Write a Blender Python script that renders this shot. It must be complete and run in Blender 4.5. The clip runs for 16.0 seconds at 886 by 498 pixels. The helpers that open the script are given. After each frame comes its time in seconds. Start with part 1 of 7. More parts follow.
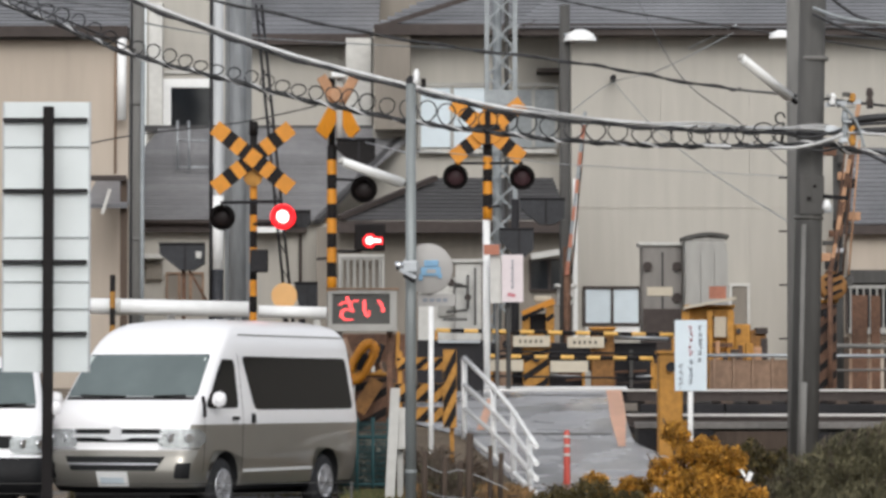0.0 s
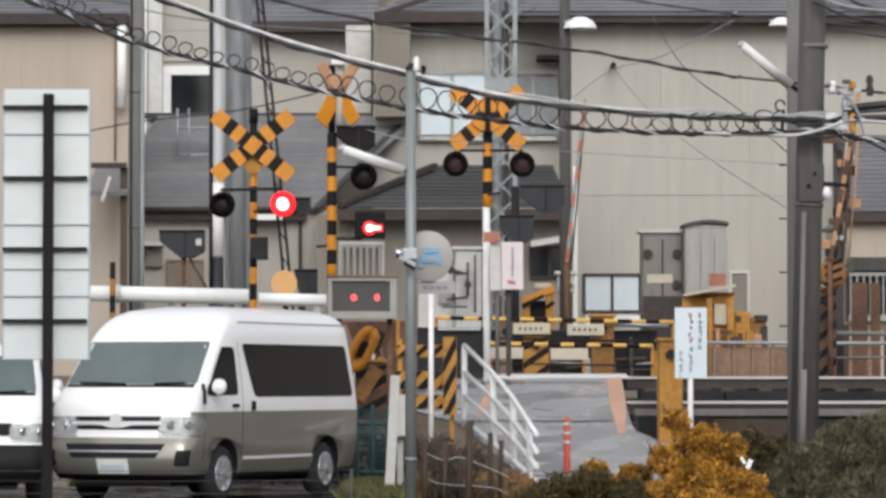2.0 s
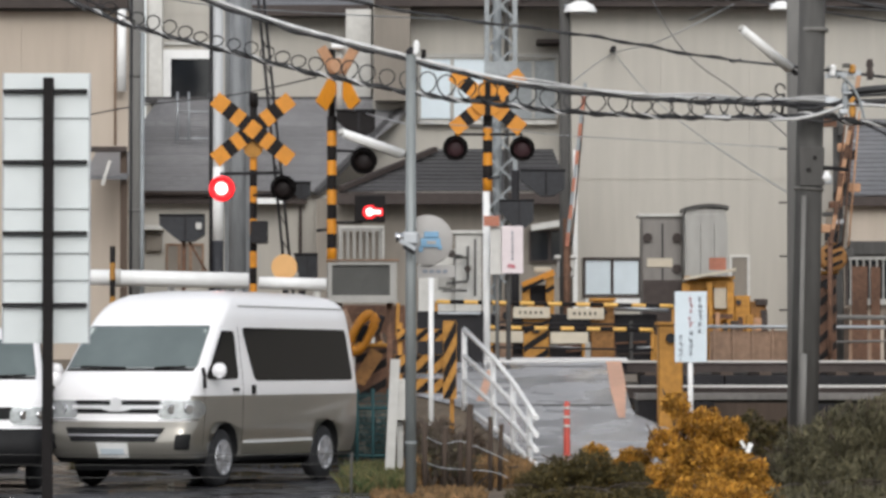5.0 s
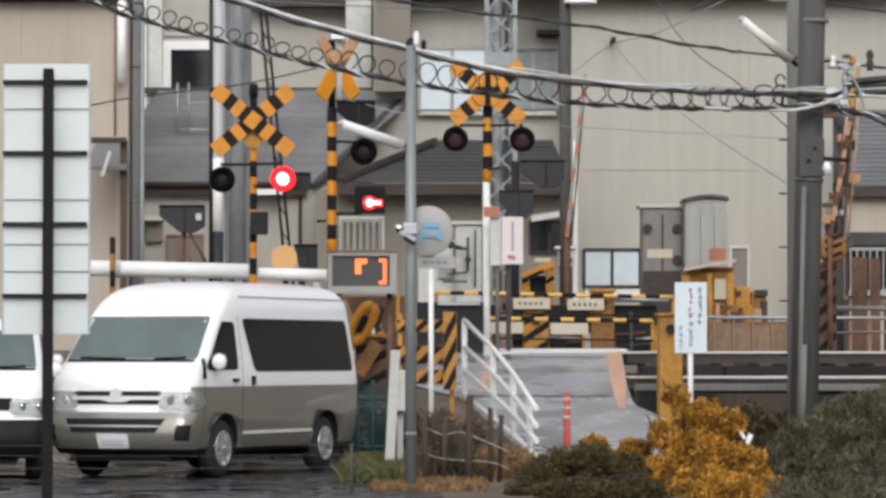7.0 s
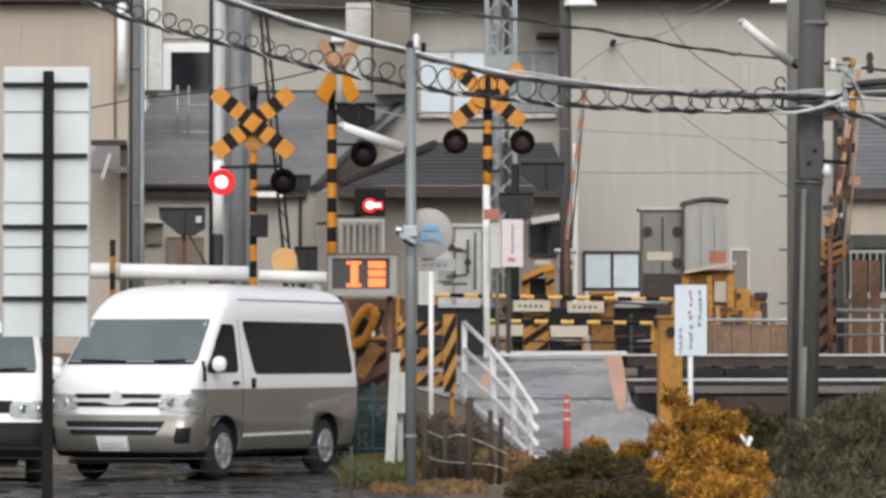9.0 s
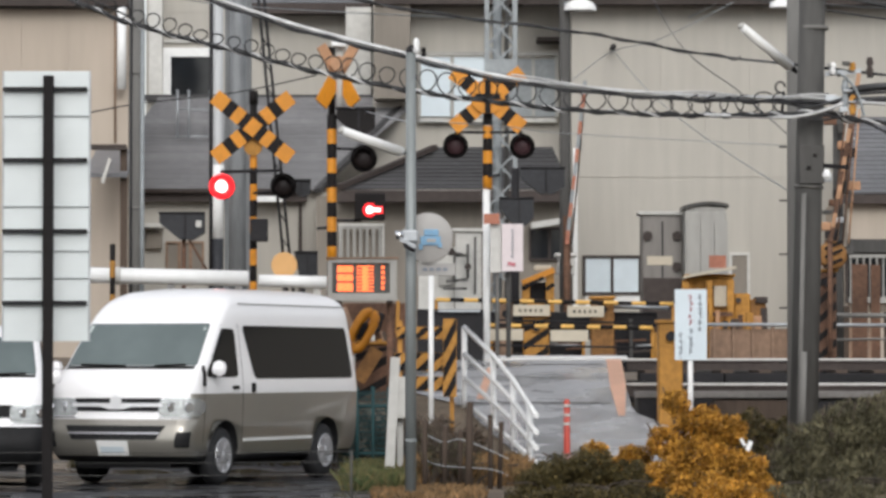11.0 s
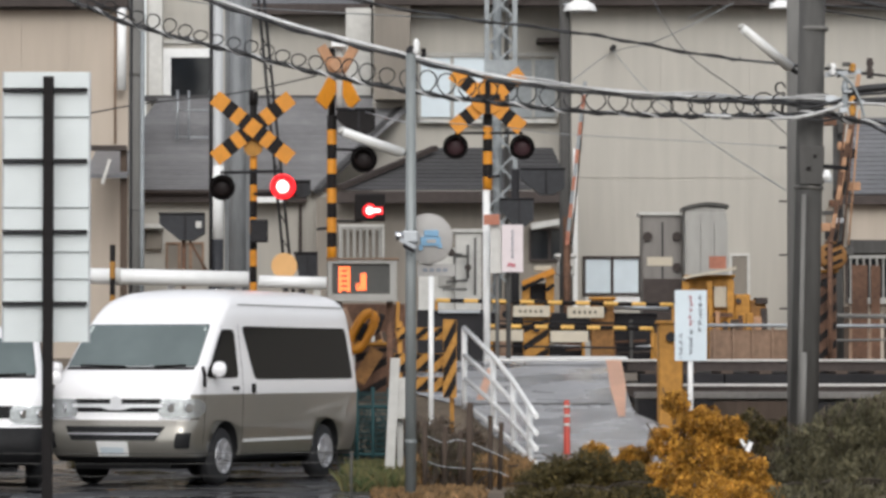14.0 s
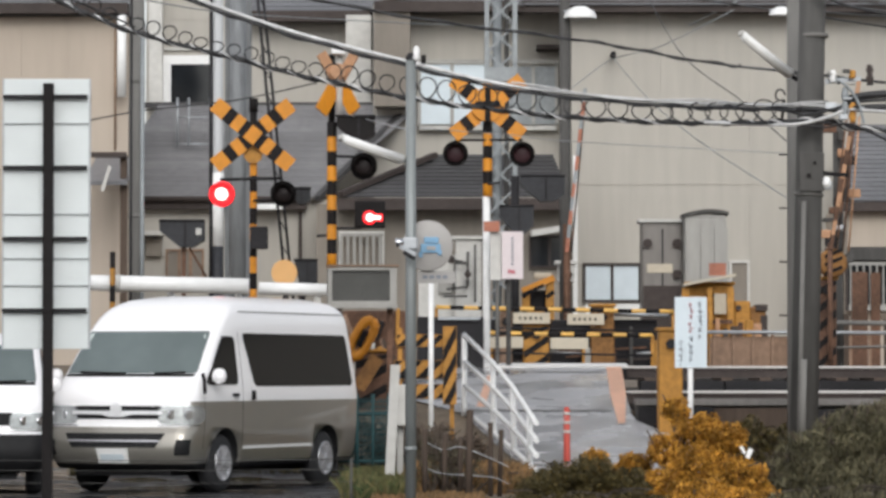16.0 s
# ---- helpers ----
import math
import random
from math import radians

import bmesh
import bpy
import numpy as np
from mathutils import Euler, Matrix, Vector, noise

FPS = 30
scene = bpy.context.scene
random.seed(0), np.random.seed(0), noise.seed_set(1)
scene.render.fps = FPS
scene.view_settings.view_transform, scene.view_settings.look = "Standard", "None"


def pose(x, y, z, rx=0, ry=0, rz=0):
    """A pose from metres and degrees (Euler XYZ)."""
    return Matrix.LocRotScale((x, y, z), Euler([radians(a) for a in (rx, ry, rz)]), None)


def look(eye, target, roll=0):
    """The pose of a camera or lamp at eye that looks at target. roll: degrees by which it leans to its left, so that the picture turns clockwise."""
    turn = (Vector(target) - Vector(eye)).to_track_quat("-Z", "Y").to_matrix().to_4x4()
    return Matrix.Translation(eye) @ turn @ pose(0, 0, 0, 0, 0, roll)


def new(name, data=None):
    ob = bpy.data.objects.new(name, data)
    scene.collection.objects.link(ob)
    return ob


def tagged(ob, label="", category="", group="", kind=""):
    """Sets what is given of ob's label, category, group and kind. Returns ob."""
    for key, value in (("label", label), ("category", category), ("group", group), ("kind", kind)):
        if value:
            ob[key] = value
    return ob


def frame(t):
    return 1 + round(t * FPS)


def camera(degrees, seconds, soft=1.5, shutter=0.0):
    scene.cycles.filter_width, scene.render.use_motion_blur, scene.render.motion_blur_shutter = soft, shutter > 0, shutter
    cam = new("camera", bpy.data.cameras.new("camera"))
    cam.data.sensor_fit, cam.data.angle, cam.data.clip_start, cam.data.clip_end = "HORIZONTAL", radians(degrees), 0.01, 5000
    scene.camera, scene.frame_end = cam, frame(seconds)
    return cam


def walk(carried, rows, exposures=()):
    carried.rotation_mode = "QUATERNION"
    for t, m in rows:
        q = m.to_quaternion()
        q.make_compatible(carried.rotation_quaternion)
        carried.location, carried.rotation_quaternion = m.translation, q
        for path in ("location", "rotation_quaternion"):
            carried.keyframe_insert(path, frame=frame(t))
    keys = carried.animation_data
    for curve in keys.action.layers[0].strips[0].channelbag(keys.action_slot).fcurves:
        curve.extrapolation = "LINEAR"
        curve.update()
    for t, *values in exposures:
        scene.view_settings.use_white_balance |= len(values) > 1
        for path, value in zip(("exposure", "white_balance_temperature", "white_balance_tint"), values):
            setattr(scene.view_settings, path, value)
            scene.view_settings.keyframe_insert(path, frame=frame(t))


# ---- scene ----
# A distant railway level crossing seen through a long lens from a standing height.
cam = camera(14.0, 16.0, soft=3.1)
EYE = (0.0, 0.0, 1.39)
# seconds and the degrees by which the hand-held lens looks up
TILTS = [
    (0.0, 2.3139),
    (0.5, 2.3408),
    (1.0, 2.1123),
    (1.5, 2.1705),
    (2.0, 2.1132),
    (2.5, 2.2001),
    (3.0, 2.1705),
    (3.5, 1.9151),
    (4.0, 1.8102),
    (6.5, 1.9465),
    (7.0, 1.7134),
    (7.5, 1.7018),
    (8.0, 1.6973),
    (8.5, 1.7672),
    (9.0, 1.7538),
    (11.5, 1.8927),
    (12.0, 2.0827),
    (12.5, 1.9178),
    (13.0, 1.9178),
    (13.5, 1.8793),
    (14.0, 1.8371),
    (14.5, 1.8425),
    (15.0, 1.9465),
    (15.5, 1.9734),
    (16.0, 1.9465),
]
walk(cam, [(t, pose(*EYE, 90 + up, 0, 0)) for t, up in TILTS], exposures=[(0.0, 0.28), (16.0, 0.28)])

# ---- light: a bright overcast winter day ----
world = bpy.data.worlds.new("overcast_sky")
scene.world = world
world.use_nodes = True
wn = world.node_tree
sky = wn.nodes.new("ShaderNodeTexSky")
sky.sky_type, sky.sun_disc = "NISHITA", False
sky.sun_elevation, sky.sun_rotation = radians(48), radians(200)
sky.dust_density, sky.air_density, sky.ozone_density = 2.0, 1.2, 1.0
pale = wn.nodes.new("ShaderNodeHueSaturation")
pale.inputs["Saturation"].default_value = 0.25
wn.links.new(sky.outputs["Color"], pale.inputs["Color"])
wn.links.new(pale.outputs["Color"], wn.nodes["Background"].inputs["Color"])
wn.nodes["Background"].inputs["Strength"].default_value = 0.14
sun = new("sun", bpy.data.lights.new("sun", "SUN"))
sun.data.energy, sun.data.angle, sun.data.color = 1.2, radians(25), (1.0, 0.98, 0.95)
sun.matrix_world = look((12, -30, 40), (0, 50, 0))


# ---- materials ----
def mat(name, base, rough=0.6, metal=0.0, fine=40.0, var=0.18, bump=0.15, glow=None, power=0.0, streak=0.0, coat=0.0, per_piece=0.0, spec=0.5, wet=0.0):
    m = bpy.data.materials.new(name)
    m.use_nodes = True
    t = m.node_tree
    b = t.nodes["Principled BSDF"]
    b.inputs["Roughness"].default_value, b.inputs["Metallic"].default_value = rough, metal
    b.inputs["Coat Weight"].default_value = coat
    b.inputs["Specular IOR Level"].default_value = spec
    if glow:
        b.inputs["Base Color"].default_value = (*base, 1)
        b.inputs["Emission Color"].default_value = (*glow, 1)
        b.inputs["Emission Strength"].default_value = power
        return m
    co = t.nodes.new("ShaderNodeTexCoord")
    src = co.outputs["Object"]
    if streak:
        mp = t.nodes.new("ShaderNodeMapping")
        mp.inputs["Scale"].default_value = (1, 1, streak)
        t.links.new(src, mp.inputs["Vector"])
        src = mp.outputs["Vector"]
    total = None
    for k, (sc, amount) in enumerate(((fine, var * 0.6), (fine / 14, var))):
        n = t.nodes.new("ShaderNodeTexNoise")
        n.inputs["Scale"].default_value, n.inputs["Detail"].default_value = sc, 5
        t.links.new(src, n.inputs["Vector"])
        r = t.nodes.new("ShaderNodeMapRange")
        r.inputs["From Min"].default_value, r.inputs["From Max"].default_value = 0.3, 0.7
        r.inputs["To Min"].default_value, r.inputs["To Max"].default_value = 1 - amount, 1 + amount
        t.links.new(n.outputs["Fac"], r.inputs["Value"])
        if k == 0:
            total = r.outputs["Result"]
            bm_ = t.nodes.new("ShaderNodeBump")
            bm_.inputs["Strength"].default_value, bm_.inputs["Distance"].default_value = bump, 0.01
            t.links.new(n.outputs["Fac"], bm_.inputs["Height"])
            t.links.new(bm_.outputs["Normal"], b.inputs["Normal"])
        else:
            mul = t.nodes.new("ShaderNodeMath")
            mul.operation = "MULTIPLY"
            t.links.new(total, mul.inputs[0])
            t.links.new(r.outputs["Result"], mul.inputs[1])
            total = mul.outputs[0]
    if wet:
        n = t.nodes.new("ShaderNodeTexNoise")
        n.inputs["Scale"].default_value, n.inputs["Detail"].default_value = wet, 3
        t.links.new(co.outputs["Object"], n.inputs["Vector"])
        r = t.nodes.new("ShaderNodeMapRange")
        r.inputs["From Min"].default_value, r.inputs["From Max"].default_value = 0.42, 0.58
        r.inputs["To Min"].default_value, r.inputs["To Max"].default_value = 0.06, rough
        t.links.new(n.outputs["Fac"], r.inputs["Value"])
        t.links.new(r.outputs["Result"], b.inputs["Roughness"])
    if per_piece:
        info = t.nodes.new("ShaderNodeObjectInfo")
        r = t.nodes.new("ShaderNodeMapRange")
        r.inputs["To Min"].default_value, r.inputs["To Max"].default_value = 1 - per_piece, 1 + per_piece
        t.links.new(info.outputs["Random"], r.inputs["Value"])
        mul = t.nodes.new("ShaderNodeMath")
        mul.operation = "MULTIPLY"
        t.links.new(total, mul.inputs[0])
        t.links.new(r.outputs["Result"], mul.inputs[1])
        total = mul.outputs[0]
    col = t.nodes.new("ShaderNodeVectorMath")
    col.operation = "SCALE"
    col.inputs[0].default_value = base
    t.links.new(total, col.inputs["Scale"])
    t.links.new(col.outputs["Vector"], b.inputs["Base Color"])
    return m


def leaf_mat(name, a, b_):
    """Foliage whose leaves differ one by one between two colours."""
    m = bpy.data.materials.new(name)
    m.use_nodes = True
    t = m.node_tree
    p = t.nodes["Principled BSDF"]
    p.inputs["Roughness"].default_value = 0.55
    p.inputs["Specular IOR Level"].default_value = 0.2
    g = t.nodes.new("ShaderNodeNewGeometry")
    ramp = t.nodes.new("ShaderNodeValToRGB")
    ramp.color_ramp.elements[0].color, ramp.color_ramp.elements[1].color = (*a, 1), (*b_, 1)
    t.links.new(g.outputs["Random Per Island"], ramp.inputs["Fac"])
    co = t.nodes.new("ShaderNodeTexCoord")
    n = t.nodes.new("ShaderNodeTexNoise")
    n.inputs["Scale"].default_value, n.inputs["Detail"].default_value = 5.0, 3
    t.links.new(co.outputs["Object"], n.inputs["Vector"])
    r = t.nodes.new("ShaderNodeMapRange")
    r.inputs["From Min"].default_value, r.inputs["From Max"].default_value = 0.32, 0.68
    r.inputs["To Min"].default_value, r.inputs["To Max"].default_value = 0.45, 1.35
    t.links.new(n.outputs["Fac"], r.inputs["Value"])
    clump = t.nodes.new("ShaderNodeVectorMath")
    clump.operation = "SCALE"
    t.links.new(ramp.outputs["Color"], clump.inputs[0])
    t.links.new(r.outputs["Result"], clump.inputs["Scale"])
    t.links.new(clump.outputs["Vector"], p.inputs["Base Color"])
    return m


M = {
    "asphalt": mat("wet_asphalt", (0.024, 0.024, 0.027), 0.6, fine=60, var=0.35, bump=0.05, spec=0.3, wet=1.1),
    "road": mat("road_asphalt", (0.34, 0.34, 0.35), 0.5, fine=16, var=0.16, bump=0.12, wet=0.8),
    "earth": mat("bare_earth", (0.13, 0.1, 0.07), 0.9, fine=12, var=0.4, bump=0.6),
    "grass": leaf_mat("grass", (0.05, 0.08, 0.03), (0.17, 0.14, 0.06)),
    "dry": leaf_mat("dry_grass", (0.1, 0.07, 0.035), (0.3, 0.17, 0.075)),
    "ballast": mat("ballast", (0.055, 0.047, 0.042), 0.95, fine=18, var=0.5, bump=0.8),
    "concrete": mat("concrete", (0.36, 0.35, 0.33), 0.8, fine=14, var=0.2, bump=0.3, streak=0.3),
    "pole": mat("concrete_pole", (0.17, 0.165, 0.155), 0.8, fine=9, var=0.22, bump=0.25, streak=0.15),
    "pole_dark": mat("dark_pole", (0.088, 0.085, 0.081), 0.8, fine=9, var=0.28, bump=0.25, streak=0.15, spec=0.25),
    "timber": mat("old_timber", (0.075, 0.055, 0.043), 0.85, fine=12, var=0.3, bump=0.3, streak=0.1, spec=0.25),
    "galv": mat("galvanised_steel", (0.42, 0.44, 0.46), 0.45, 0.55, fine=12, var=0.16, bump=0.08),
    "steel_grey": mat("grey_steel_lattice", (0.27, 0.29, 0.3), 0.6, 0.3, fine=10, var=0.2),
    "white": mat("white_paint", (0.82, 0.82, 0.81), 0.45, fine=8, var=0.06, bump=0.05),
    "offwhite": mat("aged_white", (0.55, 0.54, 0.51), 0.6, fine=7, var=0.14, bump=0.1),
    "cabinet": mat("grey_cabinet_paint", (0.33, 0.322, 0.3), 0.5, fine=6, var=0.16, bump=0.06, streak=0.25),
    "black": mat("black_paint", (0.013, 0.011, 0.011), 0.6, fine=20, var=0.25, bump=0.1, spec=0.15),
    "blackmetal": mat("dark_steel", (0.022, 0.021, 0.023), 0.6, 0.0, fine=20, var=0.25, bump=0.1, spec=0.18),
    "yellow": mat("warning_yellow", (0.61, 0.235, 0.01), 0.5, fine=14, var=0.13, bump=0.08),
    "yellow_old": mat("faded_warning_yellow", (0.42, 0.2, 0.035), 0.7, fine=10, var=0.35, bump=0.25),
    "amber": mat("pale_orange_plate", (0.72, 0.4, 0.15), 0.5, fine=8, var=0.06),
    "rust": mat("rusty_steel", (0.12, 0.062, 0.038), 0.85, fine=16, var=0.5, bump=0.4),
    "rail": mat("rail_steel", (0.32, 0.29, 0.27), 0.4, 0.7, fine=20, var=0.2),
    "railtop": mat("polished_rail", (0.72, 0.7, 0.68), 0.3, 0.8, fine=20, var=0.1),
    "red": mat("signal_red_plastic", (0.46, 0.06, 0.04), 0.5, fine=10, var=0.15),
    "redpale": mat("faded_red_paint", (0.42, 0.16, 0.1), 0.65, fine=10, var=0.25),
    "pink": mat("pale_pink_plate", (0.68, 0.6, 0.61), 0.5, fine=10, var=0.06),
    "blue": mat("sign_blue", (0.2, 0.38, 0.56), 0.5, fine=10, var=0.1),
    "signdisc": mat("pale_grey_sign_face", (0.37, 0.355, 0.34), 0.45, fine=6, var=0.08),
    "boardback": mat("pale_board", (0.66, 0.7, 0.7), 0.4, fine=2.5, var=0.07, bump=0.03),
    "mark": mat("dark_print", (0.2, 0.22, 0.26), 0.6, fine=10, var=0.1),
    "markred": mat("red_print", (0.5, 0.17, 0.2), 0.6, fine=10, var=0.1),
    "paintline": mat("worn_orange_road_paint", (0.62, 0.36, 0.25), 0.6, fine=9, var=0.16),
    "beige": mat("beige_siding", (0.44, 0.375, 0.31), 0.75, fine=5, var=0.07, bump=0.1, streak=0.12, per_piece=0.025),
    "cream": mat("cream_render", (0.44, 0.415, 0.37), 0.75, fine=5, var=0.08, bump=0.1, streak=0.12, per_piece=0.02),
    # plaster with wall shade mixed into its dull brown-grey colour
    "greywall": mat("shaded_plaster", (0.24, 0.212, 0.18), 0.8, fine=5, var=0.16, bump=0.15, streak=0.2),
    "tile": mat("grey_roof_tile", (0.165, 0.167, 0.178), 0.42, fine=7, var=0.2, bump=0.2, per_piece=0.14),
    "tile_dark": mat("dark_roof_tile", (0.07, 0.068, 0.07), 0.6, fine=7, var=0.2, bump=0.2, per_piece=0.1, spec=0.3),
    "eave": mat("brown_fascia", (0.06, 0.048, 0.044), 0.7, fine=9, var=0.2, spec=0.25),
    "windark": mat("dark_window_glass", (0.015, 0.017, 0.02), 0.08, fine=4, var=0.2, bump=0.0),
    "winlight": mat("pale_frosted_pane", (0.64, 0.72, 0.77), 0.25, fine=4, var=0.05, bump=0.0),
    "vanwhite": mat("pearl_white_car_paint", (0.93, 0.92, 0.93), 0.3, fine=3, var=0.015, bump=0.0, coat=0.6),
    "vanbeige": mat("beige_metallic_car_paint", (0.345, 0.326, 0.288), 0.33, 0.6, fine=4, var=0.03, bump=0.0, coat=0.6),
    "vanglass": mat("tinted_car_glass", (0.009, 0.009, 0.01), 0.06, fine=3, var=0.3, bump=0.0, spec=0.09),
    # the lightened grey-green base holds the windscreen's sky reflection
    "windscreen": mat("windscreen_sky_tint", (0.13, 0.16, 0.16), 0.07, fine=1.2, var=0.3, bump=0.0, coat=0.3),
    "rubber": mat("tyre_rubber", (0.018, 0.018, 0.02), 0.8, fine=30, var=0.2),
    "plastic": mat("black_bumper_plastic", (0.014, 0.014, 0.015), 0.6, fine=20, var=0.2, spec=0.2),
    "chrome": mat("chrome", (0.8, 0.8, 0.82), 0.18, 1.0, fine=6, var=0.03, bump=0.0),
    "alloy": mat("alloy_wheel", (0.5, 0.5, 0.52), 0.38, 0.6, fine=8, var=0.1),
    "lens": mat("headlamp_lens", (0.6, 0.62, 0.62), 0.12, 0.7, fine=22, var=0.35, bump=0.3),
    "lampdark": mat("unlit_signal_lens", (0.016, 0.012, 0.012), 0.5, fine=10, var=0.2, spec=0.2),
    "lampoff": mat("unlit_red_lens", (0.045, 0.022, 0.025), 0.5, fine=10, var=0.2, spec=0.2),
    "litred": mat("lit_red_lens", (0.4, 0.02, 0.02), glow=(1.0, 0.012, 0.02), power=1.5),
    "litcore": mat("lit_lamp_core", (0.8, 0.4, 0.4), glow=(1.0, 0.55, 0.5), power=3.0),
    "ledred": mat("lit_red_diodes", (0.4, 0.05, 0.05), glow=(1.0, 0.075, 0.08), power=2.0),
    "ledorange": mat("lit_orange_diodes", (0.4, 0.1, 0.05), glow=(1.0, 0.16, 0.035), power=2.0),
    "ledboard": mat("unlit_led_board", (0.055, 0.055, 0.05), 0.4, fine=30, var=0.15),
    "cable": mat("black_cable", (0.018, 0.018, 0.02), 0.5, fine=20, var=0.2),
    "cable_light": mat("pale_sheathed_cable", (0.55, 0.55, 0.55), 0.4, fine=6, var=0.3),
    "teal": mat("green_mesh_fence", (0.03, 0.075, 0.08), 0.7, fine=20, var=0.25, spec=0.2),
    "leaf_gold": leaf_mat("golden_leaves", (0.15, 0.066, 0.012), (0.72, 0.365, 0.055)),
    "leaf_green": leaf_mat("dark_green_leaves", (0.028, 0.027, 0.012), (0.135, 0.1, 0.036)),
    "leaf_grey": leaf_mat("greyish_winter_leaves", (0.045, 0.042, 0.024), (0.19, 0.17, 0.1)),
    "orange_faded": mat("faded_orange_board", (0.45, 0.25, 0.14), 0.7, fine=12, var=0.25),
    "boom_yellow": mat("pale_boom_yellow", (0.72, 0.42, 0.1), 0.5, fine=14, var=0.15),
    "leaf_brown": leaf_mat("dead_brown_leaves", (0.035, 0.027, 0.02), (0.17, 0.12, 0.085)),
    "creamplate": mat("cream_plate", (0.52, 0.46, 0.36), 0.55, fine=8, var=0.1),
    "tile_wet": mat("wet_grey_roof_tile", (0.24, 0.238, 0.245), 0.32, fine=7, var=0.2, bump=0.2, per_piece=0.12),
    "dusty": mat("dusty_brown_sheet", (0.27, 0.175, 0.12), 0.85, fine=9, var=0.35, bump=0.3),
    "coping": mat("weathered_coping", (0.17, 0.16, 0.15), 0.85, fine=12, var=0.25, bump=0.3),
    "trimchrome": mat("satin_chrome_trim", (0.8, 0.8, 0.81), 0.3, 0.35, fine=6, var=0.03, bump=0.0),
    "mastgrey": mat("weathered_mast_steel", (0.2, 0.208, 0.215), 0.6, 0.2, fine=10, var=0.3, streak=0.2),
    "postgrey": mat("dull_galvanised_post", (0.25, 0.27, 0.27), 0.5, 0.25, fine=10, var=0.2, bump=0.08, streak=0.2),
    "hood": mat("grey_black_hood", (0.026, 0.027, 0.031), 0.5, fine=14, var=0.3, bump=0.1, spec=0.3),
    "doorgrey": mat("dusty_brown_grey_cabinet_door", (0.2, 0.185, 0.17), 0.55, fine=6, var=0.25, bump=0.08, streak=0.2),
    "rustorange": mat("orange_rusted_paint", (0.24, 0.115, 0.035), 0.8, fine=14, var=0.45, bump=0.4),
    "polewhite": mat("dull_white_pole_paint", (0.45, 0.46, 0.47), 0.5, fine=8, var=0.12, bump=0.08, streak=0.2),
    "sticker": mat("pale_green_sticker", (0.5, 0.56, 0.54), 0.4, fine=8, var=0.1),
    "twig": mat("twig_bark", (0.08, 0.06, 0.045), 0.9, fine=20, var=0.3),
}


# ---- building helpers ----
def origin(ob):
    o = Vector((0, 0, 0))
    while ob:
        o += ob.location
        ob = ob.parent
    return o


def thing(name, at, label, category, group="", kind=""):
    e = new(name)
    e.location, e.empty_display_size = at, 0.2
    return tagged(e, label, category, group, kind)


def part(name, bm, material, parent=None, label="", at=None, local=False, smooth=False):
    """One mesh object under a thing or part; the bmesh is in world metres unless local."""
    me = bpy.data.meshes.new(name)
    here = Vector(at) if at else Vector((0, 0, 0))
    if not local:
        bmesh.ops.translate(bm, vec=-(origin(parent) + here), verts=bm.verts)
    if smooth:
        for f in bm.faces:
            f.smooth = True
    bm.to_mesh(me)
    bm.free()
    for name_ in material if isinstance(material, (list, tuple)) else [material]:
        me.materials.append(M[name_])
    ob = new(name, me)
    ob.parent, ob.location = parent, here
    if label:
        ob["label"] = label
    return ob


def B():
    return bmesh.new()


def solid(bm, vs, fs, mi=0):
    v = [bm.verts.new(p) for p in vs]
    out = []
    for f in fs:
        face = bm.faces.new([v[i] for i in f])
        face.material_index = mi
        out.append(face)
    return v


BOXF = [(0, 3, 2, 1), (4, 5, 6, 7), (0, 1, 5, 4), (1, 2, 6, 5), (2, 3, 7, 6), (3, 0, 4, 7)]


def box(bm, x0, x1, y0, y1, z0, z1, mi=0, bevel=0.0):
    if bevel:
        t = B()
        solid(t, [(x0, y0, z0), (x1, y0, z0), (x1, y1, z0), (x0, y1, z0), (x0, y0, z1), (x1, y0, z1), (x1, y1, z1), (x0, y1, z1)], BOXF, mi)
        bmesh.ops.bevel(t, geom=t.edges[:], offset=bevel, segments=2, affect="EDGES", profile=0.5)
        ix = {}
        for v in t.verts:
            ix[v] = bm.verts.new(v.co)
        for f in t.faces:
            bm.faces.new([ix[v] for v in f.verts]).material_index = mi
        t.free()
        return bm
    solid(bm, [(x0, y0, z0), (x1, y0, z0), (x1, y1, z0), (x0, y1, z0), (x0, y0, z1), (x1, y0, z1), (x1, y1, z1), (x0, y1, z1)], BOXF, mi)
    return bm


def axes(p0, p1, up=(0, 0, 1)):
    d = (Vector(p1) - Vector(p0)).normalized()
    up = Vector(up)
    if abs(d.dot(up)) > 0.98:
        up = Vector((0, 1, 0))
    s = d.cross(up).normalized()
    return d, s, s.cross(d).normalized()


def beam(bm, p0, p1, w, h, mi=0, up=(0, 0, 1)):
    """A square bar from p0 to p1, w wide and h high."""
    d, s, u = axes(p0, p1, up)
    vs = []
    for p in (p0, p1):
        p = Vector(p)
        vs += [p - s * w / 2 - u * h / 2, p + s * w / 2 - u * h / 2, p + s * w / 2 + u * h / 2, p - s * w / 2 + u * h / 2]
    solid(bm, vs, BOXF, mi)
    return bm


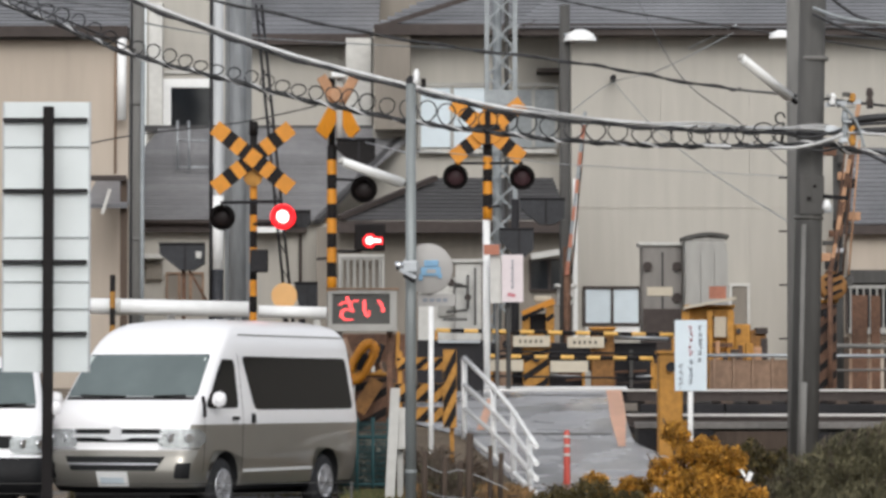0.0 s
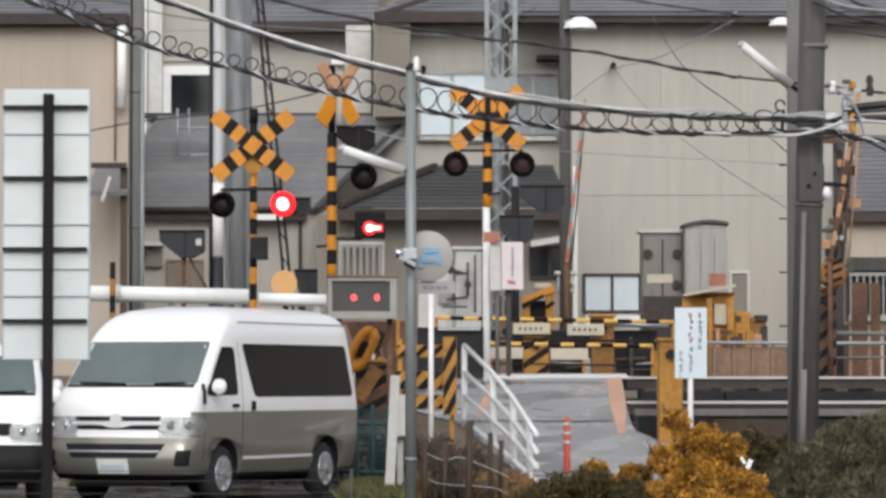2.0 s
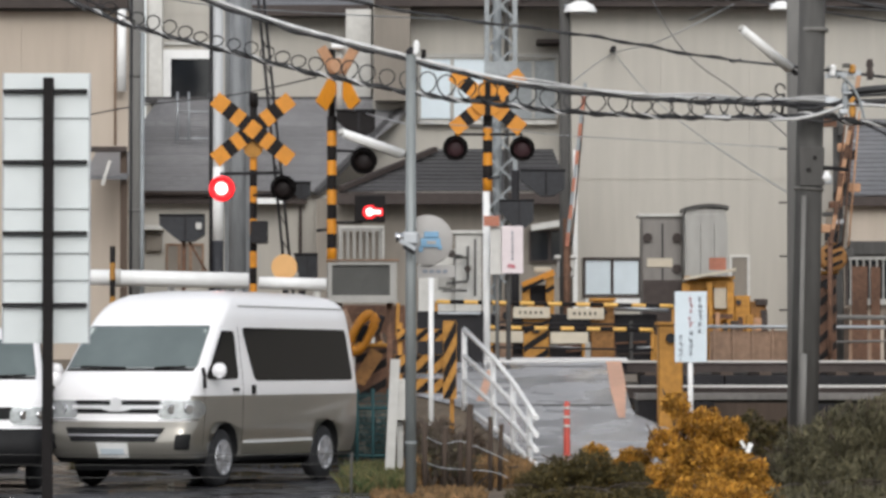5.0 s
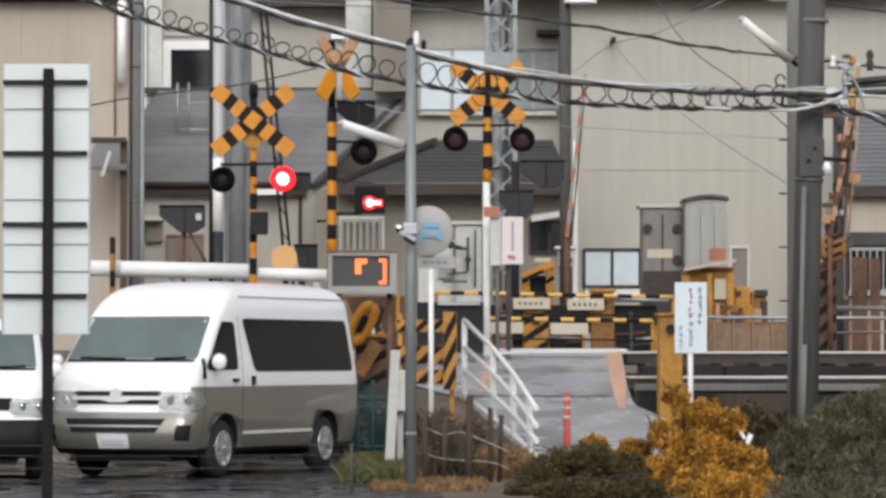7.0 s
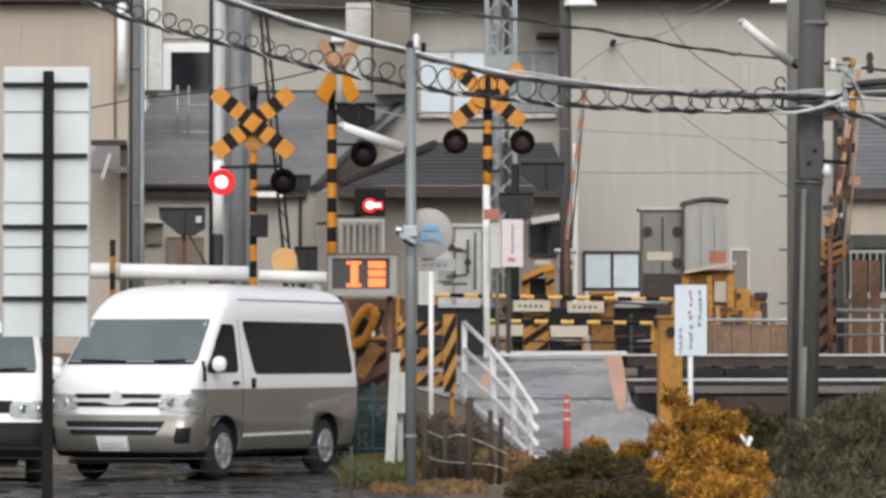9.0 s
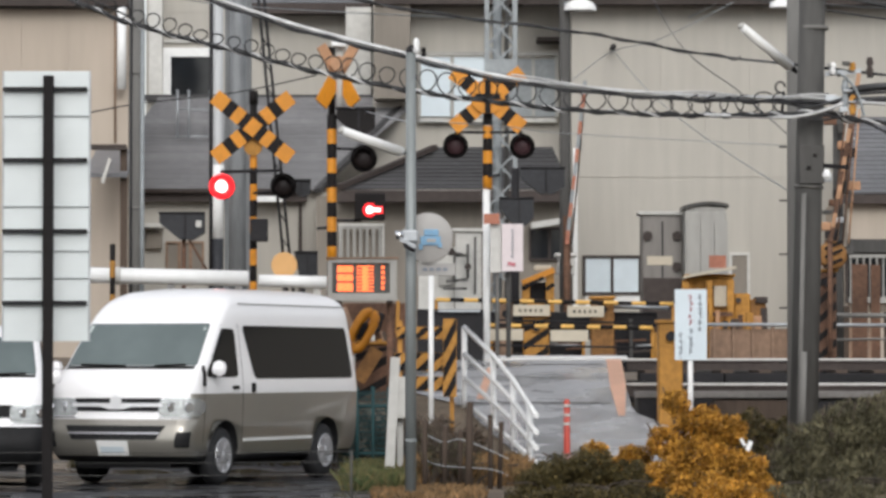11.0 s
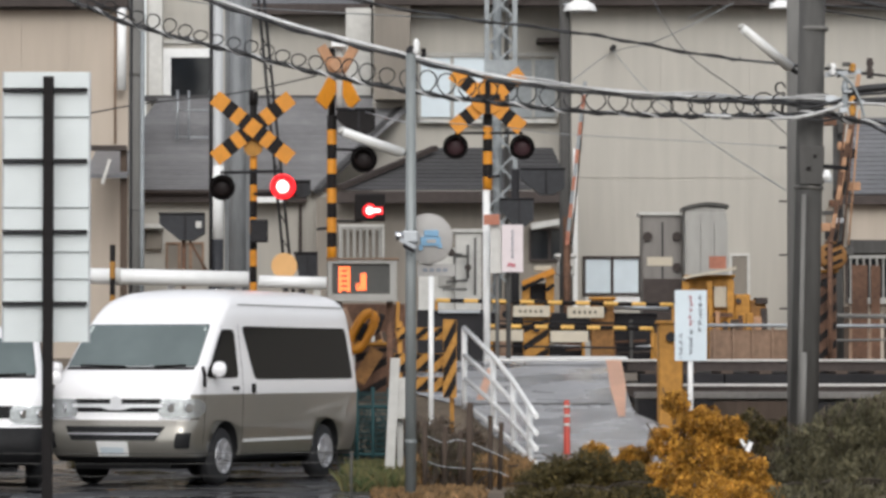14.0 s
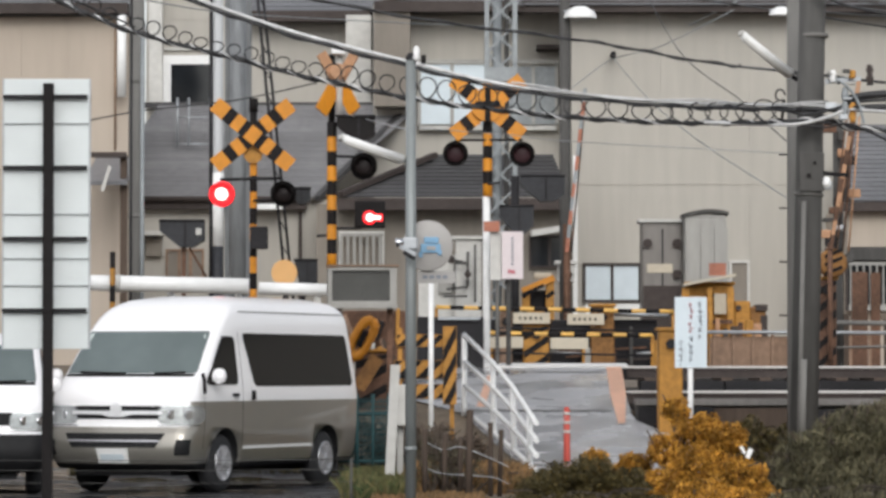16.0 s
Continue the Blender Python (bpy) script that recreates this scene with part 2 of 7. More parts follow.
def rod(bm, p0, p1, r0, r1=None, n=14, mi=0, caps=True):
    r1 = r0 if r1 is None else r1
    d, s, u = axes(p0, p1)
    rings = []
    for p, r in ((Vector(p0), r0), (Vector(p1), r1)):
        rings.append([bm.verts.new(p + s * r * math.cos(a) + u * r * math.sin(a)) for a in (2 * math.pi * k / n for k in range(n))])
    for k in range(n):
        f = bm.faces.new((rings[0][k], rings[0][(k + 1) % n], rings[1][(k + 1) % n], rings[1][k]))
        f.material_index, f.smooth = mi, True
    if caps:
        bm.faces.new(rings[0][::-1]).material_index = mi
        bm.faces.new(rings[1]).material_index = mi
    return bm


def tube(bm, pts, r, n=6, mi=0):
    """A bent round bar or cable through points."""
    pts = [Vector(p) for p in pts]
    prev = None
    for k, p in enumerate(pts):
        d, s, u = axes(pts[max(k - 1, 0)], pts[min(k + 1, len(pts) - 1)])
        ring = [bm.verts.new(p + s * r * math.cos(a) + u * r * math.sin(a)) for a in (2 * math.pi * j / n for j in range(n))]
        if prev:
            for j in range(n):
                f = bm.faces.new((prev[j], prev[(j + 1) % n], ring[(j + 1) % n], ring[j]))
                f.material_index, f.smooth = mi, True
        else:
            bm.faces.new(ring[::-1]).material_index = mi
        prev = ring
    bm.faces.new(prev).material_index = mi
    return bm


def rings(bm, loops, n, mats):
    """Joins loops of points into one closed skin, with a material for each stretch."""
    V = [[bm.verts.new(p) for p in loop] for loop in loops]
    for k in range(len(V) - 1):
        for j in range(n):
            f = bm.faces.new((V[k][j], V[k][(j + 1) % n], V[k + 1][(j + 1) % n], V[k + 1][j]))
            f.material_index, f.smooth = mats[k], n > 4
    bm.faces.new(V[0][::-1]).material_index = mats[0]
    bm.faces.new(V[-1]).material_index = mats[-1]
    return bm


def bands(bm, p0, p1, r, n, first=0, sides=14):
    """A round post painted in n alternating bands."""
    p0, p1 = Vector(p0), Vector(p1)
    d, s, u = axes(p0, p1)
    ang = [2 * math.pi * k / sides for k in range(sides)]
    loops = [[p0.lerp(p1, k / n) + s * r * math.cos(q) + u * r * math.sin(q) for q in ang] for k in range(n + 1)]
    return rings(bm, loops, sides, [(k + first) % 2 for k in range(n)])


def stripes(bm, p0, p1, w, h, cuts, first=0, up=(0, 0, 1)):
    """A flat board painted in alternating stripes, cut at the given fractions."""
    p0, p1 = Vector(p0), Vector(p1)
    cuts = [0, *cuts, 1]
    d, s, u = axes(p0, p1, up)
    loops = []
    for q in cuts:
        p = p0.lerp(p1, q)
        loops.append([p - s * w / 2 - u * h / 2, p + s * w / 2 - u * h / 2, p + s * w / 2 + u * h / 2, p - s * w / 2 + u * h / 2])
    return rings(bm, loops, 4, [(k + first) % 2 for k in range(len(cuts) - 1)])


def lathe(bm, c, axis, profile, n=20, mi=0):
    """Rings of (distance along the axis, radius) turned about an axis through c."""
    c, axis = Vector(c), Vector(axis).normalized()
    d, s, u = axes((0, 0, 0), axis)
    prev = None
    for a, r in profile:
        ring = [bm.verts.new(c + axis * a + s * r * math.cos(q) + u * r * math.sin(q)) for q in (2 * math.pi * k / n for k in range(n))]
        if prev:
            for k in range(n):
                f = bm.faces.new((prev[k], prev[(k + 1) % n], ring[(k + 1) % n], ring[k]))
                f.material_index, f.smooth = mi, True
        prev = ring
    bm.faces.new(prev).material_index = mi
    return bm


def sag(a, b_, n, drop):
    a, b_ = Vector(a), Vector(b_)
    return [a.lerp(b_, k / n) - Vector((0, 0, drop * 4 * (k / n) * (1 - k / n))) for k in range(n + 1)]


def through_points(keys, n=12):
    """A smooth curve through a few points."""
    keys = [Vector(k) for k in keys]
    out = []
    for i in range(len(keys) - 1):
        p0, p1, p2, p3 = keys[max(i - 1, 0)], keys[i], keys[i + 1], keys[min(i + 2, len(keys) - 1)]
        for k in range(n):
            t = k / n
            out.append(0.5 * (2 * p1 + (p2 - p0) * t + (2 * p0 - 5 * p1 + 4 * p2 - p3) * t * t + (3 * p1 - p0 - 3 * p2 + p3) * t ** 3))
    return out + [keys[-1]]


# ---- ground, road, railway bank ----
def ramp(y, a=45.0, b_=59.0, top=1.5):
    k = min(max((y - a) / (b_ - a), 0.0), 1.0)
    return top * k * k * (3 - 2 * k)


def lerp_edge(y):
    """The road's verge beside the handrail."""
    return 1.15 if y < 47 else 1.15 - (y - 47) * 0.17 if y < 52 else max(-1.6, 0.3 - (y - 52) * 0.6)


def ground_height(x, y):
    if x > (2.74 if y > 51.4 else 3.5):
        return 0.0 if y < 52.4 else 0.82
    return ramp(y)


def build_ground():
    bm = B()
    xs = sorted({-3000, -800, -200, -60, -30, -15, *[k * 0.5 - 10 for k in range(26)], 2.73, 2.76, 3.3, 4, 6, 8, 15, 30, 60, 200, 800, 3000})
    ys = sorted({-3000, -500, -100, -20, 0, 20, 30, *range(34, 45), *[45 + 0.5 * k for k in range(27)], 52.38, 52.42, 60, 70, 90, 150, 400, 1000, 4000})
    grid = [[bm.verts.new((x, y, ground_height(x, y) + (0.015 * noise.noise((x * 0.7, y * 0.7, 0)) if 34 < y < 60 else 0))) for x in xs] for y in ys]
    for j in range(len(ys) - 1):
        for i in range(len(xs) - 1):
            f = bm.faces.new((grid[j][i], grid[j][i + 1], grid[j + 1][i + 1], grid[j + 1][i]))
            f.smooth = False
            f.material_index = 0 if (ys[j] < 44.9 and xs[i] < 0) or (ys[j] < 47.4 and xs[i] < -1.2) else 1
    tagged(part("ground", bm, ["asphalt", "earth"]), "wet dark asphalt yard beside a bare earth bank", "ground", kind="structure")
    # the road that climbs to the crossing
    bm = B()
    rows = [44.5 + 0.5 * k for k in range(54)]
    prev = None
    for y in rows:
        z = ramp(y) + 0.03
        ring = [bm.verts.new((x, y, z)) for x in (lerp_edge(y), lerp_edge(y) * 0.5 + 0.9, 2.2, 2.72 + 0.35 * min(2.0, max(0.0, 51.6 - y)))]
        if prev:
            for k in range(3):
                bm.faces.new((prev[k], prev[k + 1], ring[k + 1], ring[k]))
        prev = ring
    tagged(part("road", bm, "road"), "grey damp asphalt road climbing to the crossing", "road", kind="structure")
    # worn lines along the road's two edges
    for y0, steps, c0, lean, narrow, wide, lb in ((51.2, 16, 2.535, 0.0275, 0.05, 0.12, "worn orange painted line on the road's edge"), (52.6, 9, 0.55, 0.062, 0.06, 0.06, "worn orange painted line beside the handrail")):
        bm = B()
        prev = None
        for k in range(steps):
            y = y0 + k * 0.4
            z = ramp(y) + 0.036
            c = c0 + (y - y0) * lean
            half = narrow + (wide - narrow) * min(1.0, (y - y0) / 2.5)
            ring = [bm.verts.new((c - half, y, z)), bm.verts.new((c + half, y, z))]
            if prev:
                bm.faces.new((prev[0], prev[1], ring[1], ring[0]))
            prev = ring
        tagged(part("road_line", bm, "paintline"), lb, "road marking", kind="structure")
    for nm, y, w, mt, lb, x1 in (("stop_line", 57.32, 0.95, "white", "pale worn line across the road at the rails", 2.95), ("road_joint", 56.2, 0.1, "pole_dark", "dark tarred joint across the road", 2.5), ("road_joint", 54.6, 0.06, "pole", "faint joint across the road", 2.5), ("road_joint", 52.2, 0.1, "pole_dark", "thin dark crack across the road", 2.44)):
        z0, z1 = ramp(y) + 0.037, ramp(y + w) + 0.037
        bm = B()
        bm.faces.new([bm.verts.new(p_) for p_ in ((0.4, y, z0), (x1, y, z0), (x1, y + w, z1), (0.4, y + w, z1))])
        tagged(part(nm, bm, mt), lb, "road marking", kind="structure")
    # bank wall, ballast
    bm = box(B(), 2.78, 40, 52.0, 52.4, 0.0, 0.918)
    tagged(part("wall_coping", box(B(), 2.77, 40, 51.84, 52.42, 0.901 + 0.002, 0.999, bevel=0.01), "coping"), "pale weathered coping on the bank wall", "coping", kind="structure")
    tagged(part("bank_wall", bm, "pole_dark"), "low concrete wall holding the railway bank", "retaining wall", kind="structure")
    for nm, x0, x1, y0, y1, z1 in (("ballast_near", 2.79, 40, 52.42, 56.2, 0.93), ("ballast_far", 2.8, 40, 56.2, 62, 1.12), ("ballast_beyond", -40, -1.7, 53.5, 62, 1.2)):
        bm = B()
        box(bm, x0, x1, y0, y1, 0.3, z1)
        tagged(part(nm, bm, "ballast"), "brown crushed stone ballast under the tracks", "ballast", kind="structure")


def railway_track(y, z, x0, x1, group, across=None):
    t = thing("railway_track", (x0, y, z - 0.3), "steel rails on dark sleepers in brown ballast", "railway track", group)
    for dy, dz in ((0, 0), (1.067, 0.04)):
        r = part("rail", beam(beam(beam(B(), (x0, y + dy, z - 0.16), (x1, y + dy, z - 0.16), 0.13, 0.02), (x0, y + dy, z - 0.09), (x1, y + dy, z - 0.09), 0.018, 0.12), (x0, y + dy, z - 0.03), (x1, y + dy, z - 0.03), 0.065, 0.03), "eave", t)
        part("running_surface", beam(B(), (x0, y + dy, z), (x1, y + dy, z), 0.06, 0.03), "railtop", r, "bright polished rail head")
        if across is not None:
            part("crossing_rail", beam(B(), (across, y + dy, z + dz), (x0, y + dy, z + dz), 0.07, 0.034), "railtop", t, "rail head let into the road")
    k = 0
    sl = None
    x = x0 + 0.3
    while x < min(x1, 14) and k < 60:
        if sl is None:
            bm = box(B(), -0.1, 0.1, -0.5, 1.6, -0.16, 0.0, bevel=0.01)
            sl = part("sleeper", bm, "timber", t, at=(x - x0, 0, 0.3 - 0.17), local=True)
        else:
            o = new("sleeper", sl.data)
            o.parent, o.location = t, (x - x0, 0, 0.3 - 0.17)
        x += 0.6
        k += 1


build_ground()
railway_track(52.9, 1.092, 2.742, 40, "tracks at the crossing")
railway_track(57.2, 1.462, 2.965, 40, "tracks at the crossing", 0.55)

# dark cable trough edge between the tracks and hollow dark planks
t = thing("cable_trough", (2.894, 55.2, 0.93), "dark concrete cable trough lying along the track", "cable trough")
for k in range(8):
    part("trough_lid", box(B(), 3.0 + k * 1.3, 3.0 + k * 1.3 + 1.28, 55.0, 55.4, 0.95, 1.252, bevel=0.01), "blackmetal", t)


# ---- houses behind the line ----
def siding(parent, x0, x1, y, z0, z1, width, material):
    n = max(1, round((x1 - x0) / width))
    w = (x1 - x0) / n
    for k in range(n):
        part("panel", box(B(), x0 + k * w + 0.0015, x0 + (k + 1) * w - 0.0015, y - 0.03, y, z0, z1), material, parent)


def courses(parent, x0, x1, y0, z0, y1, z1, n, material, inset=(0.0, 0.0), back=0.0):
    """A pitched roof laid in overlapping courses of tile, eave to ridge."""
    for k in range(n):
        a, b_ = k / n, (k + 1.12) / n
        xa, xb = x0 + inset[0] * a, x1 - inset[1] * a
        p0 = Vector(((xa + xb) / 2, y0 + (y1 - y0) * a, z0 + (z1 - z0) * a + 0.035))
        p1 = Vector(((xa + xb) / 2, y0 + (y1 - y0) * b_, z0 + (z1 - z0) * b_ + 0.005))
        part("tile_course", beam(B(), p0, p1, xb - xa, 0.035), material, parent)
    if back:
        xa, xb = x0 + inset[0], x1 - inset[1]
        c = (xa + xb) / 2
        part("back_slope", beam(B(), (c, y1, z1), (c, y1 + back, z0 + 0.1), xb - xa, 0.12), material, parent)
        part("ridge", beam(B(), (xa, y1, z1 + 0.05), (xb, y1, z1 + 0.05), 0.25, 0.14), material, parent)
        part("roof_deck", beam(B(), (c, y0 + 0.1, z0 - 0.06), (c, y1, z1 - 0.06), xb - xa, 0.05), "eave", parent)


def window(parent, x0, x1, y, z0, z1, pane="windark", frame_="offwhite", bars=1, fw=0.07):
    w = part("window", box(B(), x0, x1, y - 0.05, y - 0.02, z0, z1), pane, parent, {"windark": "dark glazed window", "greywall": "dull shuttered window"}.get(pane, "pale frosted window"))
    bm = B()
    for a, b_, c, d in ((x0 - fw, x1 + fw, z1, z1 + fw), (x0 - fw, x1 + fw, z0 - fw, z0), (x0 - fw, x0, z0, z1), (x1, x1 + fw, z0, z1)):
        box(bm, a, b_, y - 0.09, y - 0.01, c, d)
    for k in range(1, bars):
        c = x0 + (x1 - x0) * k / bars
        box(bm, c - 0.03, c + 0.03, y - 0.085, y - 0.015, z0, z1)
    part("window_frame", bm, frame_, w)


def plain_house(x0, x1, y, z1, depth, label, material="beige", width=0.91, z0=1.25):
    h = thing("house", ((x0 + x1) / 2, y, z0), label, "house", "houses behind the line")
    part("wall", box(B(), x0, x1, y, y + depth, z0, z1), material, h)
    siding(h, x0, x1, y, z0 + 0.1, z1 - 0.02, width, material)
    return h


def eaves(h, x0, x1, y, z, drop=0.16, out=0.5):
    part("fascia", box(B(), x0, x1, y - out - 0.03, y - out, z - drop, z + 0.03), "eave", h, "dark brown fascia board")
    part("soffit", box(B(), x0, x1, y - out, y, z - drop + 0.02, z - drop + 0.05), "eave", h)


def house_right():
    h = plain_house(2.714, 12.093, 76, 8.96, 9, "tall two-storey beige house with a grey tiled roof", "cream", 0.98)
    eaves(h, 1.67, 12.3, 76, 9.12, 0.2, 0.65)
    courses(h, 1.44, 12.45, 75.25, 9.036, 80, 11.188, 22, "tile", (2.4, 0), 5.5)
    beam_ = beam(B(), (1.656, 75.3, 9.049), (3.738, 78.6, 10.21), 0.12, 0.14)
    part("hip_ridge", beam_, "eave", h)
    part("sill_band", box(B(), 2.714, 12.093, 75.955, 75.968, 5.33, 5.366), "cream", h)
    window(h, 3, 4.118, 75.97, 2.902, 3.616, "winlight", "eave", 2, 0.06)
    window(h, 6.082, 6.404, 75.97, 2.723, 3.675, "greywall", "offwhite", 1, 0.06)
    part("base_wall", box(B(), 3, 4.178, 75.93, 75.965, 2.58, 2.842), "white", h)
    part("corner_trim", box(B(), 2.738, 2.833, 75.9, 75.97, 1.3, 5.937), "white", h, "white downpipe at the corner")
    # slanted stay lines on the wall: a small bracket
    part("wall_bracket", rod(B(), (3.583, 75.97, 8.056), (3.583, 75.6, 8.056), 0.06), "blackmetal", h)
    part("sign_bracket", beam(B(), (5.19, 75.9, 8.698), (6.142, 75.2, 9.127), 0.03, 0.03), "galv", h)


def house_far_right():
    h = plain_house(8.074, 11.006, 72, 4.683, 4, "low annex with a dark grey tiled roof", "beige", 0.9)
    eaves(h, 7.961, 11.119, 72, 4.728, 0.15, 0.3)
    courses(h, 8.13, 11.231, 71.7, 4.759, 74.6, 6.379, 16, "tile", (0.3, 0), 1.5)
    window(h, 8.074, 9.653, 71.97, 2.653, 3.555, "windark", "eave", 5, 0.05)
    bm = B()
    for k in range(12):
        x = 8.074 + k * 0.13
        box(bm, x, x + 0.03, 71.55, 71.58, 2.597, 3.52)
    box(bm, 8.051, 9.653, 71.54, 71.59, 3.5, 3.56)
    box(bm, 8.051, 9.653, 71.54, 71.59, 2.6, 2.72)
    part("window_grille", bm, "cabinet", h, "pale barred grille")
    part("lintel", box(B(), 8.06, 9.66, 71.6, 71.95, 3.6, 3.87, bevel=0.01), "pole_dark", h, "grey-brown lintel")


def house_middle():
    x0, x1 = -1.515, 3.005
    h = plain_house(x0, x1, 78, 9.355, 8, "beige house with a balcony and a dark lower roof", "cream", 0.91)
    eaves(h, -1.48, 1.715, 78, 9.3, 0.2, 0.9)
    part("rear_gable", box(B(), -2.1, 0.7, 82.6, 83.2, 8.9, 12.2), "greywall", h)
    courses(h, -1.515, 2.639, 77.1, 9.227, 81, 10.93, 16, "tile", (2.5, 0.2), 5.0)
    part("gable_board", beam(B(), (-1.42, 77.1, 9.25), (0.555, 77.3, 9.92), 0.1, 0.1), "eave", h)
    # the darker plaster carries this wall's shade under the eave
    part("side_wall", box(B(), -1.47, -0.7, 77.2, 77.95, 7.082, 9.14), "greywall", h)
    part("canopy", box(B(), 2.017, 2.625, 77.2, 77.95, 8.317, 8.403), "eave", h)
    b = part("balcony", box(B(), -0.511, 2.448, 77.74, 77.95, 6.604, 6.702), "offwhite", h)
    part("balcony_panel", box(B(), -0.511, 0.95, 77.7, 77.74, 6.726, 8.018), "winlight", b, "pale translucent balcony panel")
    part("balcony_panel", box(B(), 0.998, 2.448, 77.7, 77.74, 6.726, 7.969), "steel_grey", b, "grey balcony panel")
    bm = B()
    for px in (-0.511, 0.195, 0.974, 1.949, 2.448):
        box(bm, px - 0.035, px + 0.035, 77.64, 77.69, 6.702, 8.067)
    box(bm, -0.511, 2.448, 77.62, 77.7, 8.042, 8.115)
    part("balcony_rail", bm, "cabinet", b)
    # lower hipped roof
    low = thing("lean_to", (0.293, 73, 1.25), "low annex with a dark tiled hipped roof", "annex", "houses behind the line")
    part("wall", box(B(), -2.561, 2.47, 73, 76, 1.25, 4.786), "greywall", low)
    courses(low, -2.086, 2.563, 72.4, 4.871, 75, 5.877, 11, "tile_dark", (1.9, 0.3))
    eaves(low, -2.127, 2.607, 73, 4.843, 0.2, 0.6)
    part("hip_ridge", beam(B(), (-2.061, 72.3, 4.946), (-0.164, 74.6, 5.877), 0.14, 0.1), "eave", low)
    window(low, -2.058, -1.235, 72.98, 3.528, 4.18, "greywall", "offwhite", 1, 0.05)
    bm = B()
    for k in range(7):
        x = -2.049 + 0.13 * k
        box(bm, x - 0.025, x + 0.025, 72.7, 72.74, 3.519, 4.145)
    for z in (4.145, 3.519):
        box(bm, -2.072, -1.207, 72.69, 72.75, z - 0.03, z + 0.03)
    part("window_grille", bm, "cabinet", low, "white barred window grille")
    window(low, 1.784, 2.527, 72.98, 3.528, 4.1, "windark", "eave", 2, 0.04)
    part("awning", beam(B(), (1.771, 72.5, 4.161), (2.453, 72.5, 4.274), 0.5, 0.12), "offwhite", low, "pale slanted awning")


def house_left():
    x0, x1 = -6.59, -1.491
    h = plain_house(x0, x1, 80, 9.208, 8, "pale two-storey house with a wide grey tiled lower roof", "cream", 0.91)
    eaves(h, -4.31, -1.616, 80, 9.309, 0.2, 0.7)
    courses(h, -4.435, -1.428, 79.3, 9.301, 83, 11.035, 14, "tile", (0, 0), 5.0)
    window(h, -6.039, -5.112, 79.97, 7.354, 8.206, "windark", "white", 1, 0.2)
    part("gable_wall", box(B(), -6.59, -4.33, 80.0, 84.0, 9.2, 11.3), "cream", h)
    part("gable_board", beam(B(), (-6.62, 79.9, 11.32), (-4.3, 79.9, 11.32), 0.3, 0.16), "eave", h)
    part("sill_strip", box(B(), -6.2, -4.4, 79.9, 79.98, 8.52, 8.58), "offwhite", h)
    part("corner_post", box(B(), -2.14, -1.58, 79.2, 79.95, 7.23, 9.24), "offwhite", h)
    part("corner_post", box(B(), -6.508, -6.211, 79.6, 79.95, 7.23, 10.076), "offwhite", h)
    low = thing("lean_to", (-3.987, 74, 1.25), "low wing with grey tiled roof and brown eaves", "annex", "houses behind the line")
    part("wall", box(B(), -7.33, -2.396, 74.6, 79, 1.25, 4.937), "cream", low)
    courses(low, -7.261, -2.607, 74.3, 4.962, 78.5, 7.193, 40, "tile_wet", (1.1, -2.2))
    part("verge", beam(B(), (-2.607, 74.3, 4.962), (-0.738, 78.5, 7.193), 0.16, 0.1), "tile_dark", low)
    part("ridge", beam(B(), (-6.541, 78.5, 7.193), (-0.738, 78.5, 7.193), 0.2, 0.12), "tile_dark", low)
    eaves(low, -7.353, -2.807, 74.6, 4.937, 0.2, 0.25)
    part("gutter", rod(B(), (-7.251, 74.2, 4.946), (-2.777, 74.2, 4.946), 0.05), "eave", low)
    window(low, -5.685, -4.98, 74.57, 3.293, 3.88, "greywall", "dusty", 3, 0.04)
    part("door_frame", box(B(), -2.984, -2.913, 74.5, 74.57, 1.3, 4.702), "eave", low)
    part("meter_box", box(B(), -6.132, -5.803, 74.42, 74.59, 3.763, 4.115, bevel=0.02), "greywall", low)
    part("awning", box(B(), -7.291, -5.772, 74.1, 74.6, 4.194, 4.288), "offwhite", low, "white canopy edge")
    part("awning", box(B(), -3.813, -3.291, 73.9, 74.15, 4.716, 4.832), "white", low, "white canopy edge")
    # rooftop antenna frame
    a = thing("roof_aerial", (-5.344, 76.3, 6.151), "thin pale metal aerial frame on the tiled roof", "aerial")
    bm = B()
    for x in (-5.618, -5.38, -4.928):
        rod(bm, (x, 76.2, 6.151), (x, 76.2, 7.187), 0.025, n=6)
    for z in (6.199, 6.77):
        rod(bm, (-5.666, 76.2, z), (-4.904, 76.2, z), 0.02, n=6)
    part("aerial_frame", bm, "galv", a)


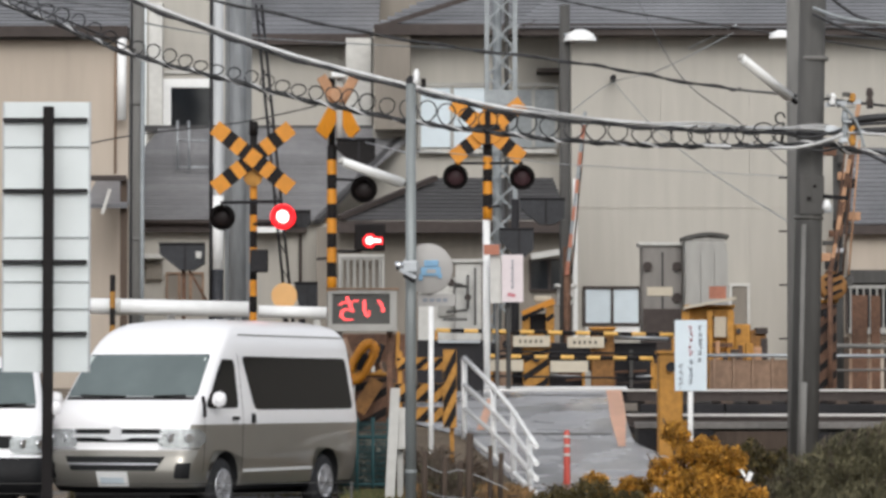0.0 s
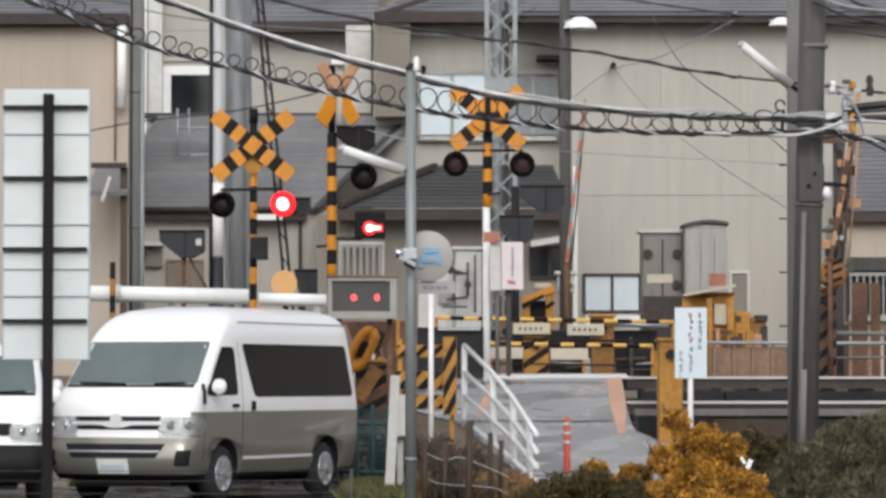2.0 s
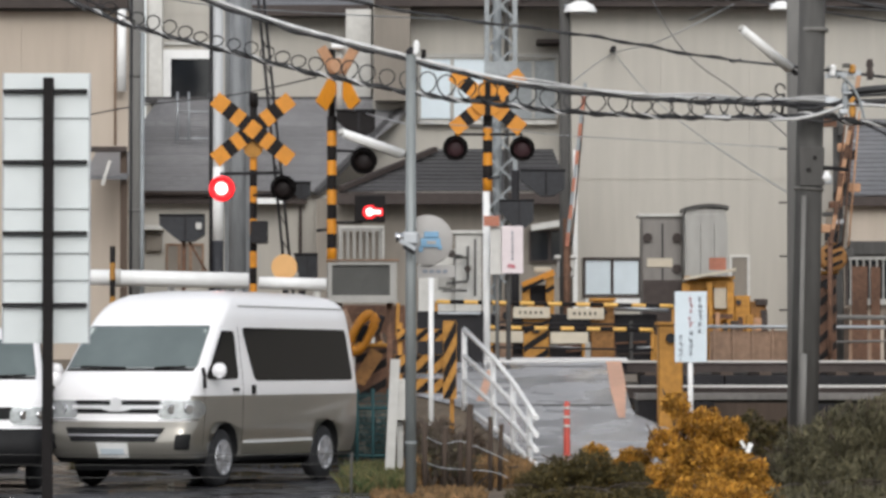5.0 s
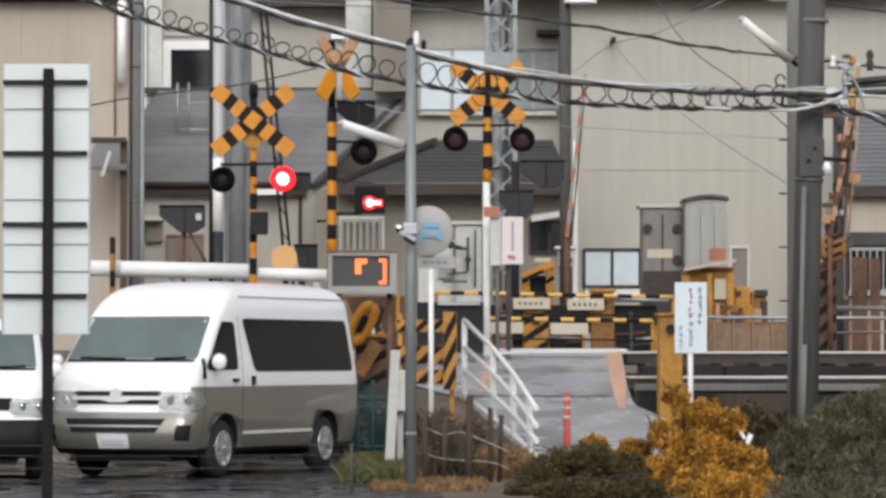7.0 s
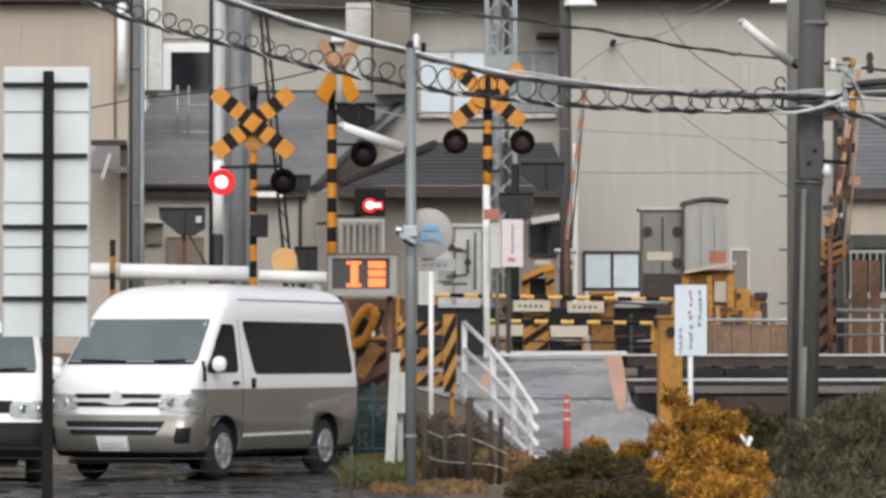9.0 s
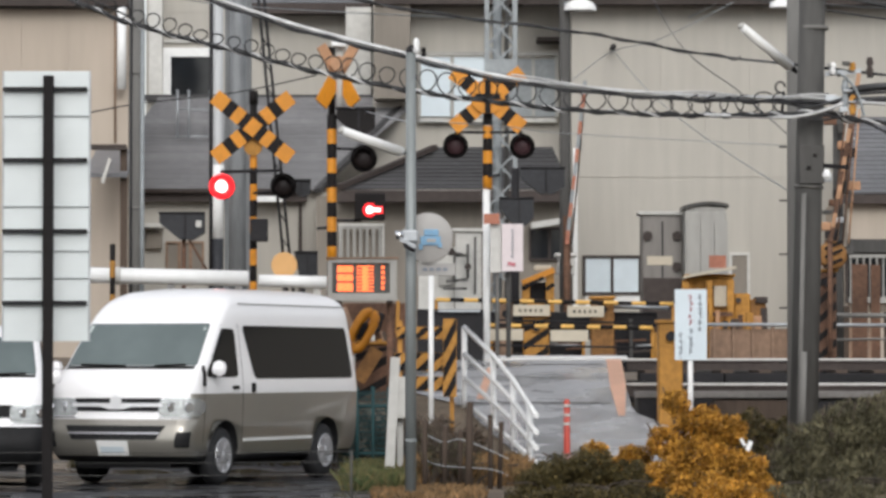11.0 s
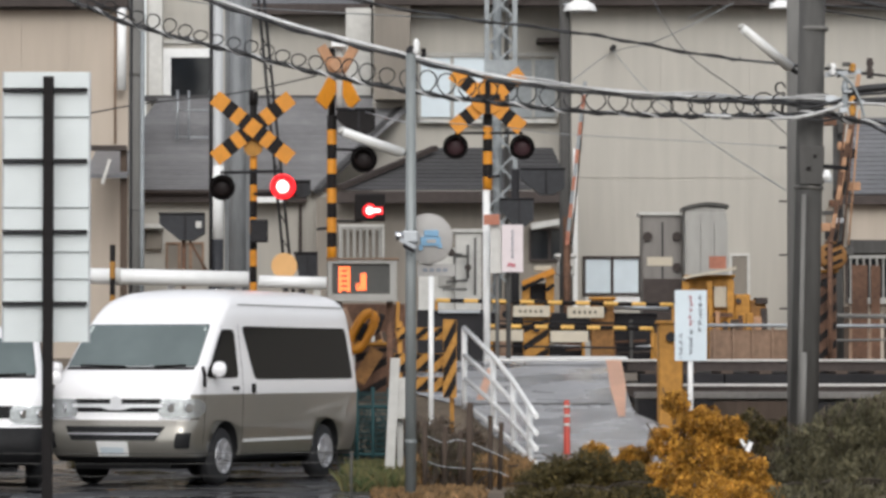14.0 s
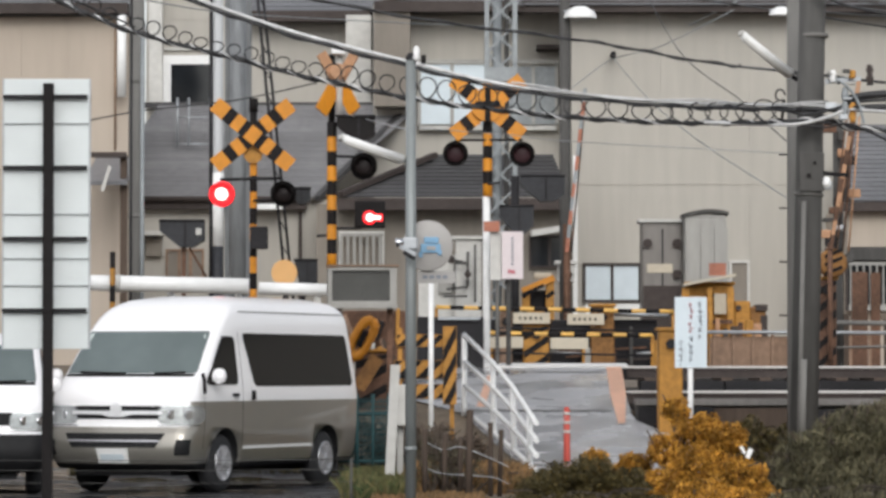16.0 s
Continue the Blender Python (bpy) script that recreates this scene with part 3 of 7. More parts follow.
def house_far_left():
    h = plain_house(-11.884, -6.348, 70, 8.297, 6, "beige two-storey house with brown eaves and white downpipe", "beige", 0.91)
    eaves(h, -12.103, -6.096, 70, 8.494, 0.18, 0.4)
    courses(h, -12.143, -6.017, 69.6, 8.454, 73, 9.873, 16, "tile", (0, 0.3), 3.5)
    part("downpipe", rod(B(), (-6.213, 69.6, 6.699), (-6.213, 69.6, 8.279), 0.09), "white", h, "thick white downpipe")
    part("downpipe", rod(B(), (-6.351, 69.8, 5.675), (-6.351, 69.8, 8.19), 0.022), "dusty", h)
    part("corner_board", box(B(), -6.345, -6.11, 69.9, 70.0, 1.3, 8.28), "beige", h)
    low = thing("lean_to", (-6.527, 68.5, 1.25), "small lean-to with dark roof beside the house", "annex", "houses behind the line")
    part("roof", beam(B(), (-6.326, 67.6, 4.926), (-6.326, 69.9, 5.512), 0.8, 0.08), "tile", low)
    part("post", box(B(), -6.074, -5.946, 67.8, 67.9, 1.25, 5.446), "timber", low)
    part("lintel", box(B(), -6.606, -5.95, 67.6, 67.8, 5.413, 5.508), "eave", low)
    part("brace", beam(B(), (-6.385, 67.5, 4.773), (-6.237, 67.5, 5.238), 0.06, 0.06), "offwhite", low)


house_right()
house_far_right()
house_middle()
house_left()
house_far_left()


# ---- poles, masts ----
def utility_pole(px, y, r, z0, z1, label, material="pole", rings=(), lean=0.0):
    p = thing("utility_pole", (px, y, z0), label, "utility pole", "poles along the line")
    part("shaft", rod(B(), (px + lean, y, z0 - 0.2), (px, y, z1), r, r * 0.93, 20), material, p)
    for z in rings:
        part("pole_band", rod(B(), (px, y, z), (px, y, z + 0.05), r * 1.04, n=20), "pole", p, "steel band")
    return p


def bolts(p, px, y, r, zs):
    for k, z in enumerate(zs):
        s = -1 if k % 2 else 1
        part("step_iron", rod(B(), (px, y, z), (px + s * (r + 0.1), y, z), 0.012, n=6), "blackmetal", p)


p = utility_pole(-4.252, 50, 0.11, 0.6, 7.2, "weathered grey concrete utility pole", "pole", (5.399, 3.52))
part("conduit", rod(B(), (-4.31, 49.8, 0.6), (-4.31, 49.8, 6.809), 0.016), "blackmetal", p, "dark cable")
part("conduit", rod(B(), (-4.157, 49.82, 0.6), (-4.157, 49.82, 6.026), 0.03), "steel_grey", p)
p = utility_pole(-3.749, 60, 0.094, 1.2, 8.363, "slim pale steel pole with a dark cable", "polewhite")
part("lower_sleeve", rod(B(), (-3.749, 60, 1.2), (-3.749, 60, 3.47), 0.1), "hood", p, "dark lower sleeve")
part("conduit", rod(B(), (-3.862, 59.95, 1.2), (-3.862, 59.95, 8.363), 0.03), "blackmetal", p)
part("reflector_sleeve", rod(B(), (-3.749, 60, 3.476), (-3.749, 60, 4.7), 0.098), "white", p, "white sleeve")
p = utility_pole(2.233, 66, 0.103, 1.25, 8.543, "dark weathered timber pole", "pole_dark")
p = utility_pole(4.586, 47, 0.103, 0.0, 6.852, "slim grey concrete pole standing beside a thicker one", "pole")
bolts(p, 4.586, 47, 0.103, [4.57 - 0.35 * k for k in range(10)])
p = utility_pole(4.637, 45, 0.176, 0.0, 6.619, "thick weathered concrete utility pole among shrubs", "pole_dark", (5.562, 4.717), -0.16)
part("backing_plate", box(B(), 4.43, 4.74, 44.78, 44.82, 3.63, 4.11, bevel=0.008), "pole_dark", p, "wide dark grey plate")
part("bolt_plate", box(B(), 4.52, 4.57, 44.76, 44.78, 3.8, 3.85), "black", p)
part("bolt_plate", box(B(), 4.6, 4.64, 44.76, 44.78, 3.96, 4.0), "black", p)
part("conduit", rod(B(), (4.4, 44.74, 0.2), (4.481, 44.74, 3.504), 0.03), "pole", p)
part("conduit", rod(B(), (4.44, 44.7, 0.4), (4.47, 44.7, 1.544), 0.04), "pole", p, "pale lower conduit")
part("pole_clamp", rod(B(), (4.565, 45, 3.58), (4.567, 45, 3.62), 0.19, n=20), "pole", p, "steel clamp under the plate")
# crossarm hardware with insulators
hw = thing("cable_crossarm", (4.931, 44.6, 4.98), "steel crossarm with clamps and insulators on the pole", "crossarm")
part("arm", beam(B(), (4.736, 44.6, 4.98), (5.176, 44.6, 5.022), 0.06, 0.06), "galv", hw)
part("arm", beam(B(), (4.736, 44.6, 4.687), (5.211, 44.6, 4.631), 0.05, 0.07), "galv", hw)
for px, z0, z1, mt in ((4.816, 4.972, 5.112, "white"), (4.969, 4.554, 4.903, "steel_grey"), (5.06, 4.471, 4.714, "yellow_old"), (5.276, 4.944, 5.181, "eave"), (5.06, 5.014, 5.112, "yellow_old")):
    part("insulator", lathe(B(), (px, 44.5, z0), (0, 0, 1), [(0, 0.03), ((z1 - z0) * 0.3, 0.05), ((z1 - z0) * 0.5, 0.03), ((z1 - z0) * 0.7, 0.05), (z1 - z0, 0.03)], 12), mt, hw)
lamp_ = thing("pole_lamp", (4.715, 44.4, 3.713), "small white lamp on a dark arm", "lamp")
part("arm", beam(B(), (4.683, 44.9, 3.865), (4.979, 44.4, 3.81), 0.05, 0.05), "blackmetal", lamp_)
part("bulb", lathe(B(), (4.718, 44.3, 3.652), (0, 0, 1), [(0, 0.01), (0.02, 0.045), (0.06, 0.055), (0.1, 0.04), (0.13, 0.03)], 14), "white", lamp_)


def lattice(px0, px1, y, z0, z1, label, step=0.7, leg=0.09, material="steel_grey"):
    d = px1 - px0
    m = thing("lattice_mast", ((px0 + px1) / 2, y, z0), label, "mast", "masts along the line")
    for x in (px0, px1):
        for yy in (y, y + d):
            part("leg", beam(B(), (x, yy, z0), (x, yy, z1), leg, leg), material, m)
    n = int((z1 - z0) / step)
    for yy in (y, y + d):
        for k in range(n):
            za, zb = z0 + k * step, z0 + (k + 1) * step
            bm = beam(beam(B(), (px0, yy, za), (px1, yy, zb), 0.03, 0.03), (px1, yy - 0.02, za), (px0, yy - 0.02, zb), 0.03, 0.03)
            part("brace", bm, material, m)
    return m


m = lattice(0.806, 1.323, 66, 1.25, 9.06, "grey galvanised steel lattice mast behind the crossing", 0.5, 0.08)
part("core_pipe", rod(B(), (0.998, 66.4, 1.25), (0.998, 66.4, 9.06), 0.083), "steel_grey", m)
part("core_pipe", rod(B(), (1.175, 66.5, 1.25), (1.175, 66.5, 9.06), 0.041), "pole_dark", m)
part("junction_plate", box(B(), 0.764, 1.362, 65.85, 65.92, 6.695, 6.963), "steel_grey", m)
utility_pole(-3.614, 63.4, 0.149, 1.25, 8.758, "weathered grey concrete pole beside a steel mast", "mastgrey")
lattice(-3.829, -3.468, 64, 1.25, 8.827, "narrow grey steel lattice mast beside the track", 0.45, 0.09, "mastgrey")
m = thing("guy_ladder", (-2.68, 62, 1.25), "leaning thin lattice stay reaching over the track", "stay")
a0, a1, b0, b1 = (-2.428, 62, 1.2), (-3.127, 62, 8.109), (-2.544, 62, 1.2), (-3.224, 62, 8.109)
bm = rod(rod(B(), a0, a1, 0.025, n=6), b0, b1, 0.025, n=6)
for k in range(16):
    rod(bm, Vector(a0).lerp(Vector(a1), k / 16), Vector(b0).lerp(Vector(b1), (k + 0.5) / 16), 0.012, n=5)
part("lattice", bm, "blackmetal", m)

# post with lamp and round sign, in the yard's corner
post = thing("lamp_post", (-0.339, 38, 0), "silver steel lamp post beside the yard", "lamp post")
part("shaft", rod(B(), (-0.339, 38, -0.1), (-0.339, 38, 4.687), 0.06, 0.052, 18), "postgrey", post)
part("shaft_collar", rod(B(), (-0.339, 38, 0.557), (-0.339, 38, 0.6), 0.066, n=18), "postgrey", post)
part("cap", lathe(B(), (-0.339, 38, 4.675), (0, 0, 1), [(0, 0.055), (0.04, 0.055), (0.08, 0.02)], 16), "blackmetal", post)
part("insulator", lathe(B(), (-0.28, 37.95, 4.663), (0, 0, 1), [(0, 0.02), (0.03, 0.04), (0.06, 0.03), (0.12, 0.035), (0.16, 0.015)], 12), "white", post)
part("clamp", box(B(), -0.232, -0.179, 37.9, 37.96, 4.628, 4.723, bevel=0.01), "black", post)


def tube_lamp(name, base, tip, label, r=0.06):
    l = thing(name, base, label, "street lamp", "tube street lamps")
    b_, t_ = Vector(base), Vector(tip)
    part("housing", rod(B(), b_, t_, r, r * 0.85, 14), "white", l, "white weatherproof cover")
    part("diffuser", rod(B(), b_.lerp(t_, 0.06) - Vector((0, 0.01, r * 0.75)), b_.lerp(t_, 0.95) - Vector((0, 0.01, r * 0.6)), r * 0.6, n=12), "offwhite", l, "ribbed pale diffuser")
    part("end_cap", rod(B(), t_, t_ + (t_ - b_).normalized() * 0.03, r * 0.85, r * 0.4, 14), "offwhite", l)
    part("bracket", rod(B(), b_, b_ + (b_ - t_).normalized() * 0.12, r * 0.5, n=8), "blackmetal", l)


tube_lamp("street_lamp", (-0.429, 38, 3.628), (-1.059, 37.6, 3.83), "white tube street lamp on the silver post", 0.05)
tube_lamp("street_lamp", (4.438, 46, 5.187), (3.782, 45.6, 5.669), "white tube street lamp on the concrete pole", 0.062)


def hood_lamp(x, y, z, s, label):
    l = thing("street_lamp", (x, y, z), label, "street lamp", "hooded street lamps")
    part("hood", lathe(B(), (x, y, z - 0.12 * s), (0, 0, 1), [(0, 0.3 * s), (0.05 * s, 0.3 * s), (0.14 * s, 0.25 * s), (0.22 * s, 0.1 * s)], 18), "white", l, "white enamelled shade")
    part("arm", rod(B(), (x - 0.3 * s, y, z), (x, y, z + 0.05 * s), 0.03 * s, n=8), "galv", l)


hood_lamp(2.512, 65.9, 7.974, 1.0, "white shaded street lamp on the timber pole")
hood_lamp(4.699, 50, 6.402, 0.55, "white shaded lamp beside the concrete pole")


# ---- the crossing's signals ----
def crossbuck(parent, c, length, width, yaw, mats=("yellow", "black")):
    s, co = math.sin(radians(yaw)), math.cos(radians(yaw))
    for k, a in enumerate((39, -39)):
        ca, sa = math.cos(radians(a)) * length / 2, math.sin(radians(a)) * length / 2
        p0 = Vector(c) + Vector((-ca * co, -ca * s - 0.03 * k, -sa))
        p1 = Vector(c) + Vector((ca * co, ca * s - 0.03 * k, sa))
        bm = stripes(B(), p0, p1, 0.025, width, (0.155, 0.255, 0.36, 0.435, 0.565, 0.64, 0.745, 0.845), 0)
        part("crossbuck_board", bm, mats, parent, "yellow board with black stripes")


def round_lamp(parent, x, y, z, r, face=-1, lens="lampdark"):
    """A round signal head: backing disc, body, hood and unlit lens."""
    h = part("signal_lamp", lathe(B(), (x, y + 0.02, z), (0, -face, 0), [(0, r), (0.03, r), (0.05, r * 0.75), (0.16, r * 0.55), (0.2, 0.02)], 24), "black", parent)
    part("lens", lathe(B(), (x, y + 0.02, z), (0, face, 0), [(0, r * 0.7), (0.02, r * 0.68), (0.05, r * 0.4), (0.06, 0.01)], 24), lens, h)
    bm = B()
    n, prev = 14, None
    for k in range(n + 1):
        a = math.pi * (0.02 + 0.96 * k / n)
        row = [bm.verts.new((x + math.cos(a) * rr, y + yy, z + math.sin(a) * rr)) for rr, yy in ((r * 0.76, 0.0), (r * 0.8, 0.0), (r * 0.8, face * 0.16), (r * 0.76, face * 0.16))]
        if prev:
            for j in range(4):
                bm.faces.new((prev[j], prev[(j + 1) % 4], row[(j + 1) % 4], row[j]))
        prev = row
    part("lamp_hood", bm, "black", h)
    return h


def side_hood(parent, x0, x1, y, z0, z1, label="black lamp hood", material="hood"):
    """A boxy hooded signal head seen from its side."""
    bm = B()
    w = 0.16
    xs = [(x0, z1), (x1, z1), (x1, z0 + (z1 - z0) * 0.25), (x1 - (x1 - x0) * 0.25, z0), (x0 + (x1 - x0) * 0.45, z0), (x0, z0 + (z1 - z0) * 0.6)]
    a = [bm.verts.new((x, y - w, z)) for x, z in xs]
    b_ = [bm.verts.new((x, y + w, z)) for x, z in xs]
    bm.faces.new(a)
    bm.faces.new(b_[::-1])
    for k in range(len(xs)):
        bm.faces.new((a[k], b_[k], b_[(k + 1) % 6], a[(k + 1) % 6]))
    hood_ = part("lamp_hood", bm, material, parent, label)
    # rolled lip along the open edge and a mounting rib
    part("hood_lip", rod(B(), (x0 - 0.01, y - w - 0.01, z1 - 0.01), (x1 + 0.01, y - w - 0.01, z1 - 0.01), 0.018, n=8), "blackmetal", hood_)
    part("hood_rib", box(B(), x0 + (x1 - x0) * 0.55, x0 + (x1 - x0) * 0.6, y - w - 0.012, y - w, z0 + 0.02, z1 - 0.03), "blackmetal", hood_)
    return hood_


# first signal, its two lamps flash in turn
SX, SY, SR = -2.736, 52.0, 0.187
LEFT = (-3.176, 51.8, 3.939)
RIGHT = (-2.297, 51.8, 3.947)
sig = thing("crossing_signal", (SX, SY, 0.75), "yellow and black crossbuck signal with two red flashing lamps", "crossing signal", "crossing signals")
part("post", bands(B(), (SX, SY, 0.7), (SX, SY, 5.153), 0.053, 19, 1), ("yellow", "black"), sig, "post banded yellow and black")
part("post_cap", rod(B(), (SX, SY, 5.136), (SX, SY, 5.332), 0.065), "black", sig)
crossbuck(sig, (SX, SY - 0.14, 4.794), 1.417, 0.228, 0)
part("back_plate", rod(B(), (SX, SY - 0.07, 4.525), (SX, SY - 0.1, 4.525), 0.138), "yellow_old", sig)
part("lamp_arm", rod(rod(B(), (-3.209, 51.95, 4.159), (-2.313, 51.95, 4.175), 0.022, n=8), (SX, 51.95, 3.85), (-2.264, 51.95, 3.89), 0.018, n=8), "blackmetal", sig)
round_lamp(sig, *LEFT, SR)
round_lamp(sig, *RIGHT, SR)
side_hood(sig, -2.215, -1.922, 52.3, 3.809, 4.053)
part("relay_box", box(B(), -2.769, -2.517, 51.75, 51.95, 3.149, 3.475, bevel=0.015), "blackmetal", sig)
lit = part("lit_lens", lathe(B(), (0, 0, 0), (0, -1, 0), [(0, SR * 0.98), (0.02, SR * 0.95), (0.03, SR * 0.6)], 26), "litred", sig, "glowing red lens", local=True)
part("glowing_core", lathe(B(), (0, -0.032, 0), (0.12, -1, 0.06), [(0, SR * 0.5), (0.015, SR * 0.42), (0.02, 0.01)], 22), "litcore", lit, "white-hot lamp centre", local=True)
# round plate and machine at its foot
d = thing("round_plate_marker", (-2.244, 51, 0.75), "plain pale orange disc on a short post", "marker")
part("disc", rod(B(), (-2.244, 50.97, 2.788), (-2.244, 51.0, 2.788), 0.184, n=28), "amber", d)
part("stem", rod(B(), (-2.244, 51.05, 0.75), (-2.244, 51.05, 2.924), 0.025), "blackmetal", d)
d = thing("trackside_signal", (-2.003, 52, 0.8), "black hooded signal head on a short post", "railway signal")
side_hood(d, -2.15, -1.824, 52.4, 2.563, 3.019)
part("stem", rod(B(), (-2.028, 52.4, 0.8), (-2.028, 52.4, 2.628), 0.03), "blackmetal", d)

# second signal, turned nearly edge on, carrying the arrow lamp
QX, QY = -1.574, 51.0
s2 = thing("crossing_signal", (QX, QY, 0.7), "crossbuck signal seen nearly edge on with a lit red arrow", "crossing signal", "crossing signals")
part("post", bands(B(), (QX, QY, 2.844), (QX, QY, 4.92), 0.068, 10, 0), ("yellow", "black"), s2, "post banded yellow and black")
part("post_foot", rod(B(), (QX, QY, 0.65), (QX, QY, 2.844), 0.064), "black", s2)
part("post_neck", rod(B(), (QX, QY, 4.92), (QX, QY, 5.879), 0.048), "black", s2)
part("neck_sleeve", rod(B(), (-1.462, 50.9, 4.96), (-1.462, 50.9, 5.943), 0.048), "offwhite", s2)
for sx in (-1, 1):
    c = -1.48
    part("crossbuck_board", beam(B(), (c + sx * 0.24, 50.75, 5.05), (c + sx * 0.06, 50.9, 5.4), 0.03, 0.22), "yellow", s2, "yellow crossbuck board end")
    part("crossbuck_board", beam(B(), (c + sx * 0.04, 50.85, 5.527), (c + sx * 0.24, 50.75, 5.877), 0.03, 0.15), "orange_faded", s2, "pale faded crossbuck board end")
part("crossbuck_hub", rod(B(), (-1.48, 50.7, 5.623), (-1.48, 50.8, 5.623), 0.11), "orange_faded", s2)
part("top_cap", box(B(), -1.575, -1.368, 50.7, 50.9, 5.861, 5.957, bevel=0.02), "white", s2)
side_hood(s2, -1.5, -0.958, 50.9, 4.64, 5.0, material="black")
part("lamp_arm", rod(B(), (QX, 51, 4.441), (-1.07, 51, 4.425), 0.02, n=8), "blackmetal", s2)
round_lamp(s2, -1.12, 50.9, 4.29, 0.19)
arrow = part("arrow_lamp", box(B(), -1.246, -0.815, 50.85, 51.05, 3.419, 3.802, bevel=0.02), "black", s2)
bm = lathe(B(), (-1.034, 50.845, 3.562), (0, -1, 0), [(0, 0.058), (0.012, 0.054), (0.018, 0.03)], 18)
box(bm, -1.018, -0.88, 50.826, 50.845, 3.538, 3.586)
part("lit_arrow", bm, "litcore", arrow, "glowing red direction arrow")
bm = lathe(B(), (-1.034, 50.85, 3.562), (0, -1, 0), [(0, 0.098), (0.01, 0.092), (0.014, 0.05)], 18)
box(bm, -1.018, -0.85, 50.838, 50.849, 3.512, 3.612)
part("arrow_surround", bm, "litred", arrow, "red glowing surround")
part("arrow_bracket", rod(rod(B(), (QX, 51, 3.419), (-1.15, 51, 3.419), 0.02, n=8), (QX, 51, 3.323), (-1.789, 51, 3.307), 0.02, n=8), "blackmetal", s2)

# third signal, on the far side of the line
TX, TY, TR = 0.718, 58.0, 0.204
s3 = thing("crossing_signal", (TX, TY, 1.25), "yellow and black crossbuck signal with two dark unlit lamps", "crossing signal", "crossing signals")
part("post", bands(B(), (TX, TY, 4.206), (TX, TY, 6.041), 0.077, 9, 0), ("yellow", "black"), s3, "post banded yellow and black")
part("post_foot", rod(B(), (0.699, TY, 1.2), (0.699, TY, 4.206), 0.059), "white", s3, "white lower post")
crossbuck(s3, (TX, TY - 0.15, 5.632), 1.435, 0.245, 0)
part("crossbuck_hub", rod(B(), (TX, TY - 0.22, 5.678), (TX, TY - 0.19, 5.678), 0.273, n=24), "yellow", s3, "round yellow centre plate")
part("hub_cross", beam(beam(B(), (TX - 0.2, TY - 0.235, 5.678), (TX + 0.2, TY - 0.235, 5.678), 0.02, 0.09), (TX, TY - 0.245, 5.405), (TX, TY - 0.245, 5.932), 0.09, 0.02), "black", s3)
part("lamp_arm", rod(B(), (0.191, 57.95, 5.114), (1.281, 57.95, 5.114), 0.022, n=8), "blackmetal", s3)
round_lamp(s3, 0.2, 57.8, 4.887, TR, -1, "lampoff")
round_lamp(s3, 1.272, 57.8, 4.878, TR, -1, "lampoff")
part("small_bracket", rod(B(), (TX, 57.9, 4.406), (0.917, 57.9, 4.424), 0.02, n=8), "blackmetal", s3)

# dark hooded heads on other posts
d = thing("trackside_signal", (1.175, 62, 1.25), "pair of black hooded signal heads on a dark post", "railway signal")
side_hood(d, 0.971, 1.554, 62.0, 3.759, 4.245)
side_hood(d, 1.34, 2.097, 62.3, 4.322, 4.779)
part("post", rod(B(), (1.243, 62.1, 1.2), (1.243, 62.1, 4.759), 0.07), "blackmetal", d)
d = thing("trackside_signal", (-4.124, 58, 1.25), "black hooded signal head with a small lit dot", "railway signal")
side_hood(d, -4.551, -3.833, 58, 3.388, 3.824)
part("stay", rod(rod(B(), (-4.079, 58, 3.388), (-3.779, 58, 2.862), 0.02, n=8), (-4.169, 58, 1.2), (-4.169, 58, 3.452), 0.035, n=8), "rust", d)
part("lens", box(B(), -3.965, -3.874, 57.8, 57.84, 3.581, 3.689, bevel=0.005), "offwhite", d)


# ---- the white pipe barrier behind the vans ----
pipe = thing("pipe_rail", (-3.254, 49, 0.5), "thick white pipe rail on short posts", "pipe rail")
part("pipe", rod(B(), (-5.096, 49, 2.603), (-2.64, 49, 2.549), 0.107, n=20), "white", pipe)
part("pipe", rod(B(), (-2.512, 49.2, 2.526), (-1.587, 49.2, 2.503), 0.084, n=20), "white", pipe)
part("pipe_joint", rod(B(), (-4.443, 49, 2.587), (-4.374, 49, 2.587), 0.119, n=20), "offwhite", pipe)
for px in (-4.865, -3.714, -2.793, -1.719):
    part("post", rod(B(), (px, 49.25, 0.3), (px, 49.25, 2.556), 0.05), "offwhite", pipe)
d = thing("marker_post", (-4.453, 48.6, 0.4), "thin post banded yellow and black", "marker post")
part("post", bands(B(), (-4.453, 48.6, 0.3), (-4.453, 48.6, 3.004), 0.038, 12), ("yellow_old", "black"), d)


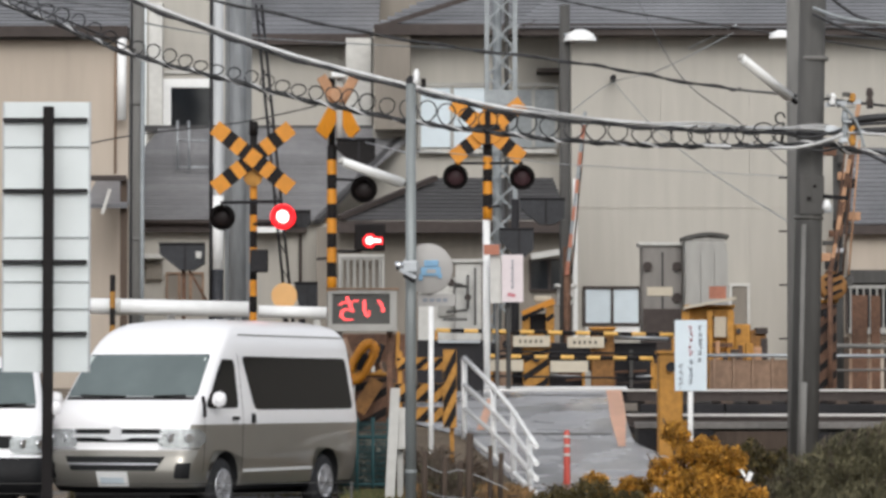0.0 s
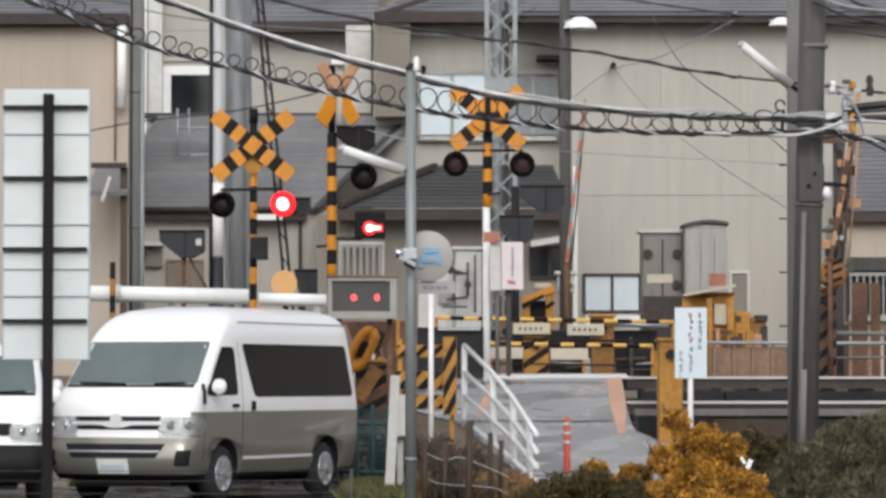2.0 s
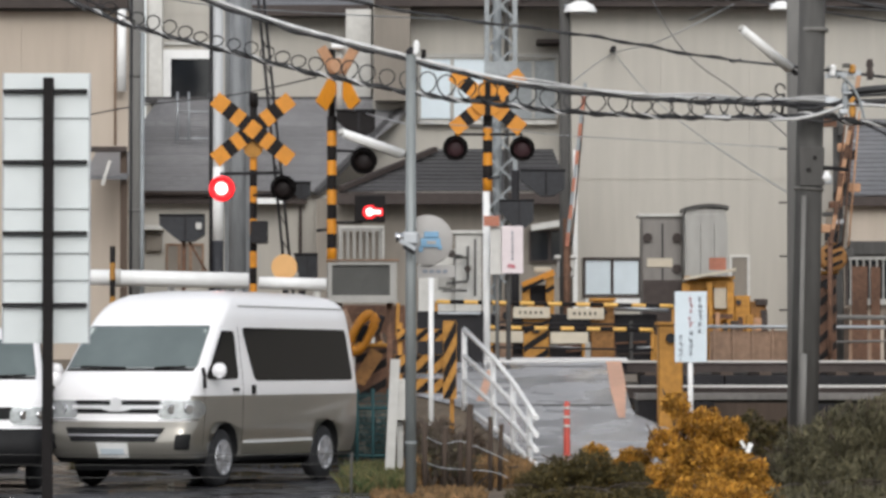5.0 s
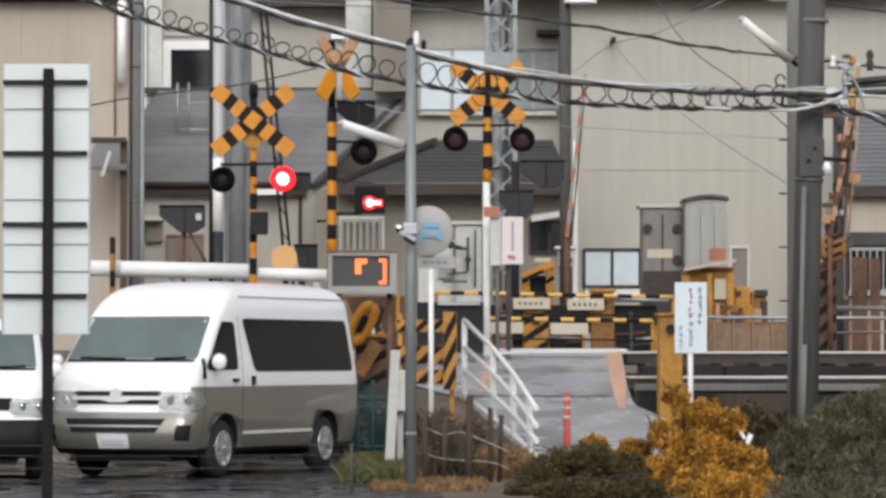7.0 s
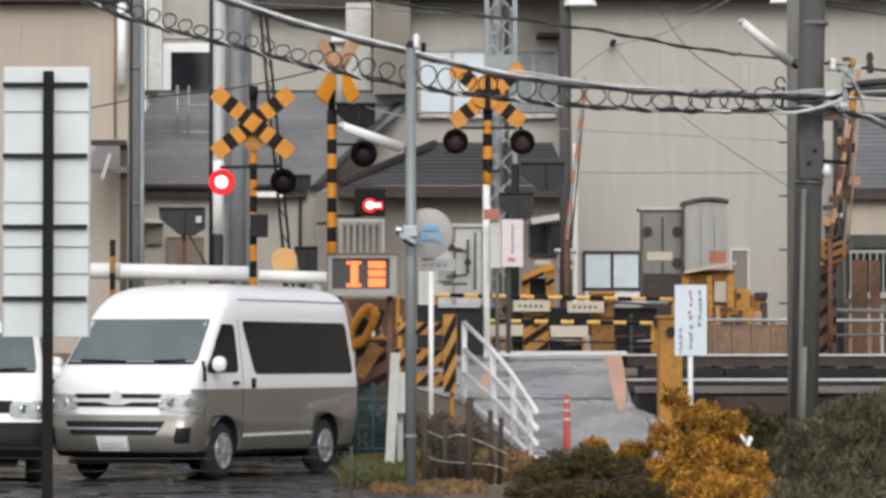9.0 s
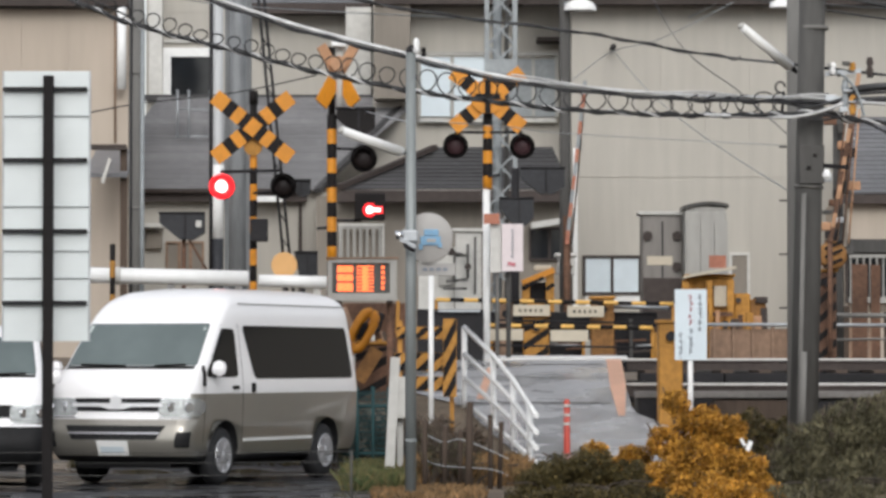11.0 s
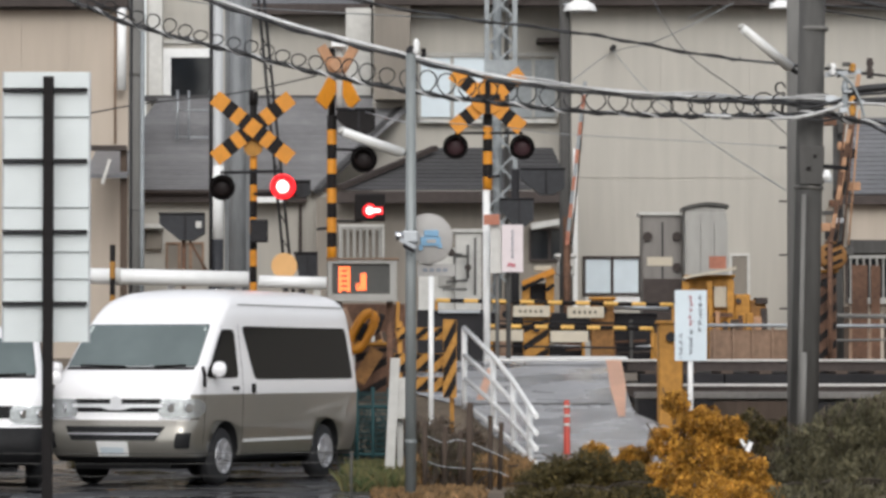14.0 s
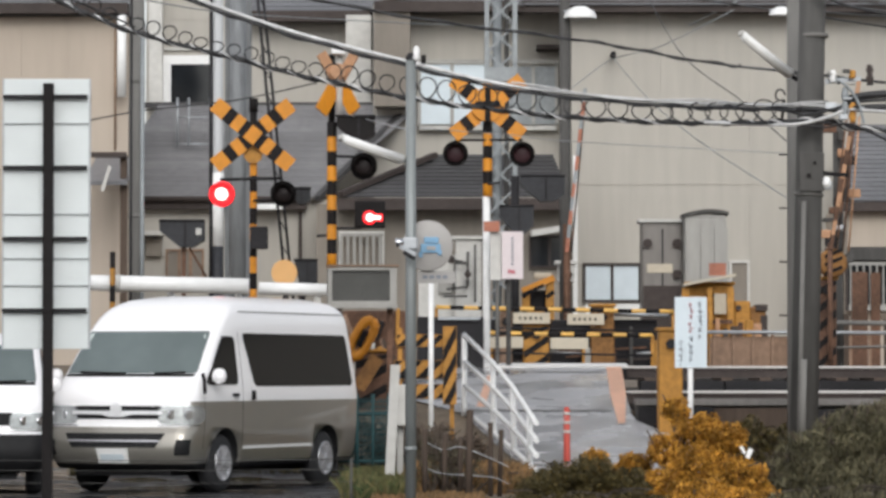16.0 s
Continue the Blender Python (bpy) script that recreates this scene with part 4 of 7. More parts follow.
# ---- barrier machines, arms and screens ----
def barrier_arm(y, x0, x1, z0, z1, n, plates, label, printed=True):
    a = thing("boom_barrier", ((x0 + x1) / 2, y, 1.3), label, "boom barrier", "lowered boom barriers")
    p0, p1 = Vector((x0, y, z0)), Vector((x1, y, z1))
    part("boom", bands(B(), p0, p1, 0.036, n, 0, 10), ("boom_yellow", "black"), a, "boom banded yellow and black")
    for pa, pb in plates:
        z = z0 + (z1 - z0) * ((pa + pb) / 2 - x0) / (x1 - x0)
        pl = part("hanging_plate", box(B(), pa, pb, y - 0.04, y - 0.02, z - 0.25, z - 0.06, bevel=0.008), "creamplate", a, "cream plate with dark marks")
        bm = B()
        w = (pb - pa) / 7
        for k in range(1, 6):
            box(bm, pa + k * w + w * 0.1, pa + k * w + w * 0.55, y - 0.048, y - 0.04, z - 0.18, z - 0.13)
        if printed:
            tagged(part("print", bm, "pole_dark", pl), kind="stuff")
        else:
            bm.free()
        part("hanger", rod(rod(B(), (pa + 0.08, y - 0.02, z - 0.07), (pa + 0.08, y - 0.02, z), 0.008, n=6), (pb - 0.08, y - 0.02, z - 0.07), (pb - 0.08, y - 0.02, z), 0.008, n=6), "blackmetal", pl)
    for p_ in (p0, p1):
        part("rest_post", rod(B(), (p_.x, y + 0.06, 1.2), (p_.x, y + 0.06, p_.z), 0.03, n=8), "yellow_old", a)
    part("lower_wire", rod(B(), p0 + Vector((0, 0, -0.33)), p1 + Vector((0, 0, -0.33)), 0.02, n=6), "blackmetal", a)


barrier_arm(60.9, -0.114, 3.891, 2.477, 2.401, 17, ((1.183, 1.803), (2.098, 2.718)), "lowered yellow and black barrier boom with hanging plates")
barrier_arm(60.0, -0.226, 3.486, 2.048, 1.991, 17, ((0.695, 1.334), (1.785, 2.415)), "lowered yellow and black barrier boom near the track", False)


def gate_machine(x0, x1, y, z0, z1, label, stripe=True, material="yellow_old"):
    g = thing("barrier_machine", ((x0 + x1) / 2, y, z0), label, "barrier machine", "barrier machines")
    part("housing", box(B(), x0, x1, y, y + 0.5, z0, z1, bevel=0.03), material, g)
    part("housing_lid", box(B(), x0 - 0.03, x1 + 0.03, y - 0.03, y + 0.53, z1, z1 + 0.05, bevel=0.015), "yellow_old", g)
    if stripe:
        h, w = z1 - z0, x1 - x0
        n = max(2, int(h / 0.28))
        for k in range(n):
            za = z0 + h * (k + 0.15) / n
            zb = za + min(w * 0.8, h / n * 0.9)
            bm = B()
            v = [bm.verts.new(p) for p in ((x0 + 0.01, y - 0.012, za), (x1 - 0.01, y - 0.012, min(zb, z1 - 0.08)), (x1 - 0.01, y - 0.012, min(zb + 0.12, z1 - 0.02)), (x0 + 0.01, y - 0.012, za + 0.12))]
            w_ = [bm.verts.new(q.co + Vector((0, 0.008, 0))) for q in v]
            bm.faces.new(v)
            for j in range(4):
                bm.faces.new((v[j], w_[j], w_[(j + 1) % 4], v[(j + 1) % 4]))
            part("stripe", bm, "black", g)
    part("pivot", rod(B(), ((x0 + x1) / 2, y - 0.08, z1 - 0.18), ((x0 + x1) / 2, y + 0.1, z1 - 0.18), 0.07, n=14), "blackmetal", g)
    return g


g = thing("barrier_machine", (1.7, 64.6, 1.25), "old yellow open-framed barrier machine with a slanted top", "barrier machine", "barrier machines")
for px, w, top in ((1.485, 0.14, 2.87), (1.915, 0.15, 3.08)):
    up_ = part("upright", box(B(), px - w / 2, px + w / 2, 64.5, 64.65, 1.25, top, bevel=0.015), "yellow_old", g)
    for k in range(5):
        part("stripe", beam(B(), (px - w * 0.45, 64.49, 1.6 + 0.28 * k), (px + w * 0.45, 64.49, 1.7 + 0.28 * k), 0.012, 0.07), "black", up_)
part("top_beam", beam(B(), (1.42, 64.55, 2.83), (1.99, 64.55, 3.07), 0.2, 0.11), "yellow", g, "slanted yellow top beam")
part("top_edge", beam(B(), (1.42, 64.5, 2.76), (1.8, 64.5, 2.93), 0.16, 0.06), "black", g)
part("cap", box(B(), 1.63, 1.94, 64.5, 64.7, 3.06, 3.16, bevel=0.02), "creamplate", g, "pale worn cap")
part("gear_casing", box(B(), 1.56, 1.84, 64.6, 64.95, 1.25, 2.55, bevel=0.03), "rust", g, "rusty gear casing")
# dark sheet stands for the shade in the frame's hollow centre
part("hollow_shade", box(B(), 1.54, 1.86, 64.85, 64.95, 2.5, 2.85), "blackmetal", g)
for z in (1.75, 2.1, 2.45):
    part("cross_rail", box(B(), 1.54, 1.86, 64.52, 64.58, z, z + 0.07), "yellow_old", g)
g = gate_machine(0.965, 1.175, 61.15, 1.25, 2.42, "slim pale rusty barrier post casing", False, "dusty")
g = gate_machine(4.253, 5.072, 63, 1.25, 2.909, "large old yellow barrier machine with a sloping lid", False, "yellow_old")
part("sloping_lid", beam(B(), (4.185, 62.9, 2.9), (5.085, 62.9, 3.07), 0.6, 0.045), "creamplate", g, "pale sloping lid")
part("side_casing", box(B(), 5.08, 5.36, 62.9, 63.3, 1.3, 2.62, bevel=0.03), "yellow_old", g)
part("end_casing", box(B(), 5.365, 5.64, 62.95, 63.3, 1.3, 2.52, bevel=0.02), "rustorange", g, "rust-orange end casing")
part("casing_bolt", rod(B(), (5.15, 62.85, 2.5), (5.15, 62.92, 2.5), 0.05, n=12), "eave", g)
part("end_lid", box(B(), 5.45, 5.66, 62.88, 63.32, 2.45, 2.56, bevel=0.01), "eave", g, "dark worn lid")
part("access_plate", box(B(), 4.492, 4.64, 62.96, 62.99, 2.248, 2.643), "offwhite", g)
part("warning_plate", box(B(), 4.625, 4.92, 62.7, 62.72, 3.059, 3.275), "redpale", g, "small faded red plate")
g = gate_machine(3.021, 3.353, 50.5, 0.0, 1.959, "rusty yellow post box beside the track", False, "yellow_old")
g = gate_machine(2.51, 2.9, 61.1, 1.25, 2.49, "rusty brown barrier machine", False, "rustorange")
g = gate_machine(1.357, 1.796, 61, 1.25, 2.193, "worn yellow barrier machine behind the boom", True)
g = gate_machine(6.03, 6.33, 58, 1.1, 2.87, "tall rust-brown barrier machine with dark stripes", True, "rust")
part("counterweight", lathe(B(), (6.25, 57.95, 3.13), (0.1, -1, 0), [(-0.1, 0.02), (-0.1, 0.19), (-0.07, 0.23), (0.1, 0.23), (0.13, 0.19), (0.14, 0.02)], 18), "rustorange", g, "rounded rust-orange counterweight")
for dz in (-0.13, 0.02, 0.15):
    part("counterweight_stripe", beam(B(), (6.12, 57.8, 3.08 + dz), (6.4, 57.8, 3.2 + dz), 0.02, 0.05), "black", g, "worn black stripe")
part("pivot_pin", beam(B(), (6.22, 57.85, 3.34), (6.28, 57.85, 3.62), 0.05, 0.05), "blackmetal", g)
# machine with curved counterweight beside the van
g = gate_machine(-1.283, -0.806, 52.5, 0.8, 1.67, "rust-streaked barrier machine with yellow counterweight", True, "rust")
loop = []
for k in range(25):
    q = 2 * math.pi * k / 24
    cu, sv = math.cos(q), math.sin(q)
    u_, v_ = 0.28 * math.copysign(abs(cu) ** 0.6, cu), 0.098 * math.copysign(abs(sv) ** 0.6, sv)
    loop.append((-1.167 + u_ * 0.5 + v_ * 0.87, 52.1, 1.871 + u_ * 0.87 - v_ * 0.5))
part("counterweight", tube(B(), loop, 0.072, 12), "yellow", g, "orange-yellow oblong counterweight ring")
part("counterweight_pin", beam(B(), (-1.222, 52.05, 1.748), (-1.108, 52.05, 1.976), 0.06, 0.09), "black", g)
part("slanted_guard", beam(B(), (-1.222, 52.0, 1.146), (-0.945, 52.0, 1.602), 0.06, 0.2), "rustorange", g, "rust-orange slanted guard")

# striped screen in front of the crossing
sc = thing("striped_screen", (-0.207, 49, 0.4), "yellow and black striped steel guard screen", "guard screen")


def clipped(poly, x0, x1):
    for limit, sgn in ((x0, 1), (x1, -1)):
        out = []
        for p_, q_ in zip(poly, poly[1:] + poly[:1]):
            dp, dq = (p_[0] - limit) * sgn, (q_[0] - limit) * sgn
            if dp >= 0:
                out.append(p_)
            if dp * dq < 0:
                k = dp / (dp - dq)
                out.append((p_[0] + (q_[0] - p_[0]) * k, p_[1] + (q_[1] - p_[1]) * k))
        poly = out
    return poly


def hazard_board(parent, x0, x1, y, z0, z1, n, lean=1.0, tilt=0.0):
    """A yellow board with leaning black stripes laid on it."""
    bd_ = part("screen_board", box(B(), x0, x1, y, y + 0.03, z0, z1), "yellow_old", parent, "board striped yellow and black")
    w, h = (x1 - x0) / n, z1 - z0
    for k in range(-2, n + 1):
        a_ = x0 + k * w
        poly = clipped([(a_, z0 + 0.005), (a_ + w * 0.5, z0 + 0.005), (a_ + w * 0.5 + h * lean, z1 - 0.005), (a_ + h * lean, z1 - 0.005)], x0 + 0.005, x1 - 0.005)
        if len(poly) < 3:
            continue
        bm_ = B()
        f = [bm_.verts.new((p_[0], y - 0.006, p_[1])) for p_ in poly]
        g_ = [bm_.verts.new((p_[0], y + 0.002, p_[1])) for p_ in poly]
        bm_.faces.new(f)
        for q in range(len(poly)):
            bm_.faces.new((f[q], g_[q], g_[(q + 1) % len(poly)], f[(q + 1) % len(poly)]))
        part("stripe", bm_, "black", bd_)


hazard_board(sc, -0.629, 0.184, 49.0, 1.728, 1.896, 4)
hazard_board(sc, -0.66, 0.184, 49.02, 1.29, 1.543, 3)
hazard_board(sc, -0.384, 0.184, 49.0, 1.022, 1.221, 2)
hazard_board(sc, 0, 0.184, 48.9, 0.946, 2.003, 1, 0.5)
for px in (-0.583, 0.123):
    part("upright", box(B(), px - 0.03, px + 0.03, 49.04, 49.1, 0.3, 1.981), "yellow_old", sc)
d = thing("white_post", (-0.16, 48.5, 0.3), "slim white steel post in front of the screen", "post")
part("post", rod(B(), (-0.16, 48.5, 0.2), (-0.16, 48.5, 2.583), 0.034), "white", d)
d = thing("gauge_board", (-0.123, 56, 1.25), "dark gantry box low behind the striped screen", "equipment box")
part("body", box(B(), -0.221, 3.647, 61.5, 61.9, 1.25, 2.276, bevel=0.02), "blackmetal", d)
part("top_rail", rod(B(), (2.876, 61.3, 2.384), (3.831, 61.3, 2.345), 0.05), "galv", d)


# raised booms beyond
def raised_boom(x0, z0, x1, z1, y, label, mats=("redpale", "offwhite")):
    b_ = thing("raised_barrier", (x0, y, z0), label, "boom barrier", "raised boom barriers")
    bm = stripes(B(), (x0, y, z0), (x1, y, z1), 0.06, 0.075, [k / 12 for k in range(1, 12)])
    part("boom", bm, mats, b_, "boom with worn alternating bands")
    part("stand_post", rod(B(), (x0, y + 0.05, 1.2), (x0, y + 0.05, z0 + 0.1), 0.04, n=8), "rust", b_)
    off = Vector((0.09, 0.02, 0))
    part("boom_brace", stripes(B(), Vector((x0, y, z0)) + off, Vector((x1, y, z1)) + off * 0.2, 0.03, 0.03, [k / 14 for k in range(1, 14)], 1), ("rust", "black"), b_)


raised_boom(2.195, 3.515, 2.526, 6.422, 64, "raised slim boom banded in faded red and grey", ("redpale", "steel_grey"))
raised_boom(6.199, 3.351, 6.669, 6.062, 57.7, "raised boom with rusty red bands behind the pole", ("rust", "orange_faded"))
d = thing("boom_stand", (2.202, 64.2, 1.25), "rusty stand carrying a raised boom", "boom stand")
part("stand", box(B(), 2.142, 2.272, 64.2, 64.35, 1.25, 4.024, bevel=0.01), "rust", d)


# ---- equipment cabinets ----
def cabinet(x0, x1, y, z0, z1, label, material="cabinet", side=0.0, arched=False):
    c = thing("equipment_cabinet", ((x0 + x1) / 2, y, z0), label, "equipment cabinet", "trackside cabinets")
    part("body", box(B(), x0, x1, y, y + 0.7, z0, z1, bevel=0.02), material, c)
    if arched:
        bm, prev = B(), None
        for k in range(11):
            u = k / 10
            x = x0 - 0.04 + (x1 - x0 + 0.08) * u
            z = z1 + 0.02 + 0.16 * math.sin(math.pi * (0.15 + 0.6 * u))
            row = [bm.verts.new((x, y - 0.06, z)), bm.verts.new((x, y + 0.75, z)), bm.verts.new((x, y + 0.75, z - 0.06)), bm.verts.new((x, y - 0.06, z - 0.06))]
            if prev:
                for j in range(4):
                    bm.faces.new((prev[j], prev[(j + 1) % 4], row[(j + 1) % 4], row[j]))
            else:
                bm.faces.new(row)
            prev = row
        bm.faces.new(prev[::-1])
        part("roof_cover", bm, "pole_dark", c, "curved dark cover")
        part("roof_fill", box(B(), x0 + 0.02, x1 - 0.02, y + 0.01, y + 0.69, z1 - 0.01, z1 + 0.08), material, c)
    else:
        part("roof_cover", box(B(), x0 - 0.06, x1 + 0.04, y - 0.06, y + 0.75, z1, z1 + 0.06, bevel=0.01), "offwhite", c)
    return c


c = cabinet(3.639, 4.403, 66, 1.25, 4.119, "dusty grey steel cabinet with round locks on its doors", "doorgrey")
dr = part("door", box(B(), 3.68, 4.362, 65.97, 65.99, 1.4, 4.036, bevel=0.006), "doorgrey", c)
for px, pz in ((4.279, 3.736), (4.279, 3.168), (3.742, 3.736)):
    part("lock", rod(B(), (px, 65.9, pz), (px, 65.97, pz), 0.085, n=16), "eave", dr, "round dark lock")
part("notice", box(B(), 3.732, 4.197, 65.955, 65.968, 3.2, 3.36), "creamplate", dr, "small pale notice")
part("gap", box(B(), 4, 4.031, 65.962, 65.969, 1.45, 3.995), "blackmetal", dr)
part("dark_base", box(B(), 3.659, 4.352, 65.9, 65.96, 1.25, 2.961), "eave", c)
c = cabinet(4.391, 5.15, 65.5, 1.25, 4.16, "grey steel cabinet with a curved dark cover", "cabinet", 0, True)
for k in range(3):
    part("panel", box(B(), 4.432 + k * 0.25, 4.432 + k * 0.25 + 0.235, 65.47, 65.49, 1.35, 3.996), "cabinet", c)
c = cabinet(0.217, 0.671, 63, 1.25, 3.699, "pale grey trackside cabinet with pipes", "offwhite")
c = cabinet(-0.434, 0.217, 63.4, 1.25, 3.383, "low pale trackside cabinet with a dark gauge", "offwhite")
bm = B()
for a, b_ in (((0.433, 62.8, 3.475), (0.433, 62.8, 2.885)), ((0.207, 62.8, 3.278), (0.433, 62.8, 3.278)), ((0.059, 62.8, 2.826), (0.433, 62.8, 2.865))):
    rod(bm, a, b_, 0.025, n=8)
for a, b_ in (((0.1, 62.75, 3.34), (0.34, 62.75, 3.3)), ((0.2, 62.75, 3.3), (0.2, 62.75, 2.8)), ((0.0, 62.75, 2.7), (0.42, 62.75, 2.7)), ((0.56, 62.75, 3.6), (0.56, 62.75, 2.6))):
    rod(bm, a, b_, 0.02, n=8)
part("pipework", bm, "pole_dark", c)
part("gauge", rod(B(), (0.432, 62.7, 3.08), (0.432, 62.78, 3.08), 0.06, n=14), "eave", c, "round dark gauge")
part("valve", rod(B(), (0.14, 62.7, 3.34), (0.14, 62.78, 3.34), 0.07, n=14), "eave", c, "round dark valve")
part("hatch", box(B(), -0.089, 0.158, 63.3, 63.38, 2.771, 2.988, bevel=0.01), "cabinet", c)
c = cabinet(2.11, 2.41, 66, 3.03, 3.36, "small pale junction box on a stand", "offwhite")
part("knob", rod(B(), (2.325, 65.94, 3.16), (2.325, 66.0, 3.16), 0.045, n=12), "eave", c, "dark round knob")
part("stand", rod(B(), (2.26, 66.3, 1.2), (2.26, 66.3, 3.04), 0.06), "pole", c)
d = thing("notice_board", (1.045, 57.5, 1.25), "white and pale pink notice boards beside the signal post", "notice board")
part("board", box(B(), 0.756, 0.937, 57.5, 57.53, 2.849, 3.623), "offwhite", d)
pb = part("board", box(B(), 0.935, 1.277, 57.4, 57.43, 2.864, 3.619, bevel=0.008), "pink", d, "pale pink notice with red lines")
bm = B()
for k in range(9):
    box(bm, 1.088 + 0.008 * (k % 2), 1.122, 57.385, 57.395, 3.5 - 0.052 * k, 3.53 - 0.052 * k)
part("print", bm, "mark", pb, "column of small grey marks")
part("print", beam(B(), (1.03, 57.39, 2.99), (1.15, 57.39, 2.965), 0.01, 0.055), "markred", pb, "dark red mark")
part("red_plate", box(B(), 0.647, 0.899, 57.4, 57.43, 3.619, 3.781), "redpale", d, "small faded red plate")
part("stem", rod(B(), (1.046, 57.6, 1.25), (1.046, 57.6, 3.573), 0.04), "pole_dark", d)
part("stem", rod(B(), (0.867, 57.6, 1.25), (0.867, 57.6, 3.573), 0.03), "pole", d)

# ---- right-hand clutter along the line ----
fence = thing("track_fence", (5.088, 59.5, 1.1), "rusty low steel fence along the line", "fence")
part("fence_panel", box(B(), 4.389, 5.694, 59.5, 59.54, 1.1, 1.968), "dusty", fence, "rust-brown steel sheet")
part("fence_rail", rod(B(), (3.963, 59.4, 2.041), (8.522, 59.4, 2.023), 0.03), "galv", fence)
part("fence_rail", rod(B(), (6.103, 59.4, 2.199), (8.522, 59.4, 2.171), 0.04), "pole", fence)
part("fence_rail", rod(B(), (6.103, 59.4, 1.781), (8.522, 59.4, 1.827), 0.02), "pole", fence)
for k in range(12):
    x = 4.447 + 0.32 * k
    part("fence_post", box(B(), x, x + 0.05, 59.42, 59.48, 1.1, 2.06), "dusty", fence)
wp = thing("plank_wall", (7.262, 63, 1.2), "dark timber plank wall beside the line", "plank wall")
for x, w, top in ((6.5, 0.22, 2.3), (6.74, 0.2, 2.36), (6.96, 0.14, 2.4), (7.14, 0.28, 3.13), (7.47, 0.17, 3.12), (7.7, 0.1, 2.3), (7.86, 0.2, 3.05), (8.12, 0.22, 2.9), (8.4, 0.2, 3.0)):
    part("plank", box(B(), x, x + w, 63.0 + 0.02 * (w > 0.19), 63.06 + 0.02 * (w > 0.19), 1.2, top, bevel=0.008), "rust" if top > 2.5 else "timber", wp)
d = thing("bank_beams", (6.112, 58.6, 1.1), "dark stacked beams on the far ballast", "beams")
for k in range(4):
    part("beam", beam(B(), (3.634, 58.6 + 0.18 * k, 1.2 + 0.07 * k), (8.407, 58.6 + 0.18 * k, 1.22 + 0.07 * k), 0.2, 0.1), "pole_dark" if k % 2 else "eave", d)

d = thing("relay_cabinet", (-1.025, 55, 1.0), "dark rusty equipment frame behind the barrier machine", "equipment frame")
part("frame_panel", box(B(), -1.533, -0.534, 55, 55.2, 0.9, 2.32, bevel=0.02), "rust", d)
rnd = random.Random(12)
for k in range(34):
    x, z = -1.479 + 0.029 * k, 1.0 + rnd.random() * 0.9
    part("bracket", beam(B(), (x, 54.9, z), (x + rnd.uniform(-0.2, 0.25), 54.85, z + rnd.uniform(0.15, 0.5)), 0.05, 0.07), ("rustorange", "timber", "offwhite", "yellow_old", "blackmetal", "dusty")[k % 6], d)
d = thing("relay_cabinet", (-0.348, 57, 1.2), "dark low equipment boxes beside the crossing road", "equipment frame")
part("body", box(B(), -0.411, 0.643, 57, 57.4, 1.1, 2.256, bevel=0.02), "blackmetal", d)
part("top_bar", box(B(), -0.08, 0.588, 56.9, 56.95, 2.21, 2.246), "galv", d)
# dark sheets stand in for the shaded gap beneath the near track
d = thing("track_gap_shade", (4.219, 51.95, 0), "dark sheets standing in for the shaded gap under the near track", "edging")
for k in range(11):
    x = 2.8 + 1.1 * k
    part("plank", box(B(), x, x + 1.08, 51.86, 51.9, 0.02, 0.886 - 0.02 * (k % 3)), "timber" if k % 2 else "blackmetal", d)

d = thing("crossing_equipment", (2.074, 61.3, 1.4), "rusty brackets and pipes between the barrier machines", "equipment")
rnd = random.Random(31)
for k in range(26):
    x = 0.154 + rnd.random() * 3.6
    z = 1.5 + rnd.random() * 0.3
    if k % 3 == 0:
        part("pipe", rod(B(), (x, 61.3, z), (x + rnd.uniform(0.3, 1.0), 61.3, z + rnd.uniform(-0.05, 0.05)), 0.02, n=8), ("galv", "rust", "eave")[k % 9 // 3], d)
    else:
        part("bracket", box(B(), x, x + rnd.uniform(0.05, 0.22), 61.2, 61.3, 1.4, z + rnd.uniform(0.1, 0.45), bevel=0.01), ("rust", "timber", "yellow_old", "pole_dark", "cabinet")[k % 5], d)
d = thing("junction_box", (5.051, 62.5, 1.2), "rusty small boxes beside the yellow machine", "junction box")
for k in range(9):
    x = 4.456 + 0.13 * k
    part("box", box(B(), x, x + rnd.uniform(0.06, 0.16), 62.35, 62.5, 1.2, 2.24 + rnd.uniform(-0.2, 0.25), bevel=0.01), ("rust", "yellow_old", "orange_faded", "eave", "timber")[k % 5], d)

# dark mast with fittings behind the concrete poles
d = thing("signal_mast", (6.578, 60, 1.1), "dark rusty signal mast with fittings", "signal mast")
part("shaft", rod(B(), (6.578, 60, 1.0), (6.578, 60, 5.59), 0.085), "pole_dark", d)
rnd = random.Random(77)
for k in range(18):
    z = 3.194 + k * 0.135
    x = 6.578 + rnd.uniform(-0.22, 0.25)
    part("fitting", box(B(), x - rnd.uniform(0.04, 0.12), x + rnd.uniform(0.04, 0.12), 59.7, 59.85, z, z + rnd.uniform(0.05, 0.16), bevel=0.015), ("pole_dark", "rust", "blackmetal", "orange_faded", "galv")[k % 5], d)
for k in range(4):
    part("stay_rod", rod(B(), (6.403 + 0.1 * k, 59.6, 3.369), (6.683 + 0.07 * k, 59.6, 5.609), 0.015, n=6), ("rust", "orange_faded")[k % 2], d)
